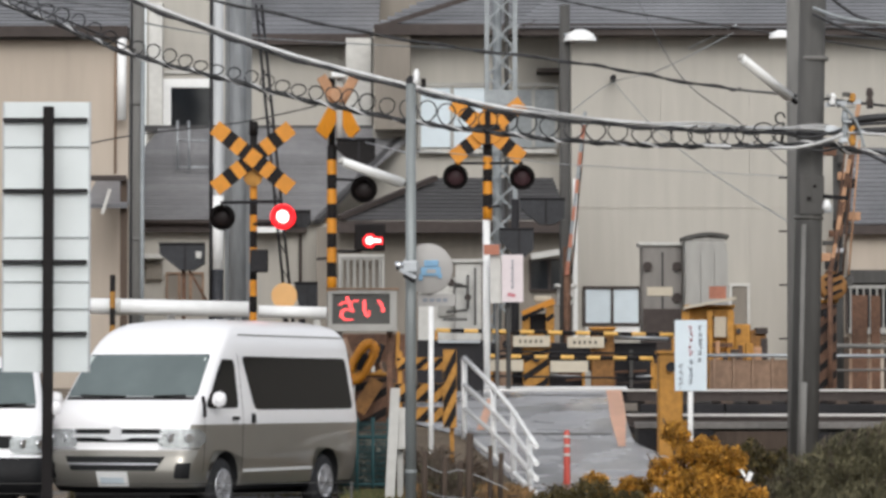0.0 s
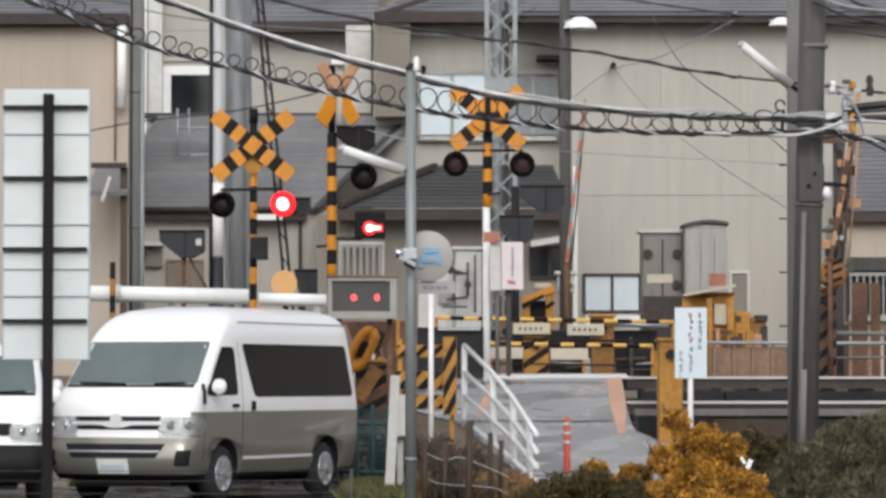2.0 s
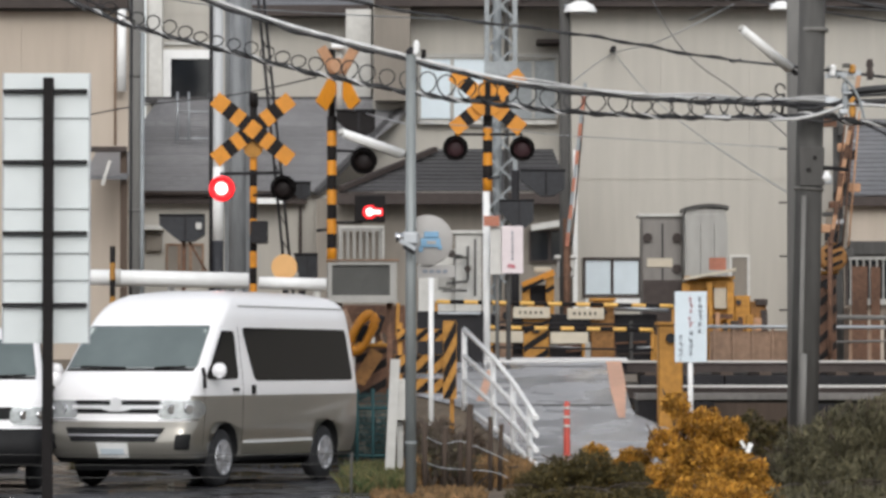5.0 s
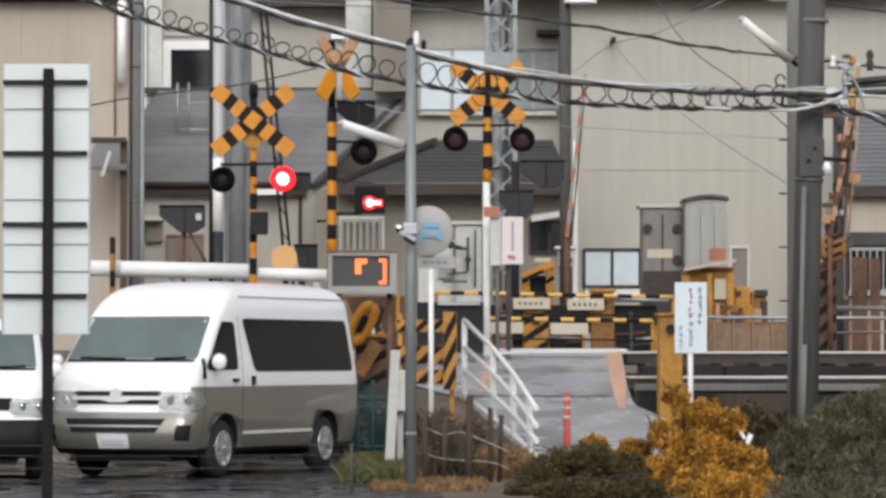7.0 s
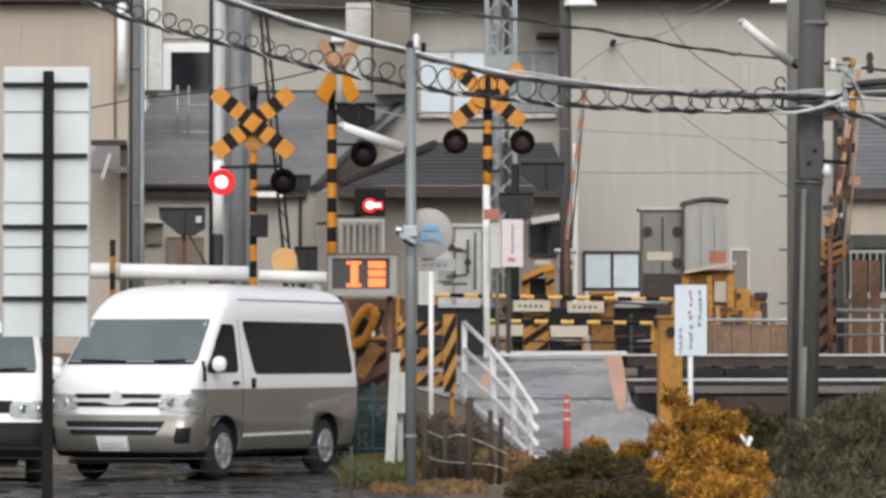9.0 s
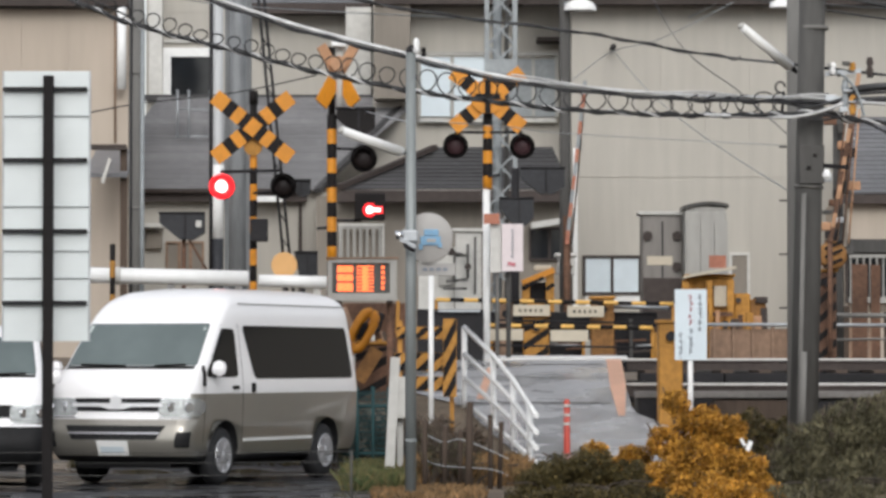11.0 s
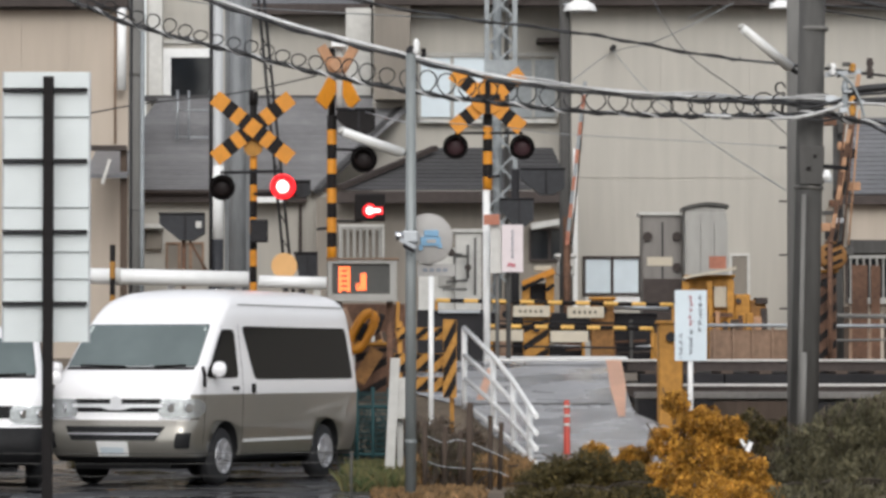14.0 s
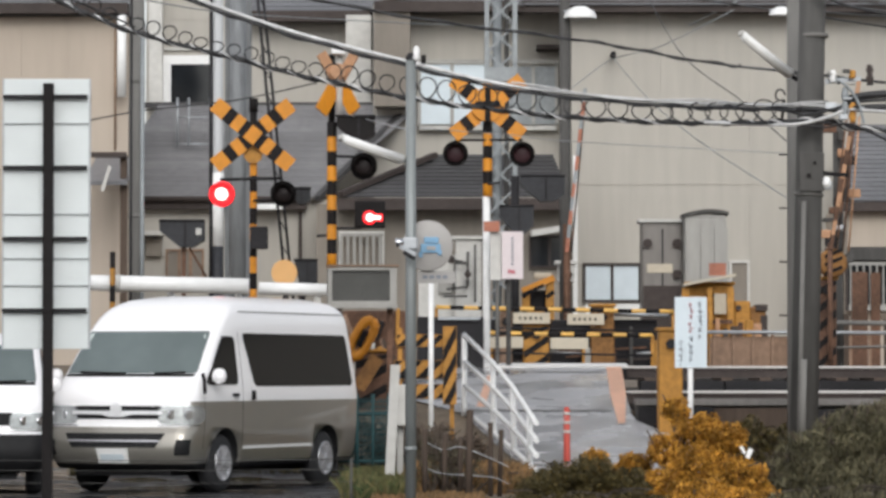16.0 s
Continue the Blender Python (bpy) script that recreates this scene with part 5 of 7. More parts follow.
# clamps on the thick pole
for k in range(10):
    x, z = 4.725 + rnd.random() * 0.55, 4.436 + rnd.random() * 0.65
    part("clamp", box(B(), x, x + rnd.uniform(0.03, 0.12), 44.42, 44.5, z, z + rnd.uniform(0.02, 0.07), bevel=0.01), ("galv", "blackmetal", "cabinet", "pole_dark")[k % 4], hw)


# unseen plain walls added to close the place and darken the vans' reflections
for nm, x0, x1, y0, y1, z1, mt, lb in (("wall_east", 13.6, 75, 72, 78, 7.0, "cream", "unseen plain house row, added to darken reflections"), ("wall_west", -75, -13.5, 70, 76, 7.0, "beige", "unseen plain house row, added to darken reflections"), ("wall_far_east", 60, 66, 10, 72, 6.0, "greywall", "unseen plain walls added to close the street"), ("wall_far_west", -66, -60, -40, 70, 6.0, "greywall", "unseen plain walls added to close the street"), ("wall_south", -60, 66, -46, -40, 6.0, "greywall", "unseen plain walls added behind the viewer")):
    bm = box(B(), x0, x1, y0, y1, 0.0, z1)
    tagged(part(nm, bm, mt), lb, "wall", kind="structure")
    bm = B()
    if x1 - x0 > y1 - y0:
        solid(bm, [(x0, y0 - 0.4, z1), (x1, y0 - 0.4, z1), (x1, y1 + 0.4, z1), (x0, y1 + 0.4, z1), (x0, (y0 + y1) / 2, z1 + 1.6), (x1, (y0 + y1) / 2, z1 + 1.6)], [(0, 1, 5, 4), (2, 3, 4, 5), (0, 4, 3), (1, 2, 5), (0, 3, 2, 1)])
    else:
        solid(bm, [(x0 - 0.4, y0, z1), (x1 + 0.4, y0, z1), (x1 + 0.4, y1, z1), (x0 - 0.4, y1, z1), ((x0 + x1) / 2, y0, z1 + 1.6), ((x0 + x1) / 2, y1, z1 + 1.6)], [(1, 2, 5, 4), (3, 0, 4, 5), (0, 1, 4), (2, 3, 5), (0, 3, 2, 1)])
    tagged(part("roof_over_" + nm, bm, "tile"), "grey tiled roof over an unseen added row", "roof", kind="structure")

# open frame of the large machine; pale panels stand in for the wall beyond
d = thing("machine_frame", (4.633, 62.85, 1.25), "worn yellow steel frame in front of the machine", "machine frame")
for px, w in ((4.229, 0.14), (4.642, 0.1), (5.006, 0.12)):
    part("upright", box(B(), px - w / 2, px + w / 2, 62.78, 62.86, 1.25, 2.846, bevel=0.012), "yellow_old", d)
part("panel", box(B(), 4.354, 4.571, 62.88, 62.9, 2.296, 2.69), "offwhite", d, "pale panel standing in for the wall beyond")
part("panel", box(B(), 4.729, 4.945, 62.88, 62.9, 2.395, 2.749), "creamplate", d, "pale panel standing in for the wall beyond")
part("cross_rail", box(B(), 4.21, 5.036, 62.76, 62.8, 2.216, 2.295), "rust", d)


# ---- vans ----
def lerp_table(tab, z):
    for (z0, a), (z1, b_) in zip(tab, tab[1:]):
        if z <= z1:
            k = max(0.0, (z - z0) / (z1 - z0))
            return a + (b_ - a) * k
    return tab[-1][1]


def make_van(at, yaw, label, high=True, lower="vanbeige", bumper="vanbeige"):
    """A forward-control van; x runs ahead from the front axle, y to its left, z up."""
    WB = 2.85
    front = [(0.28, 0.87), (0.36, 0.97), (0.46, 1.02), (0.54, 1.03), (0.66, 0.995), (0.72, 0.965), (0.76, 0.92), (0.98, 0.905), (1.1, 0.89), (1.2, 0.83), (1.3, 0.72), (1.36, 0.62), (1.6, 0.4), (1.86, 0.14), (2.0, -0.02), (2.14, -0.24), (2.23, -0.46), (2.285, -0.9)]
    rear = [(0.28, -3.74), (0.5, -3.82), (1.1, -3.82), (1.8, -3.74), (2.1, -3.68), (2.23, -3.55), (2.285, -3.3)]
    half = [(0.28, 0.86), (0.4, 0.9), (0.7, 0.935), (1.1, 0.94), (1.25, 0.93), (1.8, 0.865), (2.0, 0.84), (2.12, 0.8), (2.2, 0.72), (2.25, 0.6), (2.285, 0.4)]
    if not high:
        squash = lambda tab: [(z if z < 1.8 else 1.8 + (z - 1.8) * 0.37, v) for z, v in tab]
        front, rear, half = squash(front), squash(rear), squash(half)

    def outline(q, z, off=0.0):
        s = 1 if q >= 0 else -1
        q = abs(q)
        w, xf, xr = lerp_table(half, z) + off, lerp_table(front, z) + off, lerp_table(rear, z) - off
        r = min(0.2, w * 0.6)
        bow = 0.07
        if q <= 1:
            y = (w - r) * q
            return Vector((xf - bow * (y / w) ** 2, s * y, z))
        xe = xf - bow * ((w - r) / w) ** 2
        if q <= 2:
            a = (q - 1) * math.pi / 2
            return Vector((xe - r + r * math.cos(a), s * (w - r + r * math.sin(a)), z))
        r2 = 0.12
        if q <= 3:
            return Vector((xe - r + (xr + r2 - xe + r) * (q - 2), s * w, z))
        if q <= 4:
            a = (q - 3) * math.pi / 2
            return Vector((xr + r2 - r2 * math.sin(a), s * (w - r2 + r2 * math.cos(a)), z))
        return Vector((xr, s * (w - r2) * (5 - q), z))

    def side_q(x, z):
        xf, xr, w = lerp_table(front, z), lerp_table(rear, z), lerp_table(half, z)
        r = min(0.2, w * 0.6)
        a = xf - 0.07 * ((w - r) / w) ** 2 - r
        return 2 + (x - a) / (xr + 0.12 - a)

    def panel(qs, zs, off, thick=0.012, skew=None):
        bm = B()
        grid = [[outline(q if skew is None else skew(q, z), z, off) for q in qs] for z in zs]
        inner = [[outline(q if skew is None else skew(q, z), z, off - thick) for q in qs] for z in zs]
        V = [[bm.verts.new(p) for p in row] for row in grid]
        W = [[bm.verts.new(p) for p in row] for row in inner]
        nz, nq = len(zs), len(qs)
        for j in range(nz - 1):
            for i in range(nq - 1):
                f = bm.faces.new((V[j][i], V[j][i + 1], V[j + 1][i + 1], V[j + 1][i]))
                f.smooth = True
        V = [[bm.verts.new(p) for p in row] for row in grid]
        for i in range(nq - 1):
            bm.faces.new((W[0][i], W[0][i + 1], V[0][i + 1], V[0][i]))
            bm.faces.new((V[-1][i], V[-1][i + 1], W[-1][i + 1], W[-1][i]))
        for j in range(nz - 1):
            bm.faces.new((V[j][0], V[j + 1][0], W[j + 1][0], W[j][0]))
            bm.faces.new((W[j][-1], W[j + 1][-1], V[j + 1][-1], V[j][-1]))
        return bm

    def rounded(z, z0, z1, r):
        """How much a pane narrows near its upper and lower edges."""
        d = min(z - z0, z1 - z)
        return 0.0 if d >= r else r - math.sqrt(max(0.0, r * r - (r - d) ** 2))

    def pane_rows(z0, z1, r, n):
        return [z0, z0 + r * 0.12, z0 + r * 0.4] + span(z0 + r, z1 - r, n) + [z1 - r * 0.4, z1 - r * 0.12, z1]

    def span(a, b_, n):
        return [a + (b_ - a) * k / n for k in range(n + 1)]

    van = thing("van", at, label, "van", "parked vans")
    # body: horizontal slices joined, wheel arches cut through
    zs = [0.28, 0.34, 0.42, 0.5, 0.54, 0.6, 0.66, 0.72, 0.76, 0.8, 0.9, 1.0, 1.05, 1.1, 1.2, 1.28, 1.35, 1.45, 1.6, 1.75, 1.86, 1.95, 2.02, 2.08, 2.14, 2.19, 2.23, 2.26, 2.285]
    if not high:
        zs = [z if z < 1.8 else 1.8 + (z - 1.8) * 0.37 for z in zs]
    qs = span(0, 1, 6)[:-1] + span(1, 2, 6)[:-1] + span(2, 3, 14)[:-1] + span(3, 4, 4)[:-1] + span(4, 5, 4)
    ring_q = qs + [-q for q in qs[-2:0:-1]]
    bm = B()
    prev = None
    for z in zs:
        ring = [bm.verts.new(outline(q, z)) for q in ring_q]
        if prev:
            for k in range(len(ring)):
                f = bm.faces.new((prev[k], prev[(k + 1) % len(ring)], ring[(k + 1) % len(ring)], ring[k]))
                f.smooth = True
                mid = f.calc_center_median()
                f.material_index = 1 if mid.z < 1.05 and not (mid.x > 0.7 and mid.z > 0.77 and abs(mid.y) < 0.86) else 0
                if mid.z < 0.36:
                    f.material_index = 2
        else:
            bm.faces.new(ring[::-1]).material_index = 2
        prev = ring
    bm.faces.new(prev)
    bmesh.ops.recalc_face_normals(bm, faces=bm.faces)
    body = part("body", bm, ("vanwhite", lower, "plastic"), van, "two-tone body shell" if lower == "vanbeige" else "white body shell", local=True)
    bm = B()
    for x in (0.0, -WB):
        for s in (1, -1):
            rod(bm, (x, s * 0.62, 0.34), (x, s * 1.1, 0.34), 0.4, n=28, mi=2)
    bmesh.ops.recalc_face_normals(bm, faces=bm.faces)
    cut = part("arch_cutter", bm, "plastic", None, local=True)
    cut.parent, cut.location = van, (0, 0, 0)
    md = body.modifiers.new("arches", "BOOLEAN")
    md.operation, md.solver, md.object = "DIFFERENCE", "EXACT", cut
    bpy.context.view_layer.update()
    me = bpy.data.meshes.new_from_object(body.evaluated_get(bpy.context.evaluated_depsgraph_get()))
    body.modifiers.clear()
    if len(me.polygons) > 200:
        body.data = me
    bpy.data.objects.remove(cut)
    # glass
    top_ = 1.86 if high else 1.82
    part("windscreen", panel(span(-1.37, 1.37, 16), pane_rows(1.37, top_, 0.05, 5), 0.008, skew=lambda q, z: q * (1 - 1.1 * rounded(z, 1.37, top_, 0.05))), "windscreen", van, "grey windscreen with sky reflection in its base colour", local=True)
    part("cowl", panel(span(-1.3, 1.3, 12), [1.335, 1.365], 0.01), "plastic", van, local=True)
    for s, nm in ((1, "wiper"), (-1, "wiper")):
        a, b_ = outline(0.25 * s + 0.2, 1.37, 0.03), outline(0.95 * s + 0.1 * (s < 0), 1.385, 0.03)
        part(nm, rod(B(), a, b_, 0.012, n=6), "black", van, local=True)
    for s in (1, -1):
        part("door_window", panel(span(0, 1, 5), pane_rows(1.24, 1.8, 0.07, 4), 0.008, skew=lambda q, z: s * side_q((0.5 - (z - 1.24) * 0.62 - rounded(z, 1.24, 1.8, 0.07)) * (1 - q) - (0.34 - rounded(z, 1.24, 1.8, 0.07)) * q, z)), "vanglass", van, "dark front door window", local=True)
        part("side_window", panel(span(0, 1, 8), pane_rows(1.22, 1.84, 0.07, 4), 0.008, skew=lambda q, z: s * side_q((-0.56 - (1.84 - z) * 0.36 - rounded(z, 1.22, 1.84, 0.07)) * (1 - q) - (3.5 + (1.84 - z) * 0.14 - rounded(z, 1.22, 1.84, 0.07)) * q, z)), "vanglass", van, "long black tinted side window", local=True)
        # mirrors on short arms
        m0 = outline(s * side_q(0.42, 1.28), 1.28)
        mir = part("door_mirror", box(B(), m0.x - 0.05, m0.x + 0.05, m0.y + (0.05 if s > 0 else -0.21), m0.y + (0.21 if s > 0 else -0.05), 1.25, 1.43, bevel=0.07), "vanwhite", van, "white door mirror", local=True)
        part("mirror_arm", rod(B(), m0, (m0.x, m0.y + s * 0.08, 1.25), 0.025, n=8), "black", mir, local=True)
        lamp = part("headlamp", panel(span(0.7 * s, 2.03 * s, 12), pane_rows(0.79, 1.0, 0.06, 3), 0.012, skew=lambda q, z: s * (1.36 + (abs(q) - 1.36) * (1 - 3.0 * rounded(z, 0.79, 1.0, 0.06)))), "lens", van, "clear headlamp", local=True)
        for q in (0.92, 1.45):
            part("reflector", rod(B(), outline(q * s, 0.9, 0.005), outline(q * s, 0.9, 0.022), 0.06, 0.05, 16), "chrome", lamp, local=True)
        part("headlamp_edge", panel(span(0.7 * s, 2.0 * s, 12), [0.772, 0.785], 0.01), "chrome", lamp, local=True)
        part("fog_recess", panel(span(1.15 * s, 1.75 * s, 6), pane_rows(0.44, 0.62, 0.05, 2), 0.006, skew=lambda q, z: s * (1.45 + (abs(q) - 1.45) * (1 - 3.0 * rounded(z, 0.44, 0.62, 0.05)))), "plastic", van, "black fog lamp recess", local=True)
        h = outline(s * side_q(-0.22, 1.06), 1.1, 0.015)
        part("door_handle", box(B(), h.x - 0.09, h.x + 0.05, h.y - 0.015, h.y + 0.015, 1.1, 1.14, bevel=0.006), "plastic", van, local=True)
        h = outline(s * side_q(-0.7, 1.06), 1.1, 0.015)
        part("door_handle", box(B(), h.x - 0.05, h.x + 0.02, h.y - 0.015, h.y + 0.015, 1.06, 1.17, bevel=0.006), "plastic", van, local=True)
        part("sill_moulding", panel(span(0, 1, 8), [0.49, 0.525], 0.014, skew=lambda q, z: s * side_q(-0.5 * (1 - q) - 2.4 * q, z)), "white" if lower == "vanbeige" else "plastic", van, "pale sill moulding", local=True)
        for xa in (-0.45, 0.56):
            part("door_seam", panel([0, 1], span(0.5, 1.86, 10), 0.003, 0.006, skew=lambda q, z: s * side_q(xa - 0.008 * q - (0.25 * max(0, z - 1.24) if xa > 0 else 0), z)), "blackmetal", van, local=True)
        part("roof_gutter", panel(span(2.05 * s, 3.0 * s, 12), [2.088, 2.1] if high else [1.86, 1.87], 0.008), "pole", van, local=True)
        part("mud_flap", box(B(), -3.32, -3.29, s * 0.62 if s > 0 else -0.86, s * 0.86 if s > 0 else -0.62, 0.16, 0.4), "rubber", van, local=True)
    for qa, qb, za, zb in ((-1.27, -1.1, 1.7, 1.84), (1.2, 1.25, 1.78, 1.82)):
        part("windscreen_sticker", panel(span(qa, qb, 2), [za, zb], 0.011, 0.003), "sticker", van, "pale sticker inside the windscreen", local=True)
    # short stalk mirror on the nose
    n0 = outline(1.75, 1.3, 0.01)
    part("nose_mirror", tube(B(), [n0 + Vector((0, 0, 0.06)), n0 + Vector((0.06, 0.05, -0.02)), n0 + Vector((0.05, 0.05, -0.16))], 0.022, 8), "black", van, "black stalk mirror", local=True)
    # face of the van
    g = part("grille", panel(span(-0.74, 0.74, 10), span(0.85, 1.0, 3), 0.008), "plastic", van, "black grille with chrome bars", local=True)
    if lower == "vanbeige":
        part("grille_bar", panel(span(-0.76, 0.76, 16), [0.902, 0.945], 0.026, 0.02), "trimchrome", g, "thick chrome bar", local=True)
        part("grille_dip", panel(span(-0.3, 0.3, 8), [0.872, 0.89, 0.91], 0.03, 0.02, skew=lambda q, z: q * (0.35 + 0.65 * (z - 0.872) / 0.038)), "trimchrome", g, "chrome bar", local=True)
    part("badge", rod(B(), outline(0, 0.965, 0.02), outline(0, 0.965, 0.045), 0.07, n=18), "trimchrome", g, "plain chrome oval", local=True)
    it = part("air_intake", panel(span(-0.86, 0.86, 12), span(0.53, 0.69, 3), 0.008, skew=lambda q, z: q * (0.86 + 0.14 * (z - 0.53) / 0.16)), "plastic", van, "black lower intake", local=True)
    part("intake_bar", panel(span(-0.78, 0.78, 10), [0.595, 0.615], 0.018, 0.02), "alloy" if lower == "vanbeige" else "plastic", it, local=True)
    if bumper != "vanbeige":
        part("bumper", panel(span(-2.0, 2.0, 20), span(0.3, 0.74, 6), 0.02), "plastic", van, "unpainted black bumper", local=True)
    pl = part("plate", panel(span(-0.27, 0.27, 2), span(0.35, 0.52, 1), 0.03, 0.02), "white", van, "white plate with green-grey bars", local=True)
    part("plate_print", panel(span(-0.2, 0.2, 2), [0.38, 0.45], 0.034, 0.006), "winlight", pl, local=True)
    part("underbody", box(B(), -3.5, 0.75, -0.6, 0.6, 0.2, 0.3), "plastic", van, local=True)
    # wheels
    for x in (0.0, -WB):
        for s in (1, -1):
            y = s * 0.9
            w = part("wheel", lathe(B(), (0, 0, 0), (0, -s, 0), [(0.0, 0.2), (0.005, 0.27), (0.03, 0.325), (0.07, 0.335), (0.15, 0.335), (0.2, 0.3), (0.2, 0.02)], 28), "rubber", van, "black tyre", at=(x, y, 0.335), local=True)
            part("rim", lathe(B(), (0, 0, 0), (0, s, 0), [(-0.03, 0.21), (0.0, 0.208), (0.006, 0.2), (-0.03, 0.175), (-0.05, 0.02)], 28), "plastic", w, "dark wheel well", local=True)
            for k in range(6):
                a = 2 * math.pi * k / 6 + 0.2
                part("spoke", beam(B(), (0, s * 0.0, 0), (0.18 * math.cos(a), s * -0.005, 0.18 * math.sin(a)), 0.065, 0.035, up=(0, 1, 0)), "alloy", w, "silver spoke", local=True)
            part("rim_edge", lathe(B(), (0, 0, 0), (0, s, 0), [(-0.02, 0.205), (0.01, 0.205), (0.013, 0.195), (0.01, 0.182), (-0.02, 0.178), (-0.02, 0.17)], 28), "alloy", w, "silver rim", local=True)
            part("hub_cap", lathe(B(), (0, 0, 0), (0, s, 0), [(0, 0.06), (0.02, 0.055), (0.028, 0.02)], 16), "alloy", w, local=True)
    van.rotation_euler = (0, 0, radians(yaw))
    return van


make_van((-3.37, 42.04, 0.0), -112.5, "high-roof van, white above and beige metallic below, parked")
van2 = make_van((-5.43, 41.2, 0.0), -84, "white van with an unpainted black bumper, parked alongside", False, "vanwhite", "plastic")
van2.scale = (0.95, 0.95, 0.93)


# ---- the LED sign ----
WX0, WX1, WY = -1.55, -0.743, 50.5
WZ0, WZ1 = 2.379, 2.806
led = thing("led_sign", ((WX0 + WX1) / 2, WY, 0.7), "grey-framed LED message sign on posts, scrolling lit characters", "led sign")
bm = box(B(), -1.613, -0.649, WY + 0.24, WY + 0.28, 2.323, 2.845)
for a, b_, c, d in ((-1.613, WX0, 2.323, 2.845), (WX1, -0.649, 2.323, 2.845), (WX0, WX1, 2.323, WZ0), (WX0, WX1, WZ1, 2.845)):
    box(bm, a, b_, WY - 0.03, WY + 0.24, c, d)
part("casing", bm, "cabinet", led, "grey steel casing")
part("display", box(B(), WX0, WX1, WY + 0.03, WY + 0.05, WZ0, WZ1), "ledboard", led, "dark diode board")
part("canopy", box(B(), -1.64, -0.62, WY - 0.06, WY + 0.28, 2.861, 2.885), "dusty", led, "thin brown cover strip")
part("ledge", box(B(), -1.629, -0.633, WY - 0.08, WY + 0.1, 2.276, 2.323), "cabinet", led)
for px in (-1.461, -0.746):
    part("post", rod(B(), (px, WY + 0.15, 0.5), (px, WY + 0.15, 2.315), 0.045), "rust", led)

PITCH_X = 0.02
PITCH_Z = 0.024
GLYPHS = {
    "sa": ("......##........", "......##........", ".......##..####.", "...########.....", ".###....##......", "........##......", ".........##.....", "....#######.....", "...##....###....", "..##............", "..##............", "..##............", "...##...........", "....#######.....", "................"),
    "i": ("................", "................", ".##........##...", ".##.........##..", ".##..........##.", ".##..........##.", ".##...........##", ".##...........##", ".##..#........##", "..##.#..........", "..####..........", "...##...........", "................", "................", "................"),
    "close": ("................",) * 4 + ("......####......",) * 6 + ("...#######......", "...#.#####......", "...#######......", "...#######......", "................"),
    "open": ("....########....", "....#.######....", "....########....", "....####........") + ("....####........",) * 5 + ("................",) * 6,
    "dot": ("....", "....", "....", "....", "....", "....", ".##.", "####", "####", ".##.", "....", "....", "....", "....", "...."),
    # plain blocks where the sign shows a company's name
    "block_a": ("...##########...",) * 2 + ("......#####.....",) * 11 + ("...##########...",) * 2,
    "block_b": ("..############..",) * 4 + ("................",) + ("..############..",) * 4 + ("................",) + ("..############..",) * 5,
    "block_c": ("..############..", "......####......") * 7 + ("..############..",),
    "block_d": ("..##..########..", "..##..########..", "......##....##..") * 5,
}
COLUMNS = []


def message(entries, t_ref, speed, lit_mat):
    """Lit columns of a scrolling message; entries are (glyph, x of its middle at t_ref)."""
    shared = {}
    for glyph, xc in entries:
        rows = GLYPHS[glyph]
        n = len(rows[0])
        for k in range(n):
            col = "".join(r[k] for r in rows)
            if "#" not in col:
                continue
            if (col, lit_mat) not in shared:
                bm = B()
                top = 2.766
                j = 0
                while j < len(col):
                    if col[j] == "#":
                        e = j
                        while e < len(col) and col[e] == "#":
                            e += 1
                        box(bm, -PITCH_X * 0.46, PITCH_X * 0.46, -0.008, 0.0, -(e - 0.1) * PITCH_Z, -(j + 0.1) * PITCH_Z)
                        j = e
                    j += 1
                ob = part("diode_column", bm, lit_mat, led, local=True)
                shared[(col, lit_mat)] = ob.data
            else:
                ob = new("diode_column", shared[(col, lit_mat)])
                ob.parent = led
            x = xc + (k - (n - 1) / 2) * PITCH_X
            COLUMNS.append((ob, x, t_ref, speed))


message((("sa", -1.321), ("i", -0.981), ("close", -0.664), ("dot", -0.293), ("dot", 0.04), ("dot", 0.364)), 0.0, 0.475, "ledred")
message((("open", -1.606), ("block_a", -1.25), ("block_b", -0.925), ("block_c", -0.633), ("block_d", -0.277), ("close", 0.03)), 9.0, 0.229, "ledorange")


# ---- signs in front ----
bd = thing("sign_board", (-3.284, 30, 0), "tall pale sign board seen from behind on a black post", "sign board")
part("panel", box(B(), -3.665, -2.951, 30.05, 30.08, 1.578, 3.833, bevel=0.004), "boardback", bd, "pale translucent board")
part("edge", box(box(B(), -3.674, -3.66, 30.04, 30.085, 1.578, 3.833), -2.955, -2.941, 30.04, 30.085, 1.578, 3.833), "galv", bd)
for pz in (3.683, 3.091, 2.499, 1.902):
    part("crossbar", box(B(), -3.665, -2.965, 29.99, 30.045, pz - 0.017, pz + 0.014, bevel=0.004), "blackmetal", bd, "black crossbar")
for pz in (3.457, 2.701, 2.33, 2.104):
    part("seam", box(B(), -3.66, -2.955, 30.035, 30.048, pz - 0.004, pz + 0.004), "steel_grey", bd)
part("post", box(B(), -3.322, -3.237, 29.9, 29.98, -0.2, 3.786, bevel=0.008), "black", bd, "black steel post")

ds = thing("round_sign", (-0.112, 37.8, 2.692), "round pale sign with a blue vehicle shape on the lamp post", "sign")
part("disc", lathe(B(), (-0.161, 38.14, 2.721), (0, -1, 0), [(0, 0.269), (0.015, 0.269), (0.02, 0.257), (0.022, 0.01)], 36), "signdisc", ds)
bm = box(B(), -0.237, -0.024, 38.095, 38.116, 2.645, 2.74, bevel=0.006)
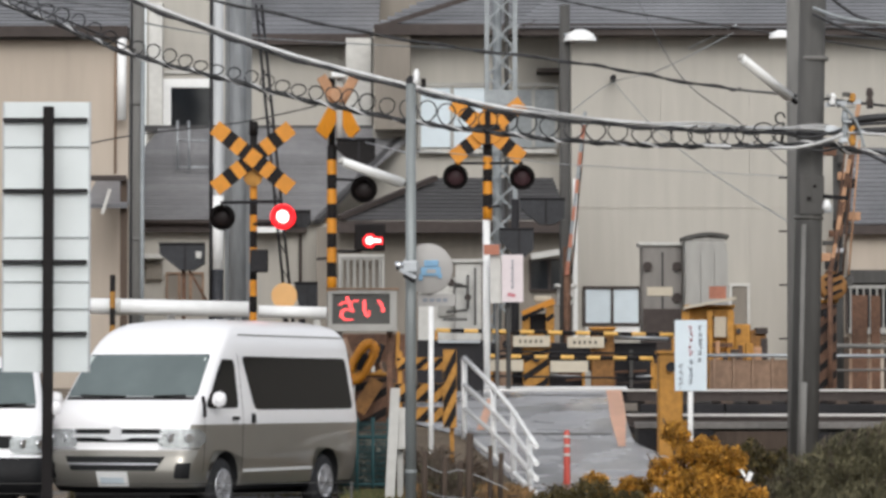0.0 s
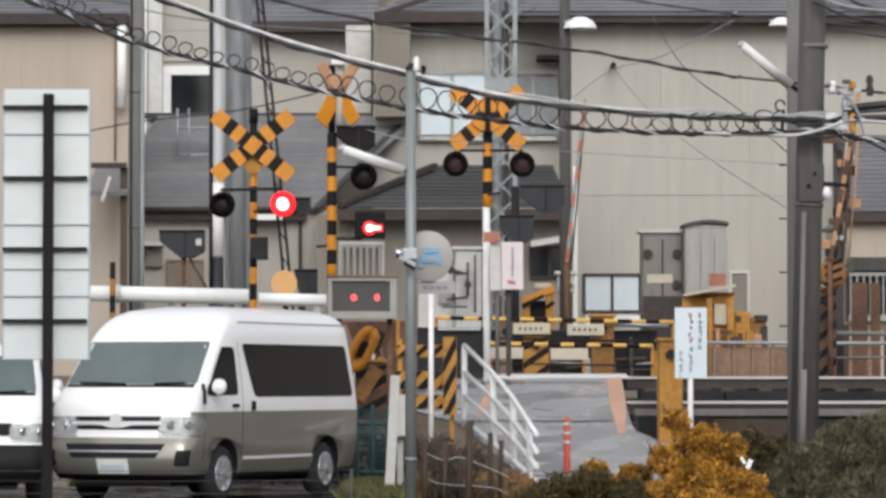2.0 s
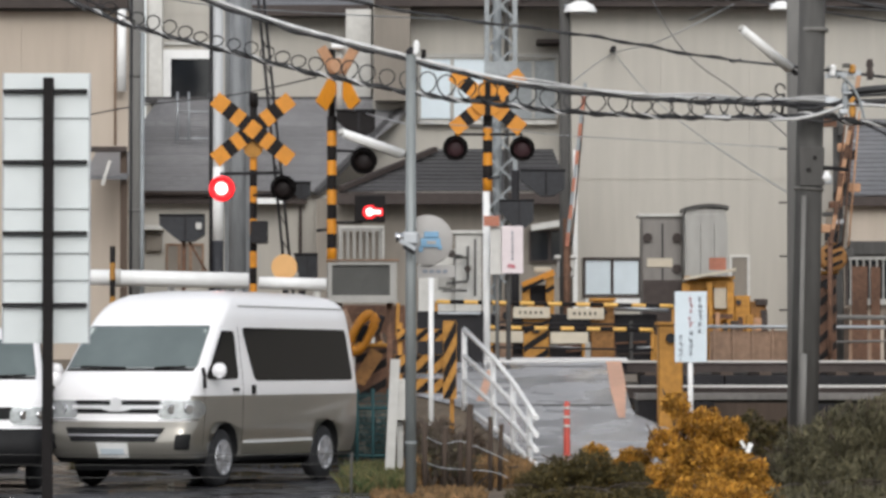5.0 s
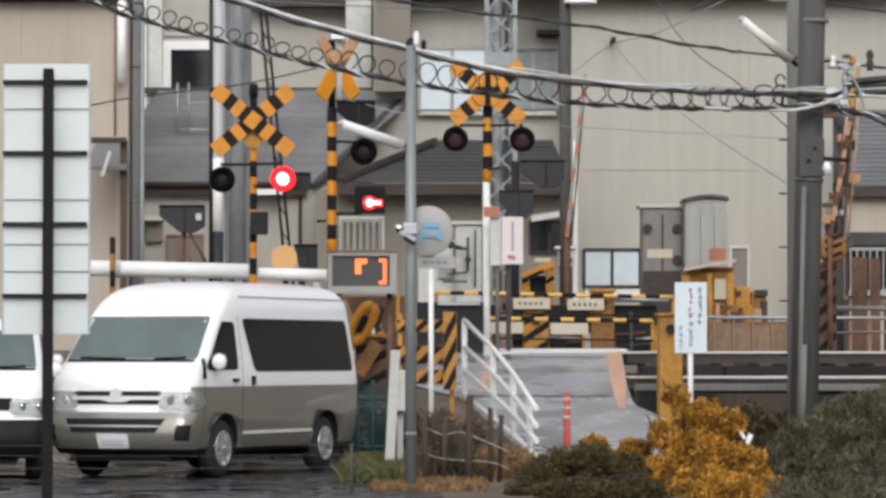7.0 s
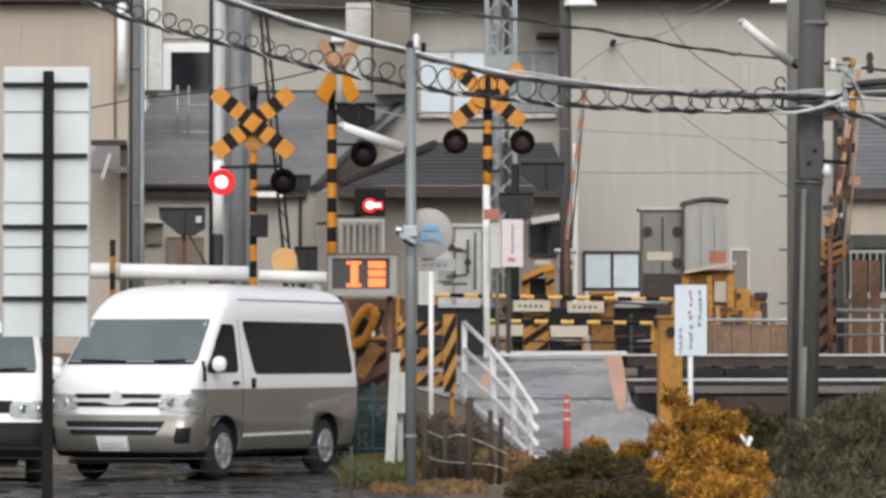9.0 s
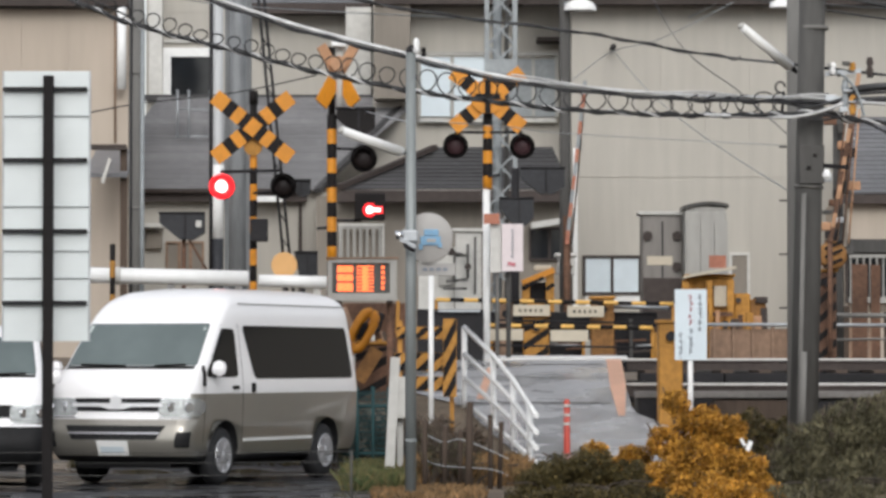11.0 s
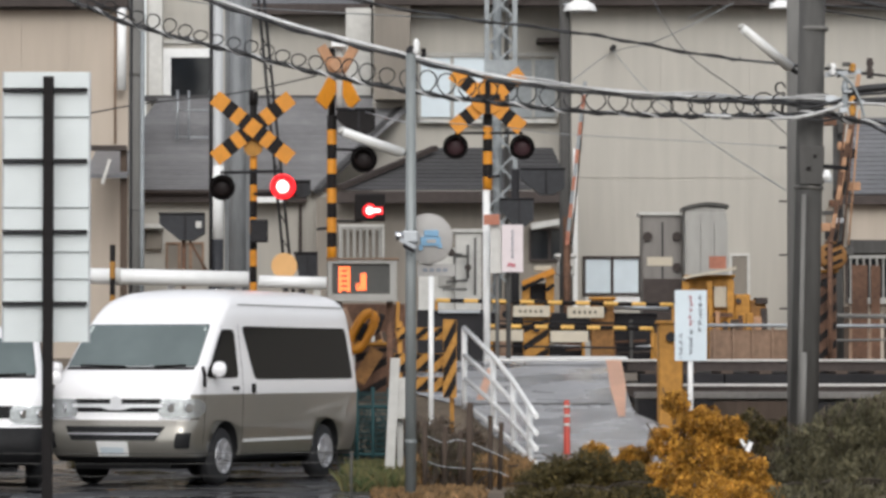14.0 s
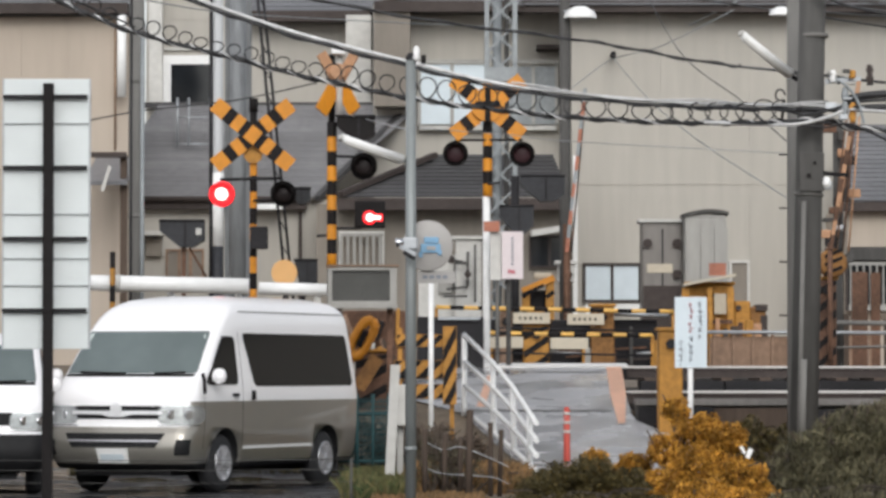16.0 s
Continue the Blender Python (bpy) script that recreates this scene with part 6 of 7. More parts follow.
box(bm, -0.201, -0.047, 38.095, 38.116, 2.746, 2.811, bevel=0.006)
box(bm, -0.255, -0.213, 38.097, 38.116, 2.598, 2.657)
box(bm, -0.053, -0.012, 38.097, 38.116, 2.621, 2.669)
part("emblem", bm, "blue", ds, "blue vehicle silhouette")
part("emblem_gap", box(B(), -0.171, -0.077, 38.086, 38.094, 2.677, 2.713), "signdisc", ds)
part("clamp", box(B(), -0.426, -0.26, 37.84, 37.93, 2.669, 2.799, bevel=0.02), "galv", ds, "shiny clamp")
part("clamp_lug", rod(B(), (-0.497, 37.85, 2.74), (-0.414, 37.85, 2.752), 0.05, 0.03, 12), "chrome", ds, "bright steel lug")
part("clamp_lug", beam(B(), (-0.449, 37.8, 2.701), (-0.283, 37.78, 2.618), 0.05, 0.04), "galv", ds)
part("clamp_bolt", rod(B(), (-0.413, 37.75, 2.642), (-0.295, 37.75, 2.571), 0.02), "blackmetal", ds)
part("lower_plate", box(B(), -0.272, 0.13, 38.16, 38.18, 2.325, 2.456, bevel=0.004), "signdisc", ds, "pale plate with dark bars")
bm = B()
for k in range(4):
    box(bm, -0.213 + 0.07 * k, -0.213 + 0.07 * k + 0.05, 38.15, 38.158, 2.373, 2.408)
part("print", bm, "mark", ds)

ws = thing("notice_sign", (3.156, 46, 0), "white notice sign with blue and red lines on a white post", "sign")
face = part("face", box(B(), 2.954, 3.364, 46, 46.02, 1.44, 2.341, bevel=0.004), "winlight", ws)
part("post", rod(B(), (3.156, 46.05, -0.1), (3.156, 46.05, 2.305), 0.035), "white", ws)
rnd = random.Random(4)
for px, mt, n, zt in ((3.025, "mark", 4, 1.79), (3.148, "markred", 5, 2.284), (3.148, "mark", 4, 1.84), (3.271, "mark", 6, 2.284)):
    bm = B()
    for k in range(n):
        z = zt - k * 0.082
        for _ in range(7):
            dx, dz = rnd.uniform(-0.022, 0.018), rnd.uniform(0.0, 0.055)
            w, h = (rnd.uniform(0.015, 0.035), 0.008) if rnd.random() < 0.6 else (0.008, rnd.uniform(0.015, 0.035))
            box(bm, px + dx, px + dx + w, 45.99, 45.999, z - dz - h, z - dz)
    tagged(part("print", bm, mt, face), kind="stuff")

# white stepped handrail going down the bank
rl = thing("handrail", (0.288, 51, 0.4), "white painted steel handrail descending the bank", "handrail")
tops = [(0.309, 52.0, 1.919), (0.689, 50.0, 1.515), (0.942, 48.5, 1.177), (1.126, 47.0, 0.853)]
feet = [(0.309, 52.0, 0.551), (0.713, 50.0, 0.27), (0.957, 48.5, 0.114), (1.134, 47.0, -0.009)]
for a, b_ in zip(tops, feet):
    part("post", rod(B(), b_, a, 0.041, n=12), "white", rl)
for k, f in enumerate((0.0, 0.28, 0.53, 0.79)):
    pts = [Vector(a).lerp(Vector(b_), f) for a, b_ in zip(tops, feet)]
    pts.append(pts[-1] + (pts[-1] - pts[-2]) * 0.4)
    part("rail", tube(B(), pts, 0.035, 10), "white", rl)

bo = thing("delineator_post", (1.646, 48, 0.1), "red plastic lane post with white bands", "bollard")
zb, zt = 0.127, 0.924
part("tube", lathe(B(), (1.646, 48, zb), (0, 0, 1), [(0, 0.045), (zt - zb - 0.04, 0.042), (zt - zb, 0.02)], 16), "red", bo)
part("foot", lathe(B(), (1.646, 48, zb - 0.03), (0, 0, 1), [(0, 0.11), (0.03, 0.1), (0.06, 0.05)], 16), "red", bo)
for pz in (0.834, 0.713, 0.593):
    part("reflective_band", rod(B(), (1.646, 48, pz - 0.018), (1.646, 48, pz + 0.018), 0.047, n=16), "offwhite", bo, "white reflective band")

ps = thing("leaning_post", (-0.579, 42, 0), "pale leaning concrete post with a grey box", "post")
part("post", beam(B(), (-0.631, 42, -0.05), (-0.553, 42, 1.469), 0.11, 0.11), "offwhite", ps)
part("meter_box", box(B(), -0.618, -0.434, 41.98, 42.2, 0.759, 1.239, bevel=0.015), "offwhite", ps, "pale grey box on the post")
part("rear_post", beam(B(), (-0.5, 42.2, -0.05), (-0.5, 42.2, 0.811), 0.07, 0.07), "offwhite", ps)
mf = thing("mesh_fence", (-0.893, 46, 0), "dull green wire mesh fence panel", "fence")
for z in (0.85, 0.25):
    part("fence_rail", rod(B(), (-1.326, 46, z), (-0.677, 46, z), 0.022, n=8), "teal", mf)
bm = B()
for k in range(24):
    x = -1.326 + k * 0.028
    rod(bm, (x, 46, 0.05), (x, 46, 1.05), 0.006, n=4)
for k in range(14):
    rod(bm, (-1.326, 46, 0.1 + 0.07 * k), (-0.677, 46, 0.1 + 0.07 * k), 0.006, n=4)
part("mesh_panel", bm, "teal", mf)
for px in (-1.095, -0.893, -0.692):
    part("fence_post", rod(B(), (px, 46, -0.05), (px, 46, 1.1), 0.025, n=8), "teal", mf)

# low rusty stakes with wire in front of the bank
st = thing("stake_fence", (0.226, 40, 0), "row of rusty thin stakes with wire", "fence")
for k, (px, z) in enumerate(((-0.2, 0.745), (0.006, 0.701), (0.194, 0.663), (0.279, 0.968), (0.526, 0.826), (0.626, 0.745))):
    part("stake", rod(B(), (px, 40 + 0.1 * (k % 3), -0.1), (px + 0.02 * (k % 2), 40, z), 0.028 if k != 3 else 0.04, n=8), "timber", st)
part("wire", tube(B(), through_points([(-0.213, 40, 0.619), (0.006, 40.02, 0.525), (0.194, 40, 0.557), (0.526, 40, 0.432), (0.727, 40, 0.338)], 6), 0.006, 6), "galv", st)
part("wire", tube(B(), through_points([(-0.213, 40, 0.338), (0.006, 40.02, 0.262), (0.526, 40, 0.225), (0.727, 40, 0.15)], 6), 0.005, 6), "galv", st)

wr = thing("wire_fence", (-2.805, 37, 0), "thin steel wires strung along the yard's edge", "fence")
for pz in (0.486, 0.382, 0.254, 0.127):
    part("wire", tube(B(), sag((-4.891, 37, pz), (-0.939, 37, pz + 0.01), 20, 0.012), 0.0035, 5), "pole_dark", wr)
for px in (-4.891, -0.939):
    part("fence_post", rod(B(), (px, 37.02, -0.1), (px, 37.02, 0.503), 0.012, n=8), "pole_dark", wr)


# ---- overhead cables ----
def cable(name, keys, r, label, material="cable", n=14):
    pts = through_points(keys, n)
    c = thing(name, keys[0], label, "cable", "overhead cables")
    part("strand", tube(B(), pts, r, 7), material, c)
    return c, pts


def twist(pts, radius, period, phase=0.0):
    """Points that wind about a cable."""
    out, run = [], 0.0
    for a, b_ in zip(pts, pts[1:]):
        a, b_ = Vector(a), Vector(b_)
        n = max(2, int((b_ - a).length / 0.05))
        for k in range(n):
            q = run / period * 2 * math.pi + phase
            out.append(a.lerp(b_, k / n) + Vector((0, radius * math.cos(q), radius * math.sin(q))))
            run += (b_ - a).length / n
    return out


UP = [(-4.207, 46, 6.628), (-3.775, 46, 6.39), (-2.046, 46, 5.77), (-0.317, 46, 5.316), (0.62, 46, 5.086), (1.556, 46, 4.949), (2.997, 46, 4.826), (4.176, 44.65, 4.692), (4.456, 44.6, 4.695), (4.877, 44.65, 4.668)]
cable("overhead_cable", UP, 0.026, "thick pale sheathed overhead cable", "cable_light")
c, pts = cable("overhead_cable", [Vector(p) + Vector((0, -0.02, -0.052)) for p in UP], 0.02, "thin black cable tied along a thick one")
part("lashed_strand", tube(B(), twist(pts, 0.03, 0.9), 0.015, 6), "cable", c, "black strand wound along the cable")
part("lashed_strand", tube(B(), [p_ + Vector((0, -0.03, 0.07)) for p_ in twist(pts[60:], 0.03, 2.3, 1.0)], 0.013, 6), "cable_light", c, "pale strand wound along the cable")
LOW = [(-6.081, 46, 6.556), (-4.928, 46, 6.123), (-3.991, 46, 5.741), (-2.766, 46, 5.417), (-1.614, 46, 5.122), (-0.317, 46, 4.863), (0.692, 46, 4.733), (1.556, 46, 4.639), (2.997, 46, 4.567), (4.175, 44.7, 4.486), (4.736, 44.65, 4.528), (5.016, 44.7, 4.423), (5.6, 44.8, 4.38)]
c, pts = cable("overhead_cable", LOW, 0.026, "black overhead cable with a slack spiral hanger")
# spiral hanger loops along the lower cable, wider towards the thick pole
total = 0.0
phase = 0.0
spiral = []
for a, b_ in zip(pts, pts[1:]):
    seg = (b_ - a).length
    n = max(2, int(seg / 0.015))
    for k in range(n):
        p_ = a.lerp(b_, k / n)
        reach = min(1.0, max(0.0, (p_.x + 2.5) / 4.0))
        phase += seg / n / (0.21 + 0.075 * reach) * 2 * math.pi
        ph = phase + 0.5 * math.sin(total * 2.7) + 0.3 * math.sin(total * 6.1)
        rr = 0.105 + 0.05 * reach * min(1.0, max(0.35, (4.0 - p_.x) / 2.5)) + 0.014 * math.sin(total * 1.3) + 0.012 * math.sin(total * 5.3)
        spiral.append(p_ + Vector(((0.13 + 0.07 * reach) * math.cos(ph), 0.08 * math.cos(ph), rr * 0.92 + rr * math.sin(ph))))
        total += seg / n
part("spiral_hanger", tube(B(), [p_ for p_ in spiral if p_.x < 4.25], 0.0105, 5), "cable", c, "loose spiral hanger")
part("spiral_wrap", tube(B(), twist(pts, 0.026, 0.42), 0.016, 6), "cable_light", c, "pale strand wound along the cable")
part("spiral_wrap", tube(B(), twist(pts, 0.03, 0.62, 2.0), 0.017, 6), "cable", c)
part("tie", tube(B(), [Vector((4.299, 45.9, 4.855)) + Vector((0.06 * math.cos(a), 0, 0.06 + 0.07 * math.sin(a))) for a in (0.5 * k for k in range(12))] + [Vector((4.313, 45.9, 4.603))], 0.014, 6), "cable", c)

c, pts = cable("overhead_cable", [(-4.169, 55, 7.566), (-2.877, 55, 7.282), (-1.24, 55, 6.937), (0.138, 55, 6.705), (1.861, 55, 6.489), (2.673, 54, 6.261), (3.453, 53, 6.013), (4.202, 52, 5.804), (4.438, 46.3, 5.248), (5.54, 45, 4.998)], 0.018, "black twisted overhead cable")
part("twisted_strand", tube(B(), twist(pts[:-26], 0.024, 1.3), 0.015, 6), "cable", c)
cable("overhead_cable", [(0.902, 60, 8.222), (2.594, 60, 7.846), (4.849, 60, 7.517), (7.668, 60, 7.094)], 0.016, "thin black overhead cable before the roofs")
cable("overhead_cable", [(4.105, 78, 10.21), (4.039, 62, 6.953), (4.449, 54, 5.466), (4.549, 47, 4.334)], 0.009, "thin dark stay wire")
cable("overhead_cable", [(3.573, 75.8, 8.002), (3.955, 69, 6.599), (4.285, 60, 5.215), (4.549, 47, 3.613)], 0.008, "thin grey stay wire", "steel_grey")
cable("overhead_cable", [(2.377, 66, 6.6), (3.564, 75.6, 7.949), (4.232, 70, 7.716), (5.657, 70, 8.428)], 0.01, "thin grey stay wire", "steel_grey")
cable("overhead_cable", [(-5.082, 52, 5.022), (-4.349, 52, 5.153), (-2.964, 52, 5.315), (-1.824, 52, 5.56)], 0.011, "thin dark wire from pole to signal")
cable("overhead_cable", [(-1.441, 50, 4.992), (-0.971, 50, 4.867), (-0.326, 38.5, 3.959)], 0.009, "thin pale service wire", "galv")
cable("overhead_cable", [(-0.321, 38, 3.961), (0.799, 44, 4.284), (1.628, 46, 4.329), (4.461, 47, 4.239)], 0.005, "hair-thin pale wire between two posts", "galv")
cable("overhead_cable", [(5.046, 45, 4.787), (5.328, 45, 4.843), (6.033, 45, 4.886)], 0.05, "thick black cable bundle leaving the pole")
cable("overhead_cable", [(4.729, 45, 4.674), (5.046, 45, 4.681), (6.033, 45, 4.717)], 0.04, "thick black cable bundle leaving the pole")
cable("overhead_cable", [(4.8, 45, 6.408), (5.187, 45, 6.126), (5.751, 45, 5.985)], 0.02, "black cable leaving the concrete pole")
cable("overhead_cable", [(-5.743, 48, 6.667), (-4.766, 48, 6.276), (-4.252, 50, 6.167)], 0.014, "thin black cable before the roof")
cable("overhead_cable", [(-4.252, 50, 6.574), (-3.248, 54, 6.777), (-1.353, 60, 7.235), (0.774, 65, 7.62)], 0.01, "thin grey wire between masts", "steel_grey")

for k in range(4):
    cable("overhead_cable", [(-7.485, 58, 7.839 + 0.13 * k), (-6.032, 58, 7.603 + 0.12 * k), (-4.252, 50, 6.637 + 0.1 * k)], 0.009, "thin dark wire strung before the far roofs")
for k in range(3):
    cable("overhead_cable", [(4.637, 45, 6.14 - 0.12 * k), (5.27, 47, 6.263 - 0.1 * k), (6.971, 52, 6.586 - 0.05 * k)], 0.011, "thin black wire leaving the thick pole")


for keys, rad, mt, lb in (
    ([(3.3, 45.4, 4.53), (4.17, 44.68, 4.45), (4.5, 44.55, 4.47), (4.8, 44.5, 4.55), (5.02, 44.5, 4.62), (5.6, 44.6, 4.6)], 0.022, "cable_light", "pale cable crossing the pole to its clamps"),
    ([(3.3, 45.4, 4.72), (4.15, 44.6, 4.63), (4.5, 44.55, 4.57), (4.85, 44.5, 4.64), (5.1, 44.5, 4.72), (5.6, 44.6, 4.76)], 0.02, "cable", "black cable crossing the pole to its clamps"),
    ([(3.6, 45.0, 4.5), (4.36, 44.6, 4.45), (4.7, 44.55, 4.41), (5.0, 44.5, 4.45), (5.25, 44.5, 4.36), (5.6, 44.6, 4.2)], 0.016, "cable", "slack black cable hanging from the crossarm"),
    ([(4.78, 44.5, 5.05), (5.0, 44.45, 4.9), (5.12, 44.45, 4.72), (5.2, 44.45, 4.45)], 0.018, "steel_grey", "grey jumper cable at the crossarm"),
    ([(4.6, 44.7, 6.2), (5.0, 44.6, 6.05), (5.6, 44.6, 5.98)], 0.022, "steel_grey", "grey cable leaving the top of the pole"),
    ([(4.6, 44.7, 6.12), (5.0, 44.6, 5.93), (5.6, 44.6, 5.8)], 0.02, "cable", "black cable leaving the top of the pole"),
):
    cable("overhead_cable", keys, rad, lb, mt, 8)


# ---- plants ----
def leaves(bm, rng, blobs, count, size, stretch=1.0, slim=0.42):
    """Small folded leaves scattered through uneven blobs."""
    weight = [b_[3] * b_[4] * b_[5] for b_ in blobs]
    verts, faces = [], []
    for _ in range(count):
        x, y, z, rx, ry, rz = rng.choices(blobs, weight)[0]
        d = Vector((rng.gauss(0, 1), rng.gauss(0, 1), rng.gauss(0, 1))).normalized()
        r = (0.35 + 0.65 * rng.random() ** 0.5) * (0.82 + 0.4 * noise.noise((x + d.x * 1.7, y + d.y * 1.7, z + d.z * 1.7)))
        c = Vector((x + d.x * rx * r, y + d.y * ry * r, max(0.01, z + d.z * rz * r)))
        s = size * (0.6 + 0.8 * rng.random())
        a = Vector((rng.gauss(0, 1), rng.gauss(0, 1), rng.gauss(0, 1) * stretch)).normalized() * s
        n_ = a.cross(Vector((rng.gauss(0, 1), rng.gauss(0, 1), rng.gauss(0, 1)))).normalized() * s * slim
        k = len(verts)
        verts += [c - a, c + n_, c + a, c - n_]
        faces.append((k, k + 1, k + 2, k + 3))
    me = bpy.data.meshes.new("leaves")
    me.from_pydata(verts, [], faces)
    bm.from_mesh(me)
    bpy.data.meshes.remove(me)
    return bm


def bush(name, at, blobs, count, size, material, label, stems=10, seed=1, stretch=1.0, slim=0.42):
    rng = random.Random(seed)
    b_ = thing(name, at, label, "shrub", "shrubs")
    part("crown", leaves(B(), rng, blobs, count, size, stretch, slim), material, b_)
    bm = B()
    for _ in range(stems):
        x, y, z, rx, ry, rz = rng.choice(blobs)
        tip = Vector((x + rng.uniform(-0.8, 0.8) * rx, y + rng.uniform(-0.6, 0.6) * ry, z + rng.uniform(0.2, 1.05) * rz))
        base = Vector((at[0] + rng.uniform(-0.25, 0.25), at[1] + rng.uniform(-0.2, 0.2), -0.05))
        mid = base.lerp(tip, 0.5) + Vector((rng.uniform(-0.1, 0.1), rng.uniform(-0.1, 0.1), 0.1))
        tube(bm, through_points([base, mid, tip], 5), 0.008, 5)
    part("branchwork", bm, "twig", b_)


bush("golden_shrub", (2.654, 38.0, 0), [(2.446, 38.0, 0.985, 0.2, 0.25, 0.18), (2.714, 37.9, 0.777, 0.32, 0.3, 0.22), (2.982, 37.8, 0.688, 0.28, 0.3, 0.2), (2.357, 38.0, 0.569, 0.28, 0.3, 0.22), (2.714, 37.7, 0.39, 0.45, 0.4, 0.3), (3.13, 37.6, 0.271, 0.36, 0.35, 0.26), (3.339, 37.4, 0.033, 0.24, 0.3, 0.2), (2.297, 37.6, 0.152, 0.42, 0.35, 0.26), (2.758, 37.0, 0.069, 0.55, 0.4, 0.24), (2.711, 34.9, 0.08, 0.55, 0.3, 0.2)], 48000, 0.02, "leaf_gold", "shrub with golden yellow-brown winter leaves", 30, 3)
bush("golden_shrub", (1.638, 38.6, 0), [(1.62, 38.6, 0.435, 0.18, 0.2, 0.15), (2.031, 38.5, 0.405, 0.24, 0.2, 0.15), (1.789, 38.5, 0.253, 0.3, 0.2, 0.17)], 7500, 0.02, "leaf_gold", "small golden leaved shrub behind dark green leaves", 10, 4)
bush("green_shrub", (1.368, 37.0, 0), [(1.483, 37.0, 0.3, 0.36, 0.4, 0.26), (1.02, 36.9, 0.2, 0.3, 0.4, 0.2), (1.889, 36.9, 0.22, 0.3, 0.4, 0.22), (1.2, 37.1, 0.3, 0.3, 0.3, 0.2), (1.231, 36.4, -0.024, 0.6, 0.4, 0.16), (2.087, 36.4, -0.052, 0.5, 0.4, 0.14), (0.828, 36.2, 0.06, 0.25, 0.3, 0.14), (1.235, 34.9, 0.08, 0.5, 0.3, 0.16), (1.891, 34.9, 0.08, 0.45, 0.3, 0.17)], 28000, 0.019, "leaf_green", "low dark green shrub beside the golden one", 16, 5)
bush("grey_shrub", (4.251, 39.0, 0), [(4.007, 39.0, 0.425, 0.45, 0.6, 0.4), (4.618, 39.0, 0.608, 0.5, 0.5, 0.42), (3.701, 38.9, 0.181, 0.4, 0.5, 0.32), (4.312, 38.6, 0.12, 0.7, 0.5, 0.4), (5.106, 39.2, 0.486, 0.6, 0.5, 0.6), (4.396, 39.2, 0.758, 0.4, 0.4, 0.25), (4.887, 39.2, 0.819, 0.4, 0.4, 0.3), (3.75, 34.9, 0.08, 0.8, 0.3, 0.2)], 24000, 0.05, "leaf_grey", "tangled grey-green winter shrub", 110, 7, 2.2, 0.14)
bush("dry_shrub", (0.103, 41.0, 0), [(0.039, 41.0, 0.311, 0.45, 0.4, 0.3), (0.624, 41.5, 0.054, 0.35, 0.4, 0.2), (-0.154, 41.2, 0.504, 0.2, 0.4, 0.3)], 1500, 0.022, "leaf_grey", "sparse dry weeds on the bank", 110, 9)
bush("brown_undergrowth", (-0.317, 46.3, 0), [(-0.605, 46.5, 0.4, 0.4, 0.4, 0.4), (-0.101, 46.5, 0.35, 0.4, 0.4, 0.45), (0.331, 46.2, 0.3, 0.35, 0.4, 0.35), (-0.978, 46.8, 0.4, 0.4, 0.3, 0.5)], 6500, 0.03, "leaf_brown", "dark brown dead undergrowth on the bank", 40, 15)
bush("dark_shrub", (4.354, 50.0, 0), [(4.276, 50.3, 0.4, 0.5, 0.5, 0.42), (4.98, 50.4, 0.35, 0.6, 0.5, 0.42), (5.92, 50.4, 0.35, 0.7, 0.5, 0.42), (3.649, 50.3, 0.3, 0.4, 0.5, 0.35)], 8000, 0.035, "leaf_green", "dark undergrowth below the bank wall", 20, 11)
wl = thing("white_litter", (3.22, 37.6, 0.569), "scrap of white plastic caught in the shrub", "litter")
part("scrap", beam(beam(B(), (3.059, 37.1, 0.621), (3.1, 37.1, 0.551), 0.05, 0.03), (3.123, 37.1, 0.504), (3.164, 37.1, 0.598), 0.06, 0.045), "white", wl)


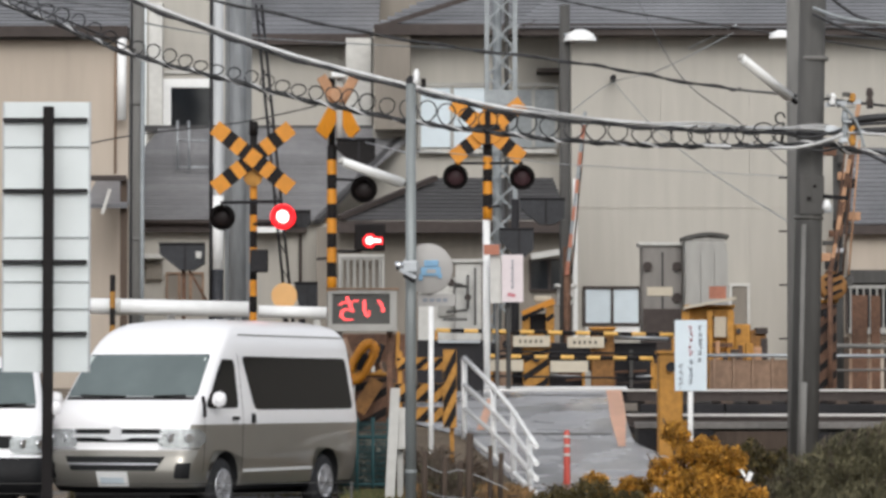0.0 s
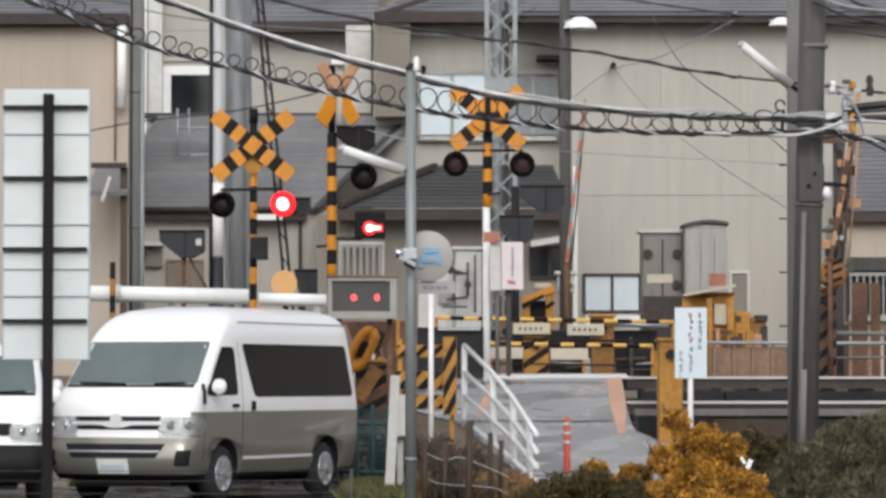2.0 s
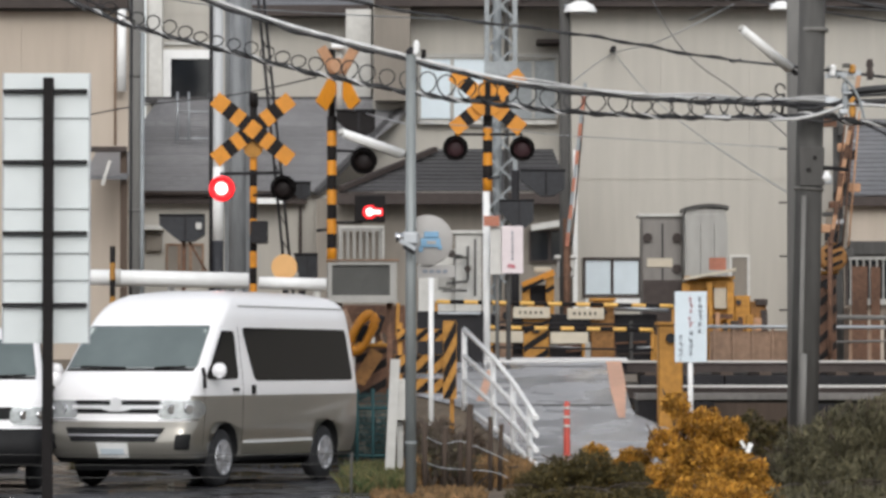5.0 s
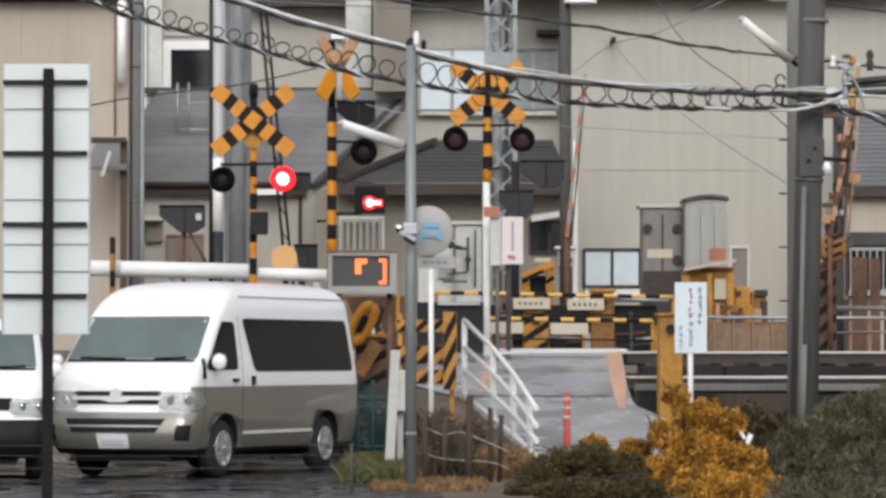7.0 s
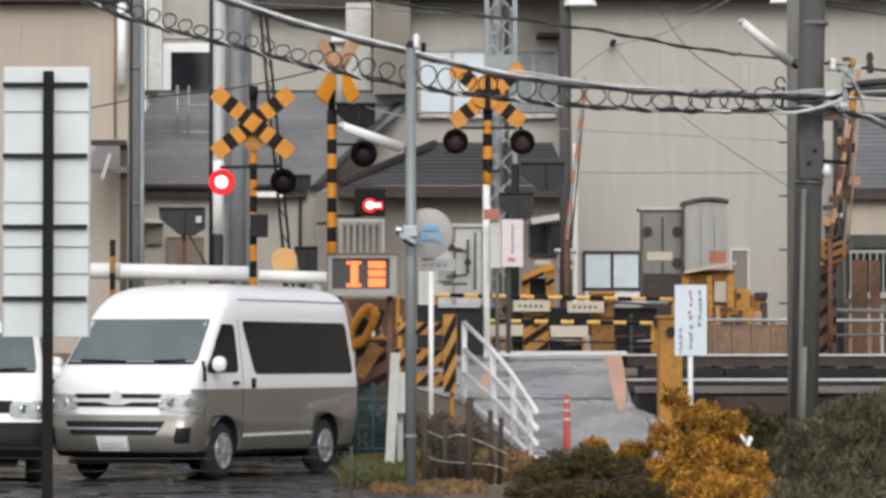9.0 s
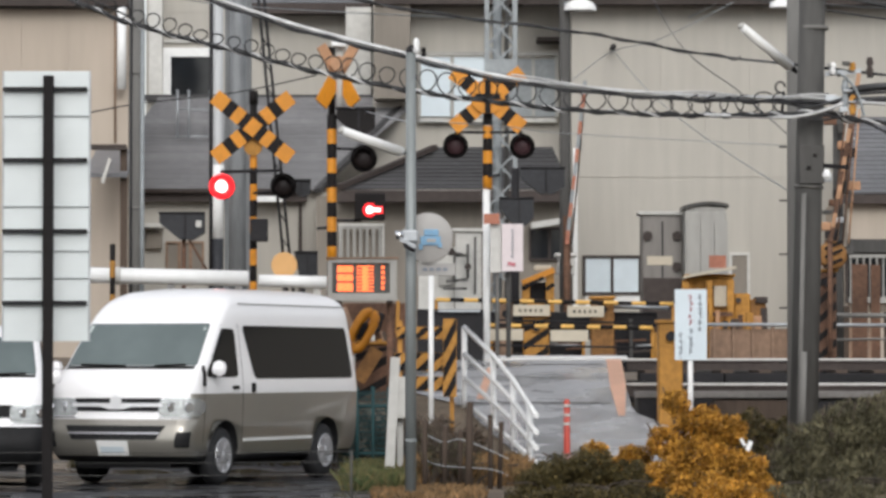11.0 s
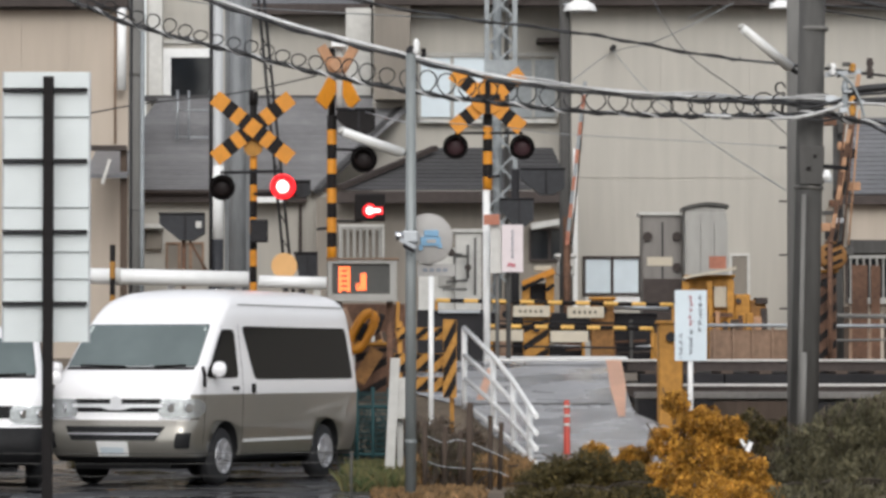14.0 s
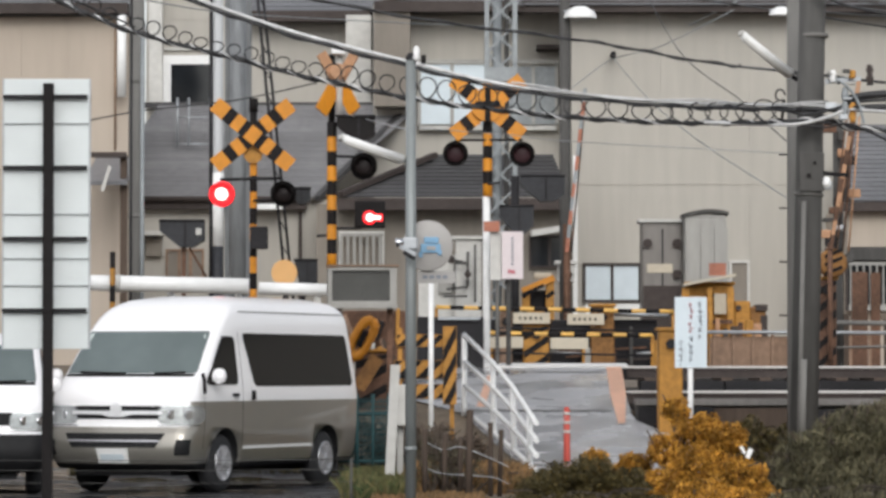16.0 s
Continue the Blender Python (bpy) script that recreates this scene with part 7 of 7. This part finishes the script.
def grass(name, x0, x1, y0, y1, count, height, material, label, seed):
    rng = random.Random(seed)
    verts, faces = [], []
    for _ in range(count):
        x, y = rng.uniform(x0, x1), rng.uniform(y0, y1)
        z = ground_height(x, y)
        h = height * rng.uniform(0.4, 1.2)
        a = rng.uniform(0, math.pi)
        dx, dy = math.cos(a) * 0.012, math.sin(a) * 0.012
        lx, ly = rng.gauss(0, 0.35) * h, rng.gauss(0, 0.35) * h
        k = len(verts)
        verts += [(x - dx, y - dy, z - 0.01), (x + dx, y + dy, z - 0.01), (x + lx * 0.4 + dx * 0.6, y + ly * 0.4, z + h * 0.65), (x + lx, y + ly, z + h)]
        faces += [(k, k + 1, k + 2), (k, k + 2, k + 3)]
    me = bpy.data.meshes.new(name)
    me.from_pydata(verts, [], faces)
    me.materials.append(M[material])
    tagged(new(name, me), label, "grass", kind="stuff")


grass("verge_grass", -1.117, -0.379, 39.5, 45.5, 7000, 0.2, "grass", "rough green grass beside the parked van", 21)
grass("dry_grass", -0.75, 0.45, 37.2, 40.4, 4200, 0.07, "dry", "short dead orange-brown grass by the post", 22)
grass("bank_grass", -0.372, 0.95, 41, 45.9, 8000, 0.25, "dry", "dry brown grass on the bank", 23)
grass("weeds_under_van", -4.876, -1.3, 46.8, 48.2, 1800, 0.1, "leaf_green", "weeds at the yard's far edge", 24)


# ---- what moves ----
def motions():
    # the two signal lamps light in turn every 0.6 s
    base = origin(sig)
    places = [pose(*(Vector(p) + Vector((0, -0.05, 0)) - base)) for p in (RIGHT, LEFT)]
    rows, side, t = [(0.0, places[0])], 0, 0.15
    while t < 16.0:
        rows += [(t, places[side]), (t + 1 / 30, places[1 - side])]
        side = 1 - side
        t += 0.6
    rows.append((16.1, places[side]))
    walk(lit, rows)
    # characters run from right to left across the diode board
    o = origin(led)
    top = 2.766
    for ob, x, t_ref, speed in COLUMNS:
        store = pose((WX0 + WX1) / 2 - o.x, WY + 0.14 - o.y, top - o.z)
        at = lambda t: pose(x - speed * (t - t_ref) - o.x, WY + 0.025 - o.y, top - o.z)
        t_in = t_ref + (x - -0.785 + PITCH_X / 2) / speed
        t_out = t_ref + (x - -1.503 - PITCH_X / 2) / speed
        f = 1 / 30
        t_in, t_out = math.ceil(t_in * 30) * f, math.floor(t_out * 30) * f
        rows = []
        if t_in > f:
            rows += [(0.0, store), (t_in - f, store)]
            first = t_in
        else:
            first = 0.0
        last = min(t_out, 16.1)
        if first < last:
            steps = [first, first + f]
            while steps[-1] + 0.5 < last - f:
                steps.append(steps[-1] + 0.4)
            steps += [last - f, last] if last - f > steps[-1] + f / 2 else [last]
            rows += [(s, at(s)) for s in steps]
        if t_out < 16.0:
            rows += [(max(t_out, 0.0) + f, store), (16.1, store)]
        walk(ob, rows)


motions()
